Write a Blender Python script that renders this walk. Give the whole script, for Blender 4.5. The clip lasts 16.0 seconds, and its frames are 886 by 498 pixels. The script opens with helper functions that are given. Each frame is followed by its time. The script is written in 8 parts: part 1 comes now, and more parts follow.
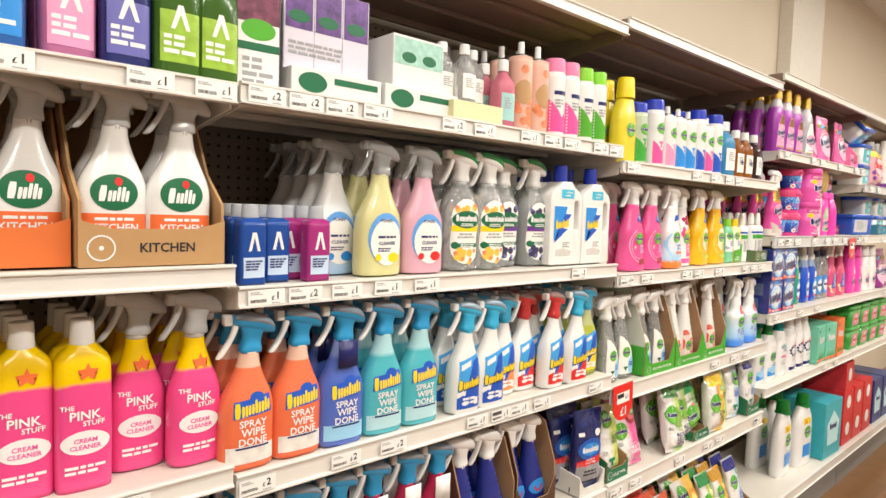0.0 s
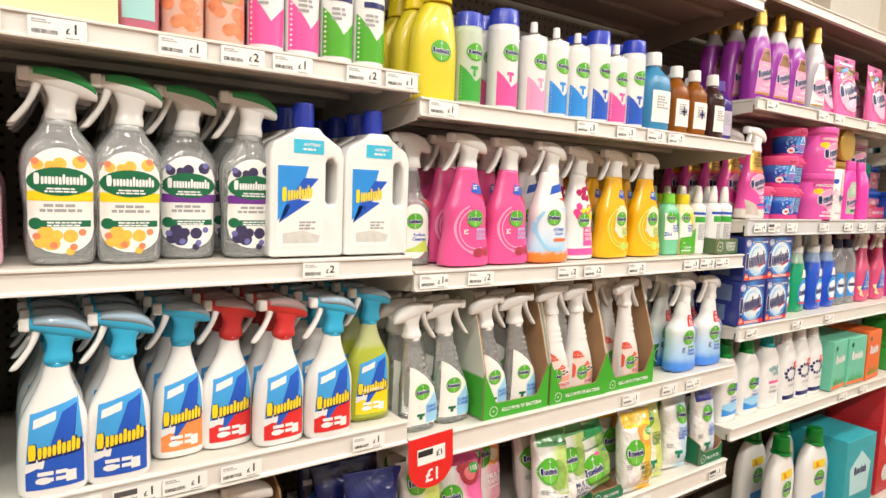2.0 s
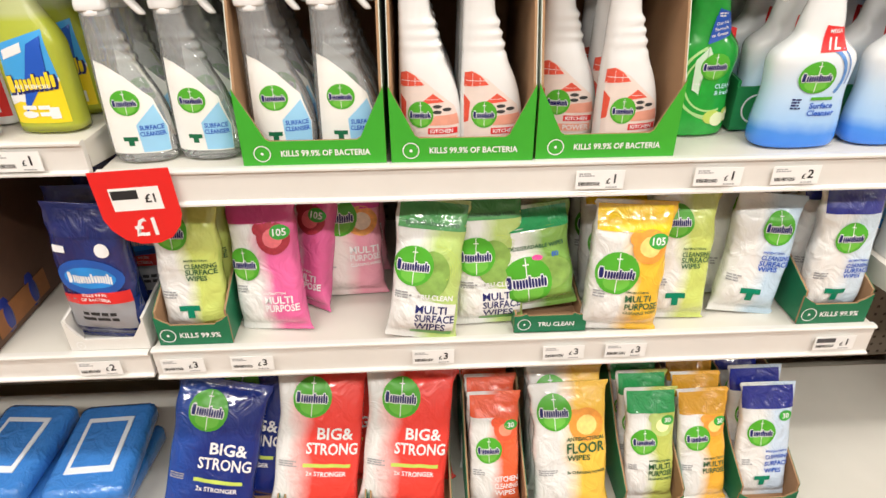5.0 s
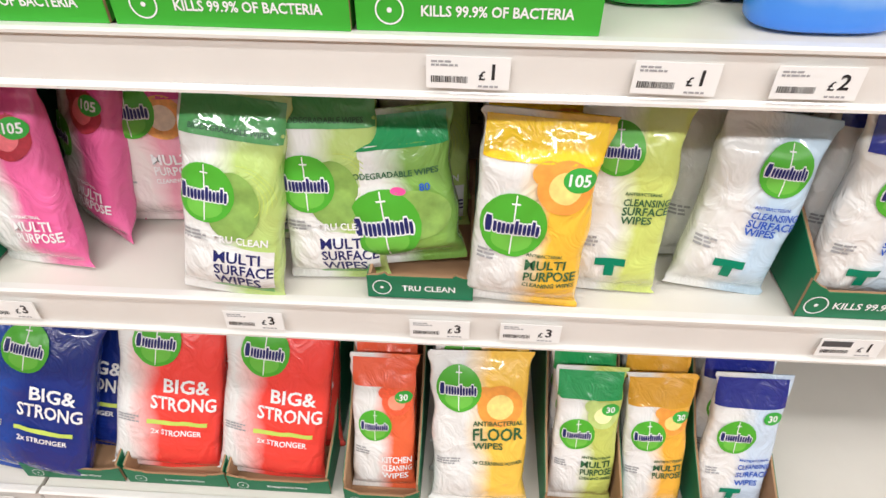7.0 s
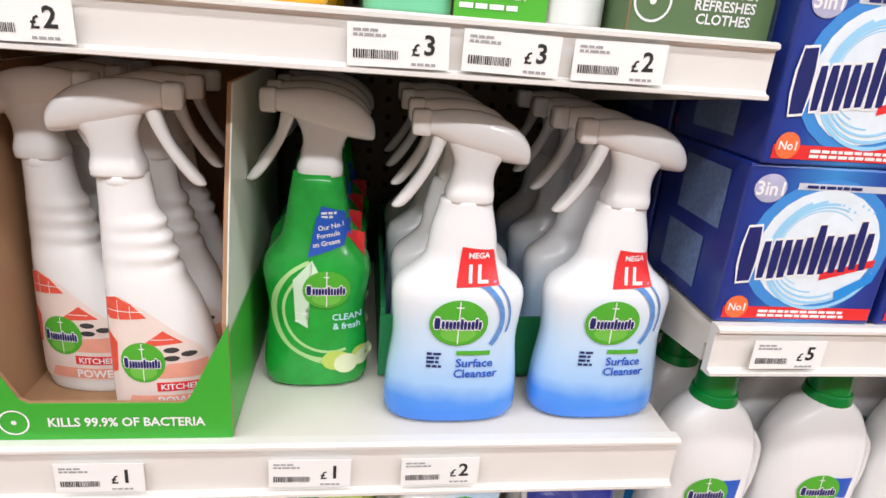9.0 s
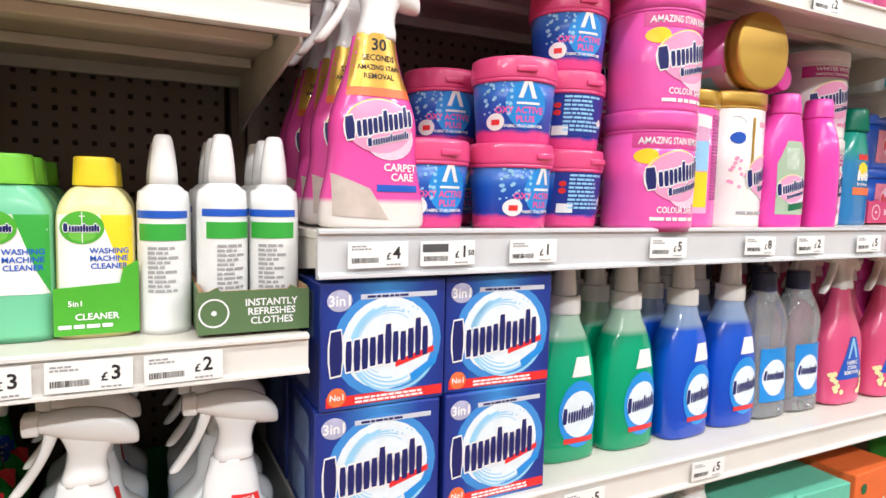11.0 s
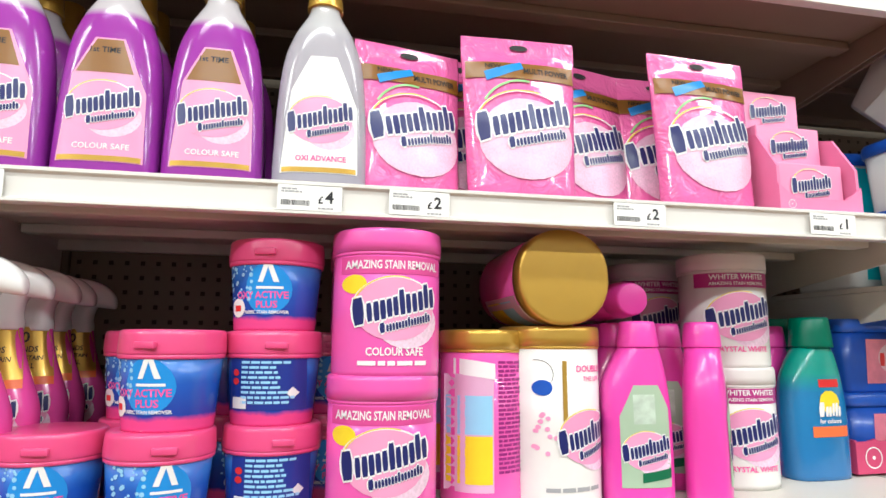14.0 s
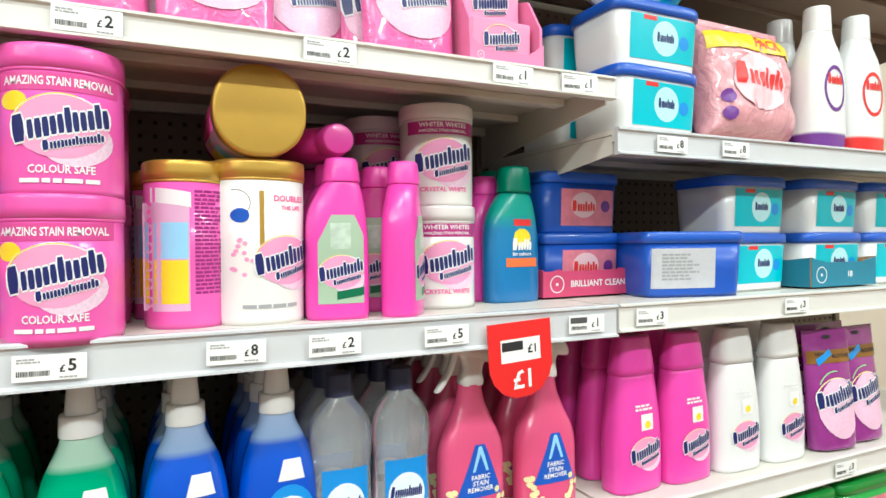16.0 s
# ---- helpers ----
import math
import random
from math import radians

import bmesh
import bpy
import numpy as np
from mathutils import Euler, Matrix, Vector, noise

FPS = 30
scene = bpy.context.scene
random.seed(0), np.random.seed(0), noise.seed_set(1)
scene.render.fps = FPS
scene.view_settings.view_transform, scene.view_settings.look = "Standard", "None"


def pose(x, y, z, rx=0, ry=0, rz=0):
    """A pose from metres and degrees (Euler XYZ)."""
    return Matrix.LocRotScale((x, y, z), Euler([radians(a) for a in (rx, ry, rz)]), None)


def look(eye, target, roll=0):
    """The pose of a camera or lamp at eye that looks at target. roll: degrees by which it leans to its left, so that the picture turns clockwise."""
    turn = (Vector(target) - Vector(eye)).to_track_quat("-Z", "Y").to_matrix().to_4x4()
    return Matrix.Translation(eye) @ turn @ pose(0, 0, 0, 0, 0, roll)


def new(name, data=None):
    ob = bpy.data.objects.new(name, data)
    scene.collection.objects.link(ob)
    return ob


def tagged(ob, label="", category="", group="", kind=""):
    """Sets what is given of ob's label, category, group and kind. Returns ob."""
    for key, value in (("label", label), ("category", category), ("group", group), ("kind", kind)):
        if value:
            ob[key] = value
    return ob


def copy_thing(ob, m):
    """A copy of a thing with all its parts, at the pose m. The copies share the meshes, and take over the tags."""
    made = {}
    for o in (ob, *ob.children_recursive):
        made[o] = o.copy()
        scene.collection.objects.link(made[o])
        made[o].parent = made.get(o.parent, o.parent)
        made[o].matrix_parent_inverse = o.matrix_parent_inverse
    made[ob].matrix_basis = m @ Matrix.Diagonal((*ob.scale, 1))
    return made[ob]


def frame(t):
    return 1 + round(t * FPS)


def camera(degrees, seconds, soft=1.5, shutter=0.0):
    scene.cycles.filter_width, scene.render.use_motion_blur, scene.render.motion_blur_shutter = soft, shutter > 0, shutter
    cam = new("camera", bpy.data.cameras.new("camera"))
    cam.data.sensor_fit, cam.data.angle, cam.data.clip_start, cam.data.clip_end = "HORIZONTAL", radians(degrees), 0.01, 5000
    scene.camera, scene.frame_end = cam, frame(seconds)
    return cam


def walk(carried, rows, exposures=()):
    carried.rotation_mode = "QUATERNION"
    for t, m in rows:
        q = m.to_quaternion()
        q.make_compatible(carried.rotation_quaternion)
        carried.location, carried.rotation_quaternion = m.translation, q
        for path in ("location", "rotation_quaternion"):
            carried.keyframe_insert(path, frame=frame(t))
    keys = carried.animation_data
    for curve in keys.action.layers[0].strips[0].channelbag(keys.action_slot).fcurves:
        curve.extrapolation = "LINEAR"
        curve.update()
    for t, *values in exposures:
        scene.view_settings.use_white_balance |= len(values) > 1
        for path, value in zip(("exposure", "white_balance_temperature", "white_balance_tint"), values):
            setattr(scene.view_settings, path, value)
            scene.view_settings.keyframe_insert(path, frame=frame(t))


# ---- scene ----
cam = camera(71.7, 16.0, soft=1.5)
PATH = [
    (0, (0.012, 0.207, 1.616), (1.343, 1.694, 1.491), 1.8),
    (0.5, (0.262, 0.226, 1.622), (1.593, 1.716, 1.53), 1.7),
    (1, (0.519, 0.229, 1.605), (1.777, 1.779, 1.489), 0.5),
    (1.5, (0.785, 0.199, 1.603), (1.951, 1.816, 1.441), 1.2),
    (2, (1.035, 0.202, 1.603), (2.17, 1.838, 1.413), 2.1),
    (2.5, (1.243, 0.199, 1.58), (2.301, 1.876, 1.32), -0.7),
    (3, (1.477, 0.187, 1.574), (2.287, 1.966, 1.148), 1.8),
    (3.5, (1.668, 0.243, 1.557), (2.291, 2.075, 1.051), -0.5),
    (4, (1.853, 0.333, 1.549), (2.383, 2.155, 0.916), -1.0),
    (4.2, (1.913, 0.359, 1.533), (2.388, 2.168, 0.824), -2.1),
    (4.5, (2.021, 0.381, 1.489), (2.301, 2.179, 0.659), -1.8),
    (6.8, (2.414, 0.757, 1.262), (2.306, 2.258, -0.055), -0.2),
    (7, (2.44, 0.764, 1.265), (2.36, 2.292, -0.023), 0.4),
    (7.5, (2.529, 0.785, 1.291), (2.58, 2.428, 0.151), 1.7),
    (7.7, (2.559, 0.789, 1.312), (2.668, 2.517, 0.311), 2.5),
    (8, (2.602, 0.818, 1.36), (2.733, 2.622, 0.507), 2.6),
    (8.5, (2.636, 0.828, 1.411), (2.82, 2.676, 0.67), 2.4),
    (9, (2.648, 0.811, 1.427), (2.922, 2.671, 0.743), 4.6),
    (9.5, (2.668, 0.773, 1.458), (3.168, 2.617, 0.867), 4.5),
    (10, (2.675, 0.694, 1.482), (3.539, 2.434, 1.008), 2.7),
    (10.2, (2.682, 0.664, 1.5), (3.657, 2.367, 1.11), 2.9),
    (12.3, (3.126, 0.603, 1.693), (3.747, 2.504, 1.659), -0.3),
    (12.5, (3.172, 0.619, 1.699), (3.769, 2.528, 1.663), -0.8),
    (13, (3.262, 0.639, 1.703), (3.725, 2.584, 1.677), -1.9),
    (13.5, (3.359, 0.611, 1.719), (3.726, 2.577, 1.734), 0.0),
    (13.7, (3.372, 0.589, 1.732), (3.784, 2.541, 1.862), 0.5),
    (14, (3.415, 0.566, 1.753), (3.812, 2.503, 2.054), 0.3),
    (14.5, (3.453, 0.532, 1.772), (3.888, 2.443, 2.169), 0.7),
    (15, (3.488, 0.5, 1.755), (4.031, 2.385, 2.141), 0.5),
    (15.4, (3.535, 0.48, 1.708), (4.276, 2.324, 1.931), -0.6),
    (15.5, (3.548, 0.471, 1.698), (4.31, 2.313, 1.859), -0.9),
    (16, (3.594, 0.453, 1.654), (4.451, 2.26, 1.637), -0.6),
]
walk(cam, [(t, look(eye, target, roll)) for t, eye, target, roll in PATH],
     exposures=[(0, 0.04, 6700, 10), (2, 0.03, 6650, 10), (4.5, 0.03, 6450, 10), (7, -0.03, 6000, 12), (9, -0.04, 5900, 14), (10.2, 0.03, 6050, 15), (12.5, 0.1, 5750, 0), (14.5, 0.03, 5820, 5), (16, 0.08, 5720, -2)])

# ---- world and lights ----
world = bpy.data.worlds.new("world")
world.use_nodes = True
world.node_tree.nodes["Background"].inputs[0].default_value = (0.9, 0.92, 1.0, 1)
world.node_tree.nodes["Background"].inputs[1].default_value = 0.12
scene.world = world
scene.view_settings.exposure = 0.0

Y0 = 1.27            # plane of the shelf edges
CEIL = 3.6

# ---- materials ----
MATS = {}


def mat(name, col, rough=0.35, metal=0.0, trans=0.0, var=0.06, scale=30.0, bump=0.0, coat=0.0, ior=1.45, crease=0.0):
    if name in MATS:
        return MATS[name]
    m = bpy.data.materials.new(name)
    m.use_nodes = True
    nt = m.node_tree
    b = nt.nodes["Principled BSDF"]
    b.inputs["Roughness"].default_value = rough
    b.inputs["Metallic"].default_value = metal
    b.inputs["Transmission Weight"].default_value = trans
    b.inputs["Coat Weight"].default_value = coat
    b.inputs["IOR"].default_value = ior
    co = nt.nodes.new("ShaderNodeTexCoord")
    no = nt.nodes.new("ShaderNodeTexNoise")
    no.inputs["Scale"].default_value = scale
    no.inputs["Detail"].default_value = 5
    nt.links.new(co.outputs["Object"], no.inputs["Vector"])
    mr = nt.nodes.new("ShaderNodeMapRange")
    mr.inputs[3].default_value, mr.inputs[4].default_value = 1 - var, 1 + var
    nt.links.new(no.outputs["Fac"], mr.inputs[0])
    mx = nt.nodes.new("ShaderNodeVectorMath")
    mx.operation = "SCALE"
    mx.inputs[0].default_value = col
    nt.links.new(mr.outputs[0], mx.inputs["Scale"])
    nt.links.new(mx.outputs[0], b.inputs["Base Color"])
    if bump:
        bp = nt.nodes.new("ShaderNodeBump")
        bp.inputs["Strength"].default_value = bump
        bp.inputs["Distance"].default_value = 0.002
        nt.links.new(no.outputs["Fac"], bp.inputs["Height"])
        nt.links.new(bp.outputs[0], b.inputs["Normal"])
    if crease:
        creases(nt, b, co, crease)
    MATS[name] = m
    return m


def grad(name, stops, rough=0.3, axis=2, wave=0.0, scale=40.0, trans=0.0, metal=0.0, coat=0.2, crease=0.0):
    """A printed or tinted surface whose colour runs along one axis of the thing; stops: metres and colours."""
    if name in MATS:
        return MATS[name]
    m = bpy.data.materials.new(name)
    m.use_nodes = True
    nt = m.node_tree
    b = nt.nodes["Principled BSDF"]
    b.inputs["Roughness"].default_value = rough
    b.inputs["Transmission Weight"].default_value = trans
    b.inputs["Metallic"].default_value = metal
    b.inputs["Coat Weight"].default_value = coat
    co = nt.nodes.new("ShaderNodeTexCoord")
    se = nt.nodes.new("ShaderNodeSeparateXYZ")
    nt.links.new(co.outputs["Object"], se.inputs[0])
    src = se.outputs[axis]
    no = nt.nodes.new("ShaderNodeTexNoise")
    no.inputs["Scale"].default_value = scale
    no.inputs["Detail"].default_value = 4
    nt.links.new(co.outputs["Object"], no.inputs["Vector"])
    mm = nt.nodes.new("ShaderNodeMath")
    mm.operation = "MULTIPLY_ADD"
    nt.links.new(no.outputs["Fac"], mm.inputs[0])
    mm.inputs[1].default_value = wave
    nt.links.new(src, mm.inputs[2])
    lo, hi = stops[0][0], stops[-1][0]
    mr = nt.nodes.new("ShaderNodeMapRange")
    mr.inputs[1].default_value, mr.inputs[2].default_value = lo + wave / 2, hi + wave / 2
    nt.links.new(mm.outputs[0], mr.inputs[0])
    rp = nt.nodes.new("ShaderNodeValToRGB")
    el = rp.color_ramp.elements
    while len(el) < len(stops):
        el.new(0.5)
    for e, (z, c) in zip(el, stops):
        e.position = (z - lo) / (hi - lo)
        e.color = (*c, 1)
    nt.links.new(mr.outputs[0], rp.inputs[0])
    nt.links.new(rp.outputs[0], b.inputs["Base Color"])
    if crease:
        creases(nt, b, co, crease)
    MATS[name] = m
    return m


def creases(nt, b, co, amount):
    """Fine creases of thin film, as relief."""
    mp = nt.nodes.new("ShaderNodeMapping")
    mp.inputs["Scale"].default_value = (26, 26, 22)
    nt.links.new(co.outputs["Object"], mp.inputs[0])
    no = nt.nodes.new("ShaderNodeTexNoise")
    no.inputs["Scale"].default_value, no.inputs["Detail"].default_value, no.inputs["Distortion"].default_value = 1.0, 3, 1.4
    nt.links.new(mp.outputs[0], no.inputs["Vector"])
    bp = nt.nodes.new("ShaderNodeBump")
    bp.inputs["Strength"].default_value, bp.inputs["Distance"].default_value = amount, 0.02
    nt.links.new(no.outputs["Fac"], bp.inputs["Height"])
    nt.links.new(bp.outputs[0], b.inputs["Normal"])


WHITE = mat("white_plastic", (0.8, 0.8, 0.79), 0.2, var=0.03, coat=0.5)
INKW = mat("white_print", (0.82, 0.82, 0.82), 0.35, var=0.02)
CREAM = mat("cream_powder_coat", (0.68, 0.65, 0.585), 0.42, var=0.07, scale=9, bump=0.05)
STRIP = mat("ticket_strip_plastic", (0.74, 0.72, 0.68), 0.3, var=0.06, scale=14, coat=0.3)
GREYSTRIP = mat("grey_ticket_strip", (0.62, 0.63, 0.65), 0.25, var=0.06, scale=14, coat=0.4)
PAPER = mat("ticket_paper", (0.86, 0.86, 0.84), 0.6, var=0.03)
INK = mat("black_ink", (0.02, 0.02, 0.022), 0.6, var=0.1)
GREYINK = mat("grey_ink", (0.35, 0.35, 0.36), 0.6)
NAVY = mat("navy_print", (0.015, 0.02, 0.13), 0.3)
BLUE = mat("blue_print", (0.02, 0.10, 0.52), 0.3)
MIDBLUE = mat("mid_blue_print", (0.03, 0.27, 0.72), 0.3)
SKY = mat("sky_blue_print", (0.32, 0.62, 0.86), 0.3)
RED = mat("red_print", (0.72, 0.03, 0.03), 0.35)
ORANGE = mat("orange_print", (0.86, 0.17, 0.05), 0.35)
YELLOW = mat("yellow_print", (0.88, 0.66, 0.02), 0.3)
GREEN = mat("green_print", (0.05, 0.38, 0.05), 0.3)
LEAF = mat("leaf_green_print", (0.085, 0.40, 0.03), 0.3)
DGREEN = mat("dark_green_print", (0.01, 0.14, 0.06), 0.35)
LIME = mat("lime_print", (0.55, 0.68, 0.12), 0.35)
PINK = mat("pink_print", (0.84, 0.10, 0.36), 0.3)
MAGENTA = mat("magenta_plastic", (0.78, 0.06, 0.42), 0.28, coat=0.3)
LPINK = mat("light_pink_print", (0.80, 0.33, 0.54), 0.3)
GOLD = mat("gold_cap", (0.58, 0.36, 0.06), 0.3, metal=0.55, coat=0.3)
PURPLE = mat("purple_print", (0.16, 0.04, 0.28), 0.3)
TEAL = mat("teal_print", (0.02, 0.42, 0.50), 0.3)
CARD = mat("brown_cardboard", (0.36, 0.21, 0.11), 0.8, var=0.12, scale=18, bump=0.2)
FILM = dict(rough=0.16, var=0.04, coat=0.8, crease=0.42)


# ---- mesh kit ----
def obj(name, bm, material, parent=None, label="", smooth=True):
    me = bpy.data.meshes.new(name)
    bm.to_mesh(me)
    bm.free()
    if smooth:
        for p in me.polygons:
            p.use_smooth = True
    me.materials.append(material)
    ob = new(name, me)
    if parent is not None:
        ob.parent = parent
    if label:
        ob["label"] = label
    return ob


def part(name, bm, material, parent, label="", smooth=True):
    return obj(name, bm, material, parent, label, smooth)


def thing(name, label, category, group=""):
    return tagged(new(name), label, category, group)


def resample(sec, k=4):
    """Smooth sections (z, w, d, n, cx, cy) by a Catmull-Rom curve."""
    a = np.array([tuple(s) + (0,) * (6 - len(s)) for s in sec], float)
    if k < 2 or len(a) < 3:
        return a
    p = np.vstack([2 * a[0] - a[1], a, 2 * a[-1] - a[-2]])
    out = []
    for i in range(1, len(p) - 2):
        for u in np.linspace(0, 1, k, endpoint=False):
            q = 0.5 * (2 * p[i] + (p[i + 1] - p[i - 1]) * u + (2 * p[i - 1] - 5 * p[i] + 4 * p[i + 1] - p[i + 2]) * u * u
                       + (3 * p[i] - p[i - 1] - 3 * p[i + 1] + p[i + 2]) * u ** 3)
            out.append(q)
    out.append(a[-1])
    out = np.array(out)
    out[:, 1:3] = np.maximum(out[:, 1:3], 0.001)
    out[:, 3] = np.clip(out[:, 3], 1.6, 9)
    return out


class Shape:
    """A closed hull of rounded sections, of which the front can be asked for to lay prints on it."""

    def __init__(self, sec, k=4, seg=26, wrinkle=0.0, wfreq=28.0, seed=0.0):
        self.a, self.seg, self.wr, self.wf, self.seed = resample(sec, k), seg, wrinkle, wfreq, seed
        self.pad = wrinkle * .35

    def bump(self, x, z, side):
        if not self.wr:
            return 0.0
        v = Vector((x * self.wf, side * 3.1 + self.seed, z * self.wf * 0.8))
        return self.wr * (noise.noise(v) + 0.5 * noise.noise(v * 2.3))

    def mesh(self):
        bm = bmesh.new()
        rings = []
        for z, w, d, n, cx, cy in self.a:
            ring = []
            for i in range(self.seg):
                t = 2 * math.pi * (i + 0.5) / self.seg
                c, s = math.cos(t), math.sin(t)
                x = cx + w / 2 * math.copysign(abs(c) ** (2 / n), c)
                y = cy + d / 2 * math.copysign(abs(s) ** (2 / n), s)
                y += self.bump(x, z, 1 if s > 0 else -1) * min(1, d / 0.02) * abs(s)
                ring.append(bm.verts.new((x, y, z)))
            rings.append(ring)
        for r0, r1 in zip(rings, rings[1:]):
            for i in range(self.seg):
                j = (i + 1) % self.seg
                bm.faces.new((r0[i], r0[j], r1[j], r1[i]))
        bm.faces.new(rings[0][::-1])
        bm.faces.new(rings[-1])
        return bm

    def front(self, x, z):
        a = self.a
        w, d, n, cx, cy = (np.interp(z, a[:, 0], a[:, i]) for i in range(1, 6))
        u = min(0.999, abs((x - cx) / (w / 2)))
        s = (1 - u ** n) ** (1 / n)
        return cy - d / 2 * s + self.bump(x, z, -1) * min(1, d / 0.02) * s


class Flat:
    """The flat front of a box or plate."""

    def __init__(self, y):
        self.y, self.pad = y, 0.0

    def front(self, x, z):
        return self.y


def tube(sec, along="x", seg=16, k=3):
    """Sections (s, w, d, n, cx, cy) swept along x instead of z: w is across y, d across z."""
    bm = Shape(sec, k, seg).mesh()
    if along == "x":
        for v in bm.verts:
            s = v.co.copy()
            v.co = (s.z, s.x, s.y)
    bmesh.ops.recalc_face_normals(bm, faces=bm.faces)
    return bm


def box_bm(w, d, h, r=0.002, z0=0.0, cx=0.0, cy=0.0):
    bm = bmesh.new()
    bmesh.ops.create_cube(bm, size=1)
    for v in bm.verts:
        v.co = (cx + v.co.x * w, cy + v.co.y * d, z0 + (v.co.z + 0.5) * h)
    if r:
        bmesh.ops.bevel(bm, geom=bm.edges[:], offset=r, segments=2, profile=0.5, affect="EDGES")
    return bm


def plate_bm(outline, depth, y=0.0, hole=None):
    """An upright plate: an outline in x and z, perhaps with a hole, given depth along y."""
    bm = bmesh.new()
    for loop in (outline, hole):
        if loop:
            vs = [bm.verts.new((x, y - depth / 2, z)) for x, z in loop]
            for i in range(len(vs)):
                bm.edges.new((vs[i - 1], vs[i]))
    bmesh.ops.triangle_fill(bm, use_beauty=True, edges=bm.edges[:])
    r = bmesh.ops.extrude_face_region(bm, geom=bm.faces[:])
    for v in r["geom"]:
        if isinstance(v, bmesh.types.BMVert):
            v.co.y += depth
    bmesh.ops.recalc_face_normals(bm, faces=bm.faces)
    return bm


# ---- prints: flat shapes laid on a front ----
def disc(cx, cz, rx, rz=None, n=24):
    rz = rz or rx
    v, f = [(cx, cz)], []
    for q in (0.5, 1.0):
        for i in range(n):
            t = 2 * math.pi * i / n
            v.append((cx + q * rx * math.cos(t), cz + q * rz * math.sin(t)))
    for i in range(n):
        j = (i + 1) % n
        f += [(0, 1 + i, 1 + j), (1 + i, 1 + n + i, 1 + n + j, 1 + j)]
    return v, f


def ring(cx, cz, r0, r1, a0=0, a1=360, n=24, sq=1.0):
    v, f = [], []
    for i in range(n + 1):
        t = radians(a0 + (a1 - a0) * i / n)
        v += [(cx + r0 * math.cos(t), cz + sq * r0 * math.sin(t)), (cx + r1 * math.cos(t), cz + sq * r1 * math.sin(t))]
    for i in range(n):
        f.append((2 * i, 2 * i + 1, 2 * i + 3, 2 * i + 2))
    return v, f


def rect(x0, x1, z0, z1, nx=6, nz=4, shear=0.0):
    v = [(x0 + (x1 - x0) * i / nx + shear * (z1 - z0) * j / nz, z0 + (z1 - z0) * j / nz) for j in range(nz + 1) for i in range(nx + 1)]
    f = [(j * (nx + 1) + i, j * (nx + 1) + i + 1, (j + 1) * (nx + 1) + i + 1, (j + 1) * (nx + 1) + i) for j in range(nz) for i in range(nx)]
    return v, f


def poly(pts, cuts=3):
    bm = bmesh.new()
    vs = [bm.verts.new((x, 0, z)) for x, z in pts]
    bm.faces.new(vs)
    bmesh.ops.triangulate(bm, faces=bm.faces[:])
    if cuts:
        bmesh.ops.subdivide_edges(bm, edges=bm.edges[:], cuts=cuts, use_grid_fill=True)
    bm.verts.index_update()
    out = [(v.co.x, v.co.z) for v in bm.verts], [tuple(v.index for v in f.verts) for f in bm.faces]
    bm.free()
    return out


FONTS = {}


def text(body, cx, cz, h, wmax=None, shear=0.0, align="c", rot=0.0):
    """Lettering as a flat shape: capitals of height h about (cx, cz)."""
    if body not in FONTS:
        cu = bpy.data.curves.new("lettering", "FONT")
        cu.body, cu.resolution_u, cu.fill_mode, cu.offset = body, 2, "FRONT", 0.022
        ob = new("lettering", cu)
        me = ob.to_mesh()
        FONTS[body] = ([(v.co.x, v.co.y) for v in me.vertices], [tuple(p.vertices) for p in me.polygons])
        ob.to_mesh_clear()
        bpy.data.objects.remove(ob)
        bpy.data.curves.remove(cu)
    v, f = FONTS[body]
    x0, x1 = min(p[0] for p in v), max(p[0] for p in v)
    z0, z1 = min(p[1] for p in v), max(p[1] for p in v)
    sz = h / (z1 - z0)
    sx = sz if not wmax else min(sz, wmax / (x1 - x0))
    off = {"c": (x0 + x1) / 2, "l": x0, "r": x1}[align]
    out = []
    cr, sr = math.cos(radians(rot)), math.sin(radians(rot))
    for x, z in v:
        a, b = (x - off) * sx + shear * (z - (z0 + z1) / 2) * sz, (z - (z0 + z1) / 2) * sz
        out.append((cx + a * cr - b * sr, cz + a * sr + b * cr))
    return out, f


def bars(cx, cz, w, n, h, gap=1.7, seed=1, align="l"):
    """Lines of print too small to read."""
    rnd = random.Random(seed)
    out = []
    for i in range(n):
        q = w * rnd.uniform(0.6, 1.0)
        z = cz - i * h * gap
        x = cx - w / 2 if align == "l" else cx - q / 2
        while q > h:
            s = min(q, h * rnd.uniform(1.5, 4))
            out.append(rect(x, x + s, z - h / 2, z + h / 2, 2, 1))
            x += s + h * 0.5
            q -= s + h * 0.5
    return out


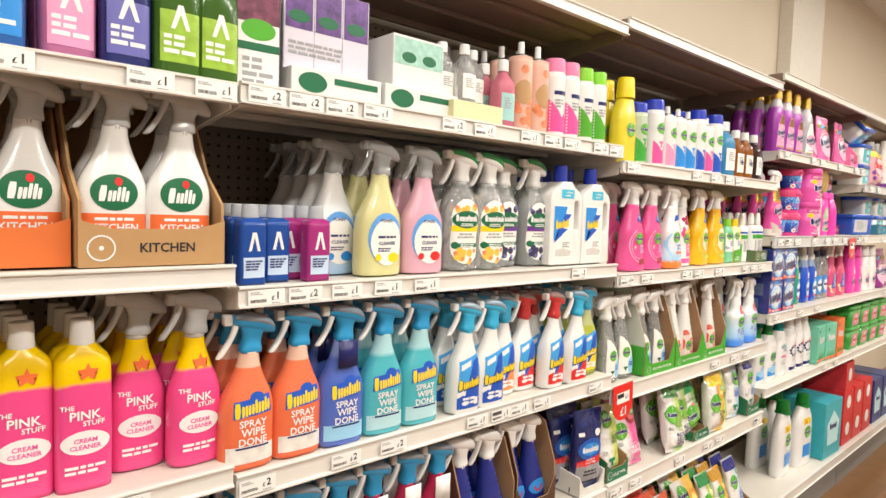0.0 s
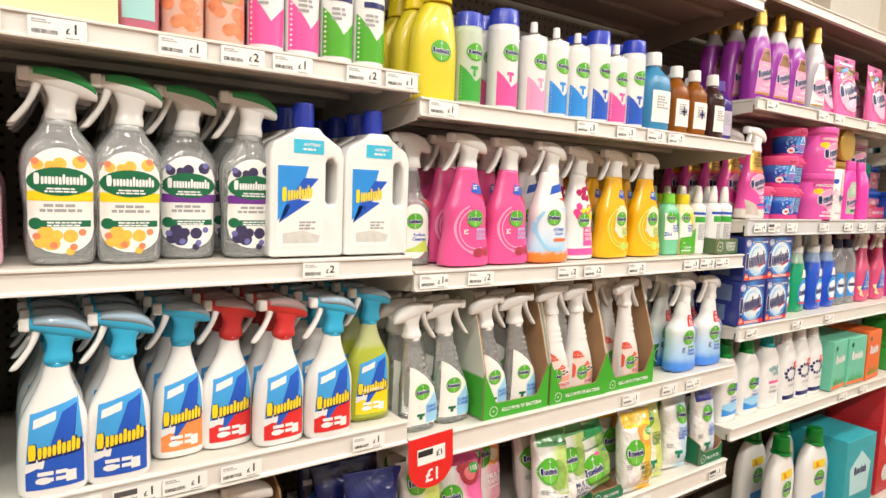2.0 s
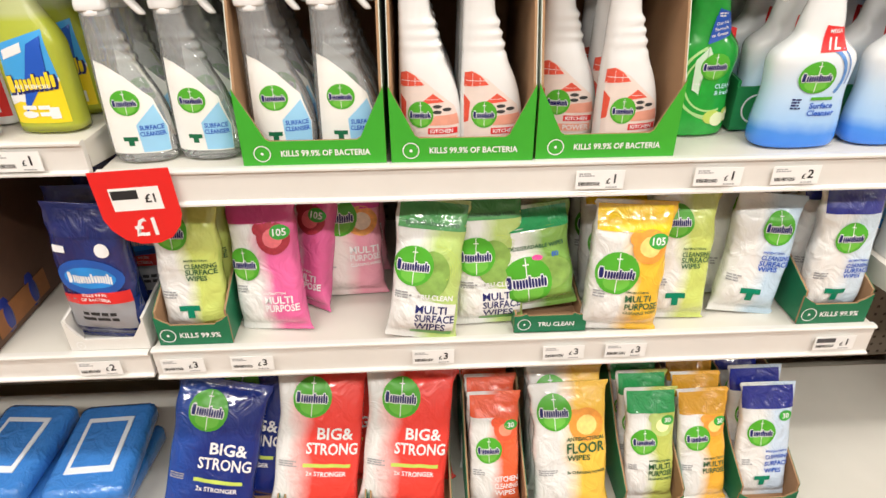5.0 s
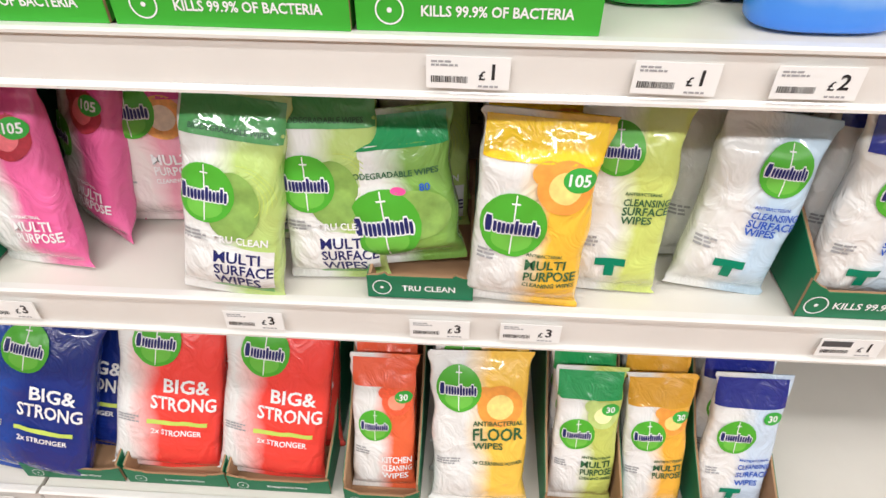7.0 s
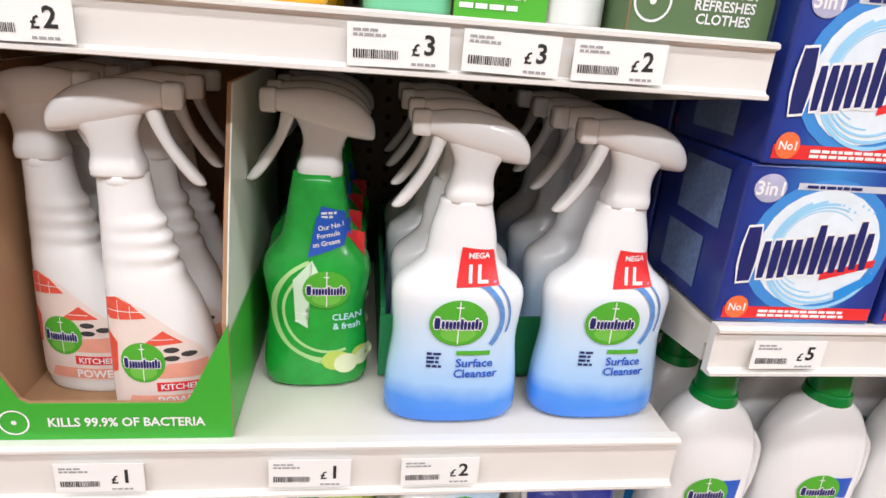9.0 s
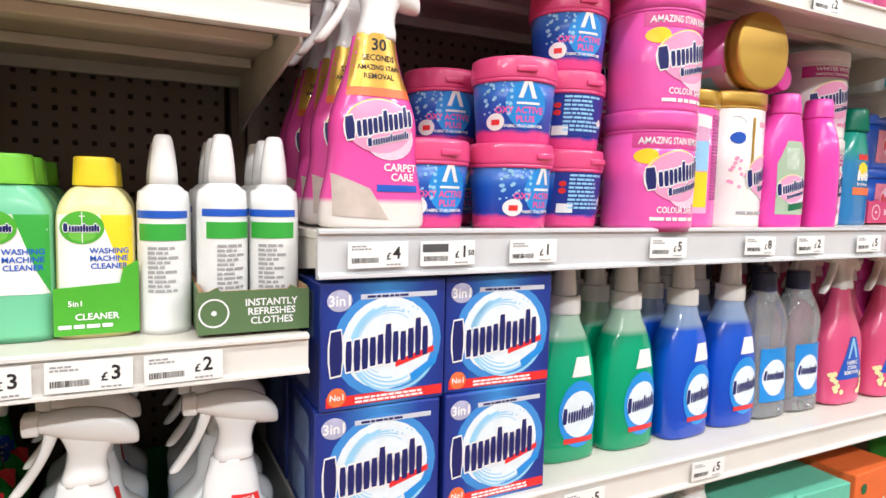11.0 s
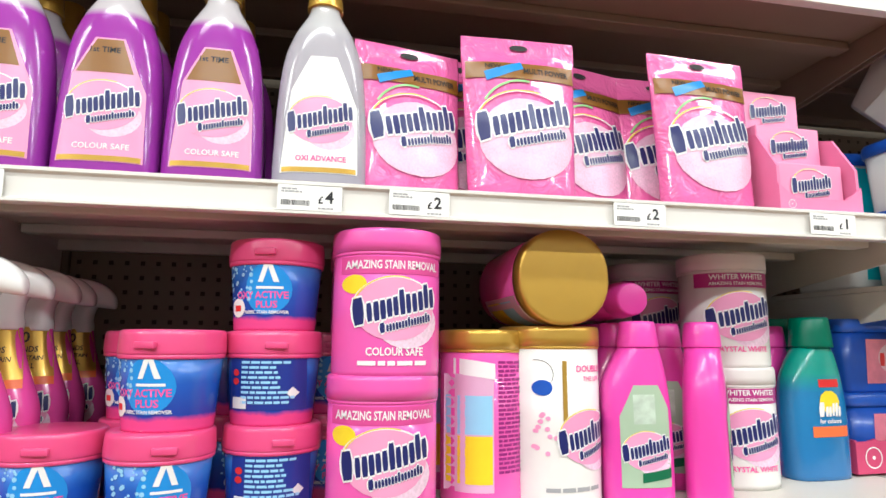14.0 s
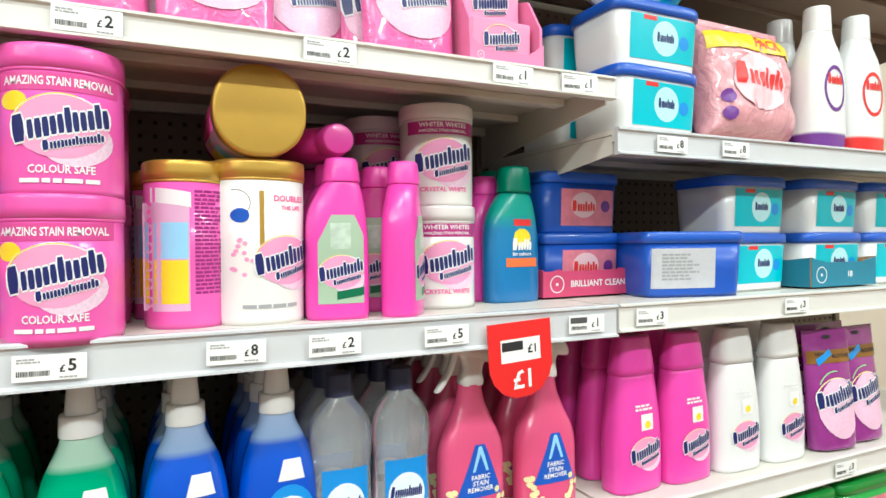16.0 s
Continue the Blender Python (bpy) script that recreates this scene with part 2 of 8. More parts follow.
def wordmark(cx, cz, w, h, n=6, rot=0.0, slant=0.15, grow=0.0):
    """A brand's word as one large block and a row of plain upright bars of uneven height, with no letters; grow: a margin round each."""
    cr, sr = math.cos(radians(rot)), math.sin(radians(rot))
    rnd = random.Random(n * 7 + 1)
    lo, out = -h * .5, []

    def put(x0, x1, z0, z1):
        q = []
        v, f = rect(x0 - grow, x1 + grow, z0 - grow, z1 + grow, 2, 3)
        for p, t in v:
            mid, k = (x0 + x1) / 2, 1 - .22 * abs(2 * (t - z0) / (z1 - z0) - 1) ** 4
            p = mid + (p - mid) * k + slant * t
            q.append((cx + p * cr - t * sr, cz + p * sr + t * cr))
        out.append((q, f))

    m = 2 * n - 1
    step = w / (m + 1.9)
    x = -w / 2
    put(x, x + step * 1.55, lo, lo + h)
    x += step * 1.95
    for i in range(m):
        tall = i in (m - 2, m // 2)
        k = rnd.uniform(.78, .86)
        put(x, x + step * k, lo + h * rnd.choice((0, 0, .03)), lo + (h * .93 if tall else h * rnd.uniform(.68, .73)))
        x += step
    return out


def deco(name, shape, items, material, parent, lift=0.0006, label=""):
    """Lay flat shapes on a front as one printed part."""
    bm = bmesh.new()
    for vs, fs in items:
        made = [bm.verts.new((x, 0, z)) for x, z in vs]
        for f in fs:
            try:
                bm.faces.new([made[i] for i in f])
            except ValueError:
                pass
    if not isinstance(shape, Flat):
        for _ in range(2):
            far = [e for e in bm.edges if e.calc_length() > .0075]
            if far:
                bmesh.ops.subdivide_edges(bm, edges=far, cuts=1)
                bmesh.ops.triangulate(bm, faces=[f for f in bm.faces if len(f.verts) > 4])
    for v in bm.verts:
        v.co.y = shape.front(v.co.x, v.co.z) - lift - shape.pad
    bmesh.ops.recalc_face_normals(bm, faces=bm.faces)
    ob = part(name, bm, material, parent, label)
    if len(items) > 1:
        ob["kind"] = "stuff"
    return ob


# ---- stocking ----
def stock(root, spots):
    """Stand a thing and copies of it at the poses given."""
    first = True
    for m in spots:
        if first:
            root.matrix_basis = m
            first = False
        else:
            copy_thing(root, m)
    return root


RND = random.Random(7)


def rows(x, y, z, n=3, dy=0.08, yaw=6.0, dx=0.004, tilt=0.0, lean=0.0):
    """Poses of one facing: n deep from the front."""
    return [pose(x + (RND.uniform(-dx, dx) if i else 0), y + i * dy, z, tilt, lean, RND.uniform(-yaw, yaw)) for i in range(n)]


# ---- bottles ----
PROFILES = {
    "hourglass": [(0, .88), (.012, .94), (.06, .98), (.2, .95), (.38, .885), (.52, .92), (.59, .925), (.645, .85), (.70, .64), (.76, .50), (.86, .45), (.95, .38), (1, .35)],
    "shoulder": [(0, .93), (.012, .97), (.06, 1.0), (.3, .99), (.5, .97), (.62, .86), (.75, .62), (.87, .43), (.96, .36), (1, .35)],
    "ribbed": [(0, .86), (.015, .93), (.08, 1), (.22, 1.0), (.36, .94), (.48, .84), (.58, .72), (.625, .69), (.655, .64), (.69, .66), (.72, .60), (.755, .61), (.785, .55), (.82, .565), (.86, .49), (.94, .46), (1, .44)],
    "bulge": [(0, .93), (.012, .98), (.05, 1.0), (.16, .96), (.3, .86), (.42, .815), (.52, .82), (.60, .78), (.70, .67), (.80, .55), (.9, .46), (1, .40)],
    "waist": [(0, .9), (.012, .96), (.06, 1.0), (.2, .97), (.36, .90), (.48, .97), (.57, 1.0), (.64, .9), (.70, .70), (.78, .60), (.88, .53), (1, .44)],
    "round": [(0, .80), (.015, .86), (.05, .90), (.2, .93), (.34, .91), (.5, .98), (.62, 1), (.74, .99), (.83, .84), (.9, .62), (.96, .48), (1, .44)],
    "slim": [(0, .93), (.012, .98), (.05, 1), (.5, 1), (.6, .95), (.7, .78), (.8, .55), (.92, .38), (1, .36)],
}


def body_shape(kind, w, d, h, n=2.8, skew=0.0):
    sec = []
    for u, q in PROFILES[kind]:
        nn = n + (2.0 - n) * min(1, max(0, (u - 0.6) / 0.35))
        ww = w * q
        dd = min(d * (0.35 + 0.65 * q), ww * 1.02) if u > 0.6 else d * (0.5 + 0.5 * q)
        cx = skew * w * max(0, u - 0.35)
        if kind == "ribbed" and u > .1:      # one straight side, one sloping
            cx -= (1 - q) * w * .42
        sec.append((u * h, ww, dd, nn, cx, 0))
    return Shape(sec, 3, 26)


def neck_offset(kind, w, skew):
    return -(1 - PROFILES[kind][-1][1]) * w * .42 if kind == "ribbed" else skew * w * .65


def trigger(root, z, col, way=-1, s=1.0, cx=0.0, lever=None, top=None):
    """A spray trigger: collar, shroud, head with drooping tail, nozzle, lever and perhaps a cover; way -1 points to the thing's left."""
    back = [(-.051, .034, .008, .010), (-.049, .036, .018, .017), (-.042, .0405, .027, .024), (-.030, .0455, .034, .029), (-.012, .050, .037, .032),
            (.006, .0535, .034, .031), (.020, .0565, .027, .027), (.031, .058, .021, .023), (.036, .0585, .0195, .0215)]
    head = part("trigger_head", tube([(x * s, w * s, h * s, 2.5, 0, c * s) for x, c, h, w in back]), col, root)
    made = [head]
    made.append(part("shroud", Shape([(-.006 * s, .041 * s, .035 * s, 3.2, -.002 * s), (.002 * s, .042 * s, .036 * s, 3.2, -.002 * s), (.012 * s, .037 * s, .032 * s, 3, -.003 * s), (.024 * s, .037 * s, .029 * s, 3, -.005 * s),
                                      (.034 * s, .045 * s, .028 * s, 3, -.007 * s), (.046 * s, .058 * s, .026 * s, 3, -.008 * s)], 3, 20).mesh(), col, root))
    made.append(part("collar", Shape([(-.013 * s, .034 * s, .034 * s, 2), (-.011 * s, .036 * s, .036 * s, 2), (-.005 * s, .036 * s, .036 * s, 2), (-.003 * s, .031 * s, .031 * s, 2)], 1, 20).mesh(), col, root))
    made.append(part("nozzle", tube([(.036 * s, .0205 * s, .0205 * s, 6, 0, .0585 * s), (.038 * s, .0215 * s, .0215 * s, 6, 0, .0585 * s), (.049 * s, .0205 * s, .0205 * s, 6, 0, .0585 * s), (.0505 * s, .016 * s, .016 * s, 4, 0, .0585 * s)], k=1), lever or col, root))
    made.append(part("trigger_lever", Shape([(-.014 * s, .006 * s, .009 * s, 2.2, .0605 * s), (-.012 * s, .011 * s, .014 * s, 2.3, .0585 * s), (-.004 * s, .0125 * s, .0165 * s, 2.6, .0525 * s), (.008 * s, .0115 * s, .0165 * s, 2.8, .0440 * s),
                                             (.022 * s, .0105 * s, .0155 * s, 2.8, .0355 * s), (.036 * s, .0115 * s, .015 * s, 2.8, .0295 * s), (.050 * s, .014 * s, .014 * s, 2.8, .0255 * s)], 3, 12).mesh(), lever or col, root))
    if top:
        made.append(part("top_cover", tube([(x * s, (w + .004) * s, h * .62 * s, 2.5, 0, (c + h * .24) * s) for x, c, h, w in back[1:-1]]), top, root))
    for o in made:
        for v in o.data.vertices:
            v.co.x = v.co.x * way + cx
            v.co.z += z
        if way < 0:
            o.data.flip_normals()
    return head


def cap(root, z, w, h, material, n=2.0, taper=0.94, cx=0.0, name="cap"):
    return part(name, Shape([(z, w, w, n, cx), (z + .1 * h, w, w, n, cx), (z + .8 * h, w * taper, w * taper, n, cx), (z + .97 * h, w * taper * .97, w * taper * .97, n, cx), (z + h, w * taper * .85, w * taper * .85, n, cx)], 2, 22).mesh(), material, root)


def oval_brand(root, sh, cx, cz, rx, rz=None, lift=0.0012, n=6):
    """The green oval emblem with a pale stroke across and a dark word."""
    rz = rz or rx * 0.85
    e = deco("emblem", sh, [disc(cx, cz, rx, rz)], LEAF, root, lift, "green oval emblem")
    deco("emblem_stroke", sh, [rect(cx - rx * .02, cx + rx * .02, cz - rz * .92, cz + rz * .95, 1, 4), rect(cx - rx * .13, cx + rx * .13, cz + rz * .66, cz + rz * .71, 1, 1)], INKW, e, lift + .0003)
    deco("emblem_glow", sh, [disc(cx, cz - rz * .42, rx * .62, rz * .42)], mat("lime_glow_print", (.16, .50, .06), .3), e, lift + .0002)
    deco("word_outline", sh, wordmark(cx - rx * .02, cz, rx * 1.62, rz * .50, n, slant=0.0, grow=rx * .05), INKW, e, lift + .0006)
    deco("wordmark", sh, wordmark(cx - rx * .02, cz, rx * 1.62, rz * .50, n, slant=0.0), NAVY, e, lift + .0010, "navy brand word")
    return e


def bolt_label(root, sh, cx, z0, z1, w, low, lift=0.0006):
    """A label with a blue field over a coloured foot, a dark zigzag and a yellow word."""
    h = z1 - z0
    L, R = cx - w / 2, cx + w / 2
    deco("label", sh, [poly([(L, z0), (R, z0), (R, z0 + h * .46), (L, z0 + h * .22)], 4)], low, root, lift)
    deco("label_top", sh, [poly([(L, z0 + h * .22), (R, z0 + h * .46), (cx + w * .42, z1), (cx - w * .40, z0 + h * .86)], 4)], mat("bolt_sky", (.06, .36, .76), .3), root, lift)
    deco("splash", sh, [disc(cx - w * .22, z0 + h * .34, w * .22, h * .10), poly([(L, z0 + h * .20), (L, z0 + h * .30), (R, z0 + h * .50), (R, z0 + h * .46)], 4)], INKW, root, lift + .0003)
    deco("top_flag", sh, [poly([(cx - w * .36, z0 + h * .70), (cx + w * .02, z0 + h * .78), (cx + w * .04, z0 + h * .88), (cx - w * .34, z0 + h * .80)], 2)], INKW, root, lift + .0004)
    deco("zigzag", sh, [poly([(cx + w * .14, z0 + h * .86), (cx + w * .40, z0 + h * .94), (cx + w * .20, z0 + h * .56), (cx + w * .34, z0 + h * .54), (cx - w * .26, z0 + h * .10), (cx - w * .02, z0 + h * .36), (cx - w * .16, z0 + h * .36)], 3)], BLUE, root, lift + .0006)
    deco("wordmark_shadow", sh, wordmark(cx + w * .015, z0 + h * .455, w * .92, h * .19, 5, rot=7, grow=w * .022), NAVY, root, lift + .0009)
    deco("wordmark", sh, wordmark(cx, z0 + h * .465, w * .90, h * .18, 5, rot=7), YELLOW, root, lift + .0012, "yellow brand word")
    deco("small_print", sh, bars(cx - w * .14, z0 + h * .80, w * .26, 1, h * .035, seed=4) + bars(cx, z0 + h * .18, w * .6, 2, h * .045, seed=5), INKW, root, lift + .0009)
    deco("foot_badge", sh, [rect(cx + w * .18, cx + w * .36, z0 + h * .05, z0 + h * .18, 2, 2), disc(cx - w * .2, z0 + h * .10, w * .14, h * .04)], INKW, root, lift + .0008)


def swoosh_brand(root, sh, cx, cz, w, sub=True, rot=14, lift=0.0008, field=True):
    """A pink oval with bubbles and a slanting navy word."""
    if field:
        deco("bubble_field", sh, [disc(cx + w * .14, cz - w * .15, w * .37, w * .30)], mat("bubble_print", (0.80, 0.58, 0.72), 0.3, var=.3, scale=260), root, lift)
        deco("emblem", sh, [disc(cx, cz, w * .47, w * .36)], LPINK, root, lift + .0003, "pink oval emblem")
    deco("emblem_rim", sh, [ring(cx, cz, w * .475, w * .50, 20, 205, sq=.75)], INKW, root, lift + .0006)
    deco("colour_arc", sh, [ring(cx, cz, w * .47, w * .485, 70, 175, sq=.78)], YELLOW, root, lift + .0007)
    deco("word_outline", sh, wordmark(cx, cz + w * .07, w * .98, w * .30, 6, rot=rot, grow=w * .022), INKW, root, lift + .0008)
    deco("wordmark", sh, wordmark(cx, cz + w * .07, w * .98, w * .30, 6, rot=rot), NAVY, root, lift + .0011, "navy brand word")
    if sub:
        deco("line_outline", sh, wordmark(cx + w * .12, cz - w * .15, w * .62, w * .11, 8, rot=rot, grow=w * .018), INKW, root, lift + .0010)
        deco("brand_line", sh, wordmark(cx + w * .12, cz - w * .15, w * .62, w * .11, 8, rot=rot), NAVY, root, lift + .0013)

# ---- the shop: floor, walls, ceiling, lamps ----
FLOORM = mat("wood_floor", (0.22, 0.11, 0.045), 0.35, var=0.25, scale=6, bump=0.05, coat=0.3)
WALLM = mat("beige_wall_paint", (0.72, 0.64, 0.52), 0.7, var=0.05, scale=2)
CEILM = mat("ceiling_tile", (0.72, 0.71, 0.68), 0.8, var=0.05, scale=3)


def slab(name, x0, x1, y0, y1, z0, z1, material, label, category):
    bm = box_bm(x1 - x0, y1 - y0, z1 - z0, 0, z0, (x0 + x1) / 2, (y0 + y1) / 2)
    return tagged(obj(name, bm, material, smooth=False), label, category, kind="structure")


slab("floor", -5, 9.5, -3, 2.2, -0.1, 0, FLOORM, "orange-brown wood-effect shop floor", "floor")
slab("ceiling", -5, 9.5, -3, 2.2, CEIL, CEIL + 0.1, CEILM, "white suspended shop ceiling", "ceiling")
slab("wall_north", -5, 9.5, 1.95, 2.1, 0, CEIL, WALLM, "beige painted wall beyond the shelving", "wall")
# unseen wall added in place of stocked shelves opposite; its grey limits the bounce
slab("wall_south", -5, 9.5, -2.65, -2.5, 0, CEIL, mat("grey_wall_paint", (0.28, 0.27, 0.26), 0.7, var=0.1, scale=3), "plain grey wall standing in for shelves across the aisle", "wall")
slab("wall_west", -5.15, -5, -2.5, 1.95, 0, CEIL, WALLM, "beige painted end wall", "wall")
slab("wall_east", 9.5, 9.65, -2.5, 1.95, 0, CEIL, WALLM, "beige painted end wall", "wall")
slab("wall_column", 4.68, 5.30, 1.86, 1.948, 2.32, CEIL - 0.01, mat("white_wall_paint", (0.78, 0.75, 0.68), 0.6), "white painted square column at the wall", "column")


def plank_floor():
    bm = bmesh.new()
    rnd = random.Random(3)
    fl = bpy.data.objects["floor"]
    pm = mat("floor_plank", (0.28, 0.13, 0.05), 0.3, var=0.3, scale=7, bump=0.04, coat=0.3)
    me = None
    for i in range(13):
        y = -0.9 + 0.16 * i
        x = 0.2 + rnd.uniform(-0.8, 0)
        while x < 8:
            if me is None:
                b = box_bm(1.196, 0.156, 0.004, 0.001, 0.0)
                o = part("plank", b, pm, fl, smooth=False)
                me = o.data
            else:
                o = new("plank", me)
                o.parent = fl
            o.location = (x, y, 0.0005)
            x += 1.2


def ceiling_lamp(x, y, power):
    root = thing("ceiling_light", "long white fluorescent ceiling light fitting, lit", "ceiling light", "ceiling lights")
    bm = box_bm(1.5, 0.26, 0.05, 0.004, -0.05)
    part("housing", bm, WHITE, root, smooth=False)
    em = MATS.get("lamp_diffuser")
    if em is None:
        em = bpy.data.materials.new("lamp_diffuser")
        em.use_nodes = True
        b = em.node_tree.nodes["Principled BSDF"]
        b.inputs["Emission Color"].default_value = (1.0, 0.97, 0.93, 1)
        b.inputs["Emission Strength"].default_value = 2.0
        MATS["lamp_diffuser"] = em
    part("diffuser", box_bm(1.44, 0.2, 0.012, 0.003, -0.063), em, root, "glowing diffuser")
    root.location = (x, y, CEIL - 0.001)
    li = bpy.data.lights.new("tube_light", "AREA")
    li.shape, li.size, li.size_y, li.energy = "RECTANGLE", 1.44, 0.2, power
    li.color = (1.0, 0.955, 0.875)
    lo = new("tube_light", li)
    lo.parent = root
    lo.location = (0, 0, -0.068)


for lx in (-1.2, 0.9, 3.0, 5.1, 7.2):
    ceiling_lamp(lx, 0.1, 27)
    ceiling_lamp(lx, -1.5, 58)

# ---- gondola shelving ----
BAYS = {"A": (-0.80, 0.468), "B": (0.472, 1.703), "C": (1.707, 2.963), "D": (2.971, 4.311), "E": (4.315, 5.655)}
# top of each shelf's edge, and the edge's height
SHELVES = {
    "A": [(1.830, .038), (1.508, .040), (1.139, .042), (.745, .050)],
    "B": [(1.835, .040), (1.467, .041), (1.116, .050), (.742, .052)],
    "C": [(1.791, .040), (1.434, .044), (1.070, .057), (.747, .063)],
    "D": [(1.936, .040), (1.548, .056), (1.191, .050), (.846, .044)],
    "E": [(1.852, .048), (1.548, .050), (1.191, .050), (.846, .044)],
}
BASE = .245
TOPS = {"A": 2.205, "B": 2.205, "C": 2.23, "D": 2.28, "E": 2.28}
BACK = Y0 + 0.47
TOP = {b + str(i + 1): s[0] for b, l in SHELVES.items() for i, s in enumerate(l)}
BACKM = mat("brown_back_panel", (0.20, 0.155, 0.115), 0.5, var=0.1, scale=8)
DARKM = mat("dark_void", (0.02, 0.017, 0.015), 0.9)


def pegboard(x0, x1, z0, z1, y):
    """A back panel with square peg holes."""
    p, h = 0.026, 0.0075
    nx, nz = int((x1 - x0) / p), int((z1 - z0) / p)
    ox, oz = (x1 - x0 - nx * p) / 2, (z1 - z0 - nz * p) / 2
    v, f = [], []
    for i in range(nx):
        for j in range(nz):
            a, b = x0 + ox + i * p, z0 + oz + j * p
            k = len(v)
            q = (p - h) / 2
            v += [(a, y, b), (a + p, y, b), (a + p, y, b + p), (a, y, b + p), (a + q, y, b + q), (a + p - q, y, b + q), (a + p - q, y, b + p - q), (a + q, y, b + p - q)]
            f += [(k, k + 1, k + 5, k + 4), (k + 1, k + 2, k + 6, k + 5), (k + 2, k + 3, k + 7, k + 6), (k + 3, k, k + 4, k + 7)]
    me = bpy.data.meshes.new("back_panel")
    me.from_pydata(v, [], f)
    me.materials.append(BACKM)
    return me


def shelf_part(root, bay, x0, x1, top, eh, edge, name="shelf", paint=None):
    paint = paint or CREAM
    w = x1 - x0
    cx = (x0 + x1) / 2
    # folded steel deck
    sec = [(Y0 + .012, top - .004), (Y0 + .012, top - .024), (Y0 + .02, top - .024), (Y0 + .02, top - .012), (BACK - .03, top - .012), (BACK - .03, top - .03), (BACK - .015, top - .03), (BACK - .015, top - .004)]
    bm = bmesh.new()
    a = [bm.verts.new((x0 + .002, y, z)) for y, z in sec]
    b = [bm.verts.new((x1 - .002, y, z)) for y, z in sec]
    n = len(sec)
    for i in range(n):
        j = (i + 1) % n
        bm.faces.new((a[i], a[j], b[j], b[i]))
    bm.faces.new(a[::-1])
    bm.faces.new(b)
    bmesh.ops.recalc_face_normals(bm, faces=bm.faces)
    sh = part(name, bm, paint, root, smooth=False)
    # ticket channel: a face between two rounded lips
    prof = [(0.012, 0), (0.002, 0), (-0.002, -.002), (-0.002, -.005), (0.002, -.0065), (0.003, -.008), (0.003, -eh + .007), (0.002, -eh + .0055), (-0.003, -eh + .004), (-0.003, -eh + .001), (0.002, -eh), (0.012, -eh)]
    bm = bmesh.new()
    a = [bm.verts.new((x0 + .001, Y0 + y, top + z)) for y, z in prof]
    b = [bm.verts.new((x1 - .001, Y0 + y, top + z)) for y, z in prof]
    n = len(prof)
    for i in range(n):
        j = (i + 1) % n
        bm.faces.new((a[i], a[j], b[j], b[i]))
    bm.faces.new(a[::-1])
    bm.faces.new(b)
    bmesh.ops.recalc_face_normals(bm, faces=bm.faces)
    part("ticket_channel", bm, edge, sh, "plastic ticket channel", smooth=False)
    for bx in (x0 + .006, x1 - .006):
        o = [(Y0 + .02, top - .013), (Y0 + .02, top - .045), (BACK - .12, top - .085), (BACK - .01, top - .11), (BACK - .01, top - .013)]
        bm = bmesh.new()
        for dx in (-.002, .002):
            bm.faces.new([bm.verts.new((bx + dx, y, z)) for y, z in o])
        fs = bm.faces[:]
        va, vb = list(fs[0].verts), list(fs[1].verts)
        for i in range(len(o)):
            j = (i + 1) % len(o)
            bm.faces.new((va[i], va[j], vb[j], vb[i]))
        bmesh.ops.recalc_face_normals(bm, faces=bm.faces)
        part("shelf_bracket", bm, paint, sh, smooth=False)
    # stiffening ribs under the deck
    for ry in (Y0 + .14, Y0 + .30):
        part("rib", box_bm(w - .03, .03, .014, .002, top - .0265, cx, ry), paint, sh, smooth=False)


def gondola(bay):
    x0, x1 = BAYS[bay]
    cx, w = (x0 + x1) / 2, x1 - x0
    root = thing("shelving_bay", "cream steel shop shelving bay with perforated back, stocked", "shelving", "shelving bays")
    for i, (t, e) in enumerate(SHELVES[bay]):
        shelf_part(root, bay, x0, x1, t, e, GREYSTRIP if (bay, i) in (("D", 1), ("E", 0)) else STRIP)
    # canopy deck, ribs and brackets are darker and browner than the cream shelves
    shelf_part(root, bay, x0, x1, TOPS[bay], .036, STRIP, "canopy_shelf", mat("canopy_brown", (0.27, 0.20, 0.155), 0.5, var=0.08, scale=9))
    shelf_part(root, bay, x0, x1, BASE, .06, STRIP, "base_shelf")
    part("kick_plate", box_bm(w - .004, .012, BASE - .062, .001, 0.001, cx, Y0 + .05), mat("grey_kick_plate", (0.25, 0.24, 0.23), .5), root, smooth=False)
    me = pegboard(x0 + .02, x1 - .02, BASE + .01, TOPS[bay] - .03, BACK)
    o = new("back_panel", me)
    o.parent = root
    # dark sheet added behind the panel so the peg holes read as shade
    part("backing_sheet", box_bm(w, .004, TOPS[bay] - BASE, 0, BASE, cx, BACK + .03), mat("peg_hole_dark", (0.06, 0.045, 0.03), .8), root, smooth=False)
    for ux in (x0 + .009, x1 - .009):
        part("upright", box_bm(.022, .03, TOPS[bay] + .02, .002, 0.001, ux, BACK + .004), BACKM, root, smooth=False)
    part("back_rail", box_bm(w - .04, .02, .03, .002, 2.085, cx, BACK - .012), CREAM, root, smooth=False)


for bay in BAYS:
    gondola(bay)

# ---- spray bottles ----
def spray(name, label, kind, w, d, h, body, head, way=-1, group="", skew=0.0, n=2.8, neck=None, s=1.0, lever=None, top=None):
    root = thing(name, label, "spray bottle", group)
    hb = h - .062 * s
    sh = body_shape(kind, w, d, hb, n, skew)
    part("body", sh.mesh(), body, root)
    ncx = neck_offset(kind, w, skew)
    trigger(root, hb + .004, head, way, s, ncx, lever, top)
    return root, sh


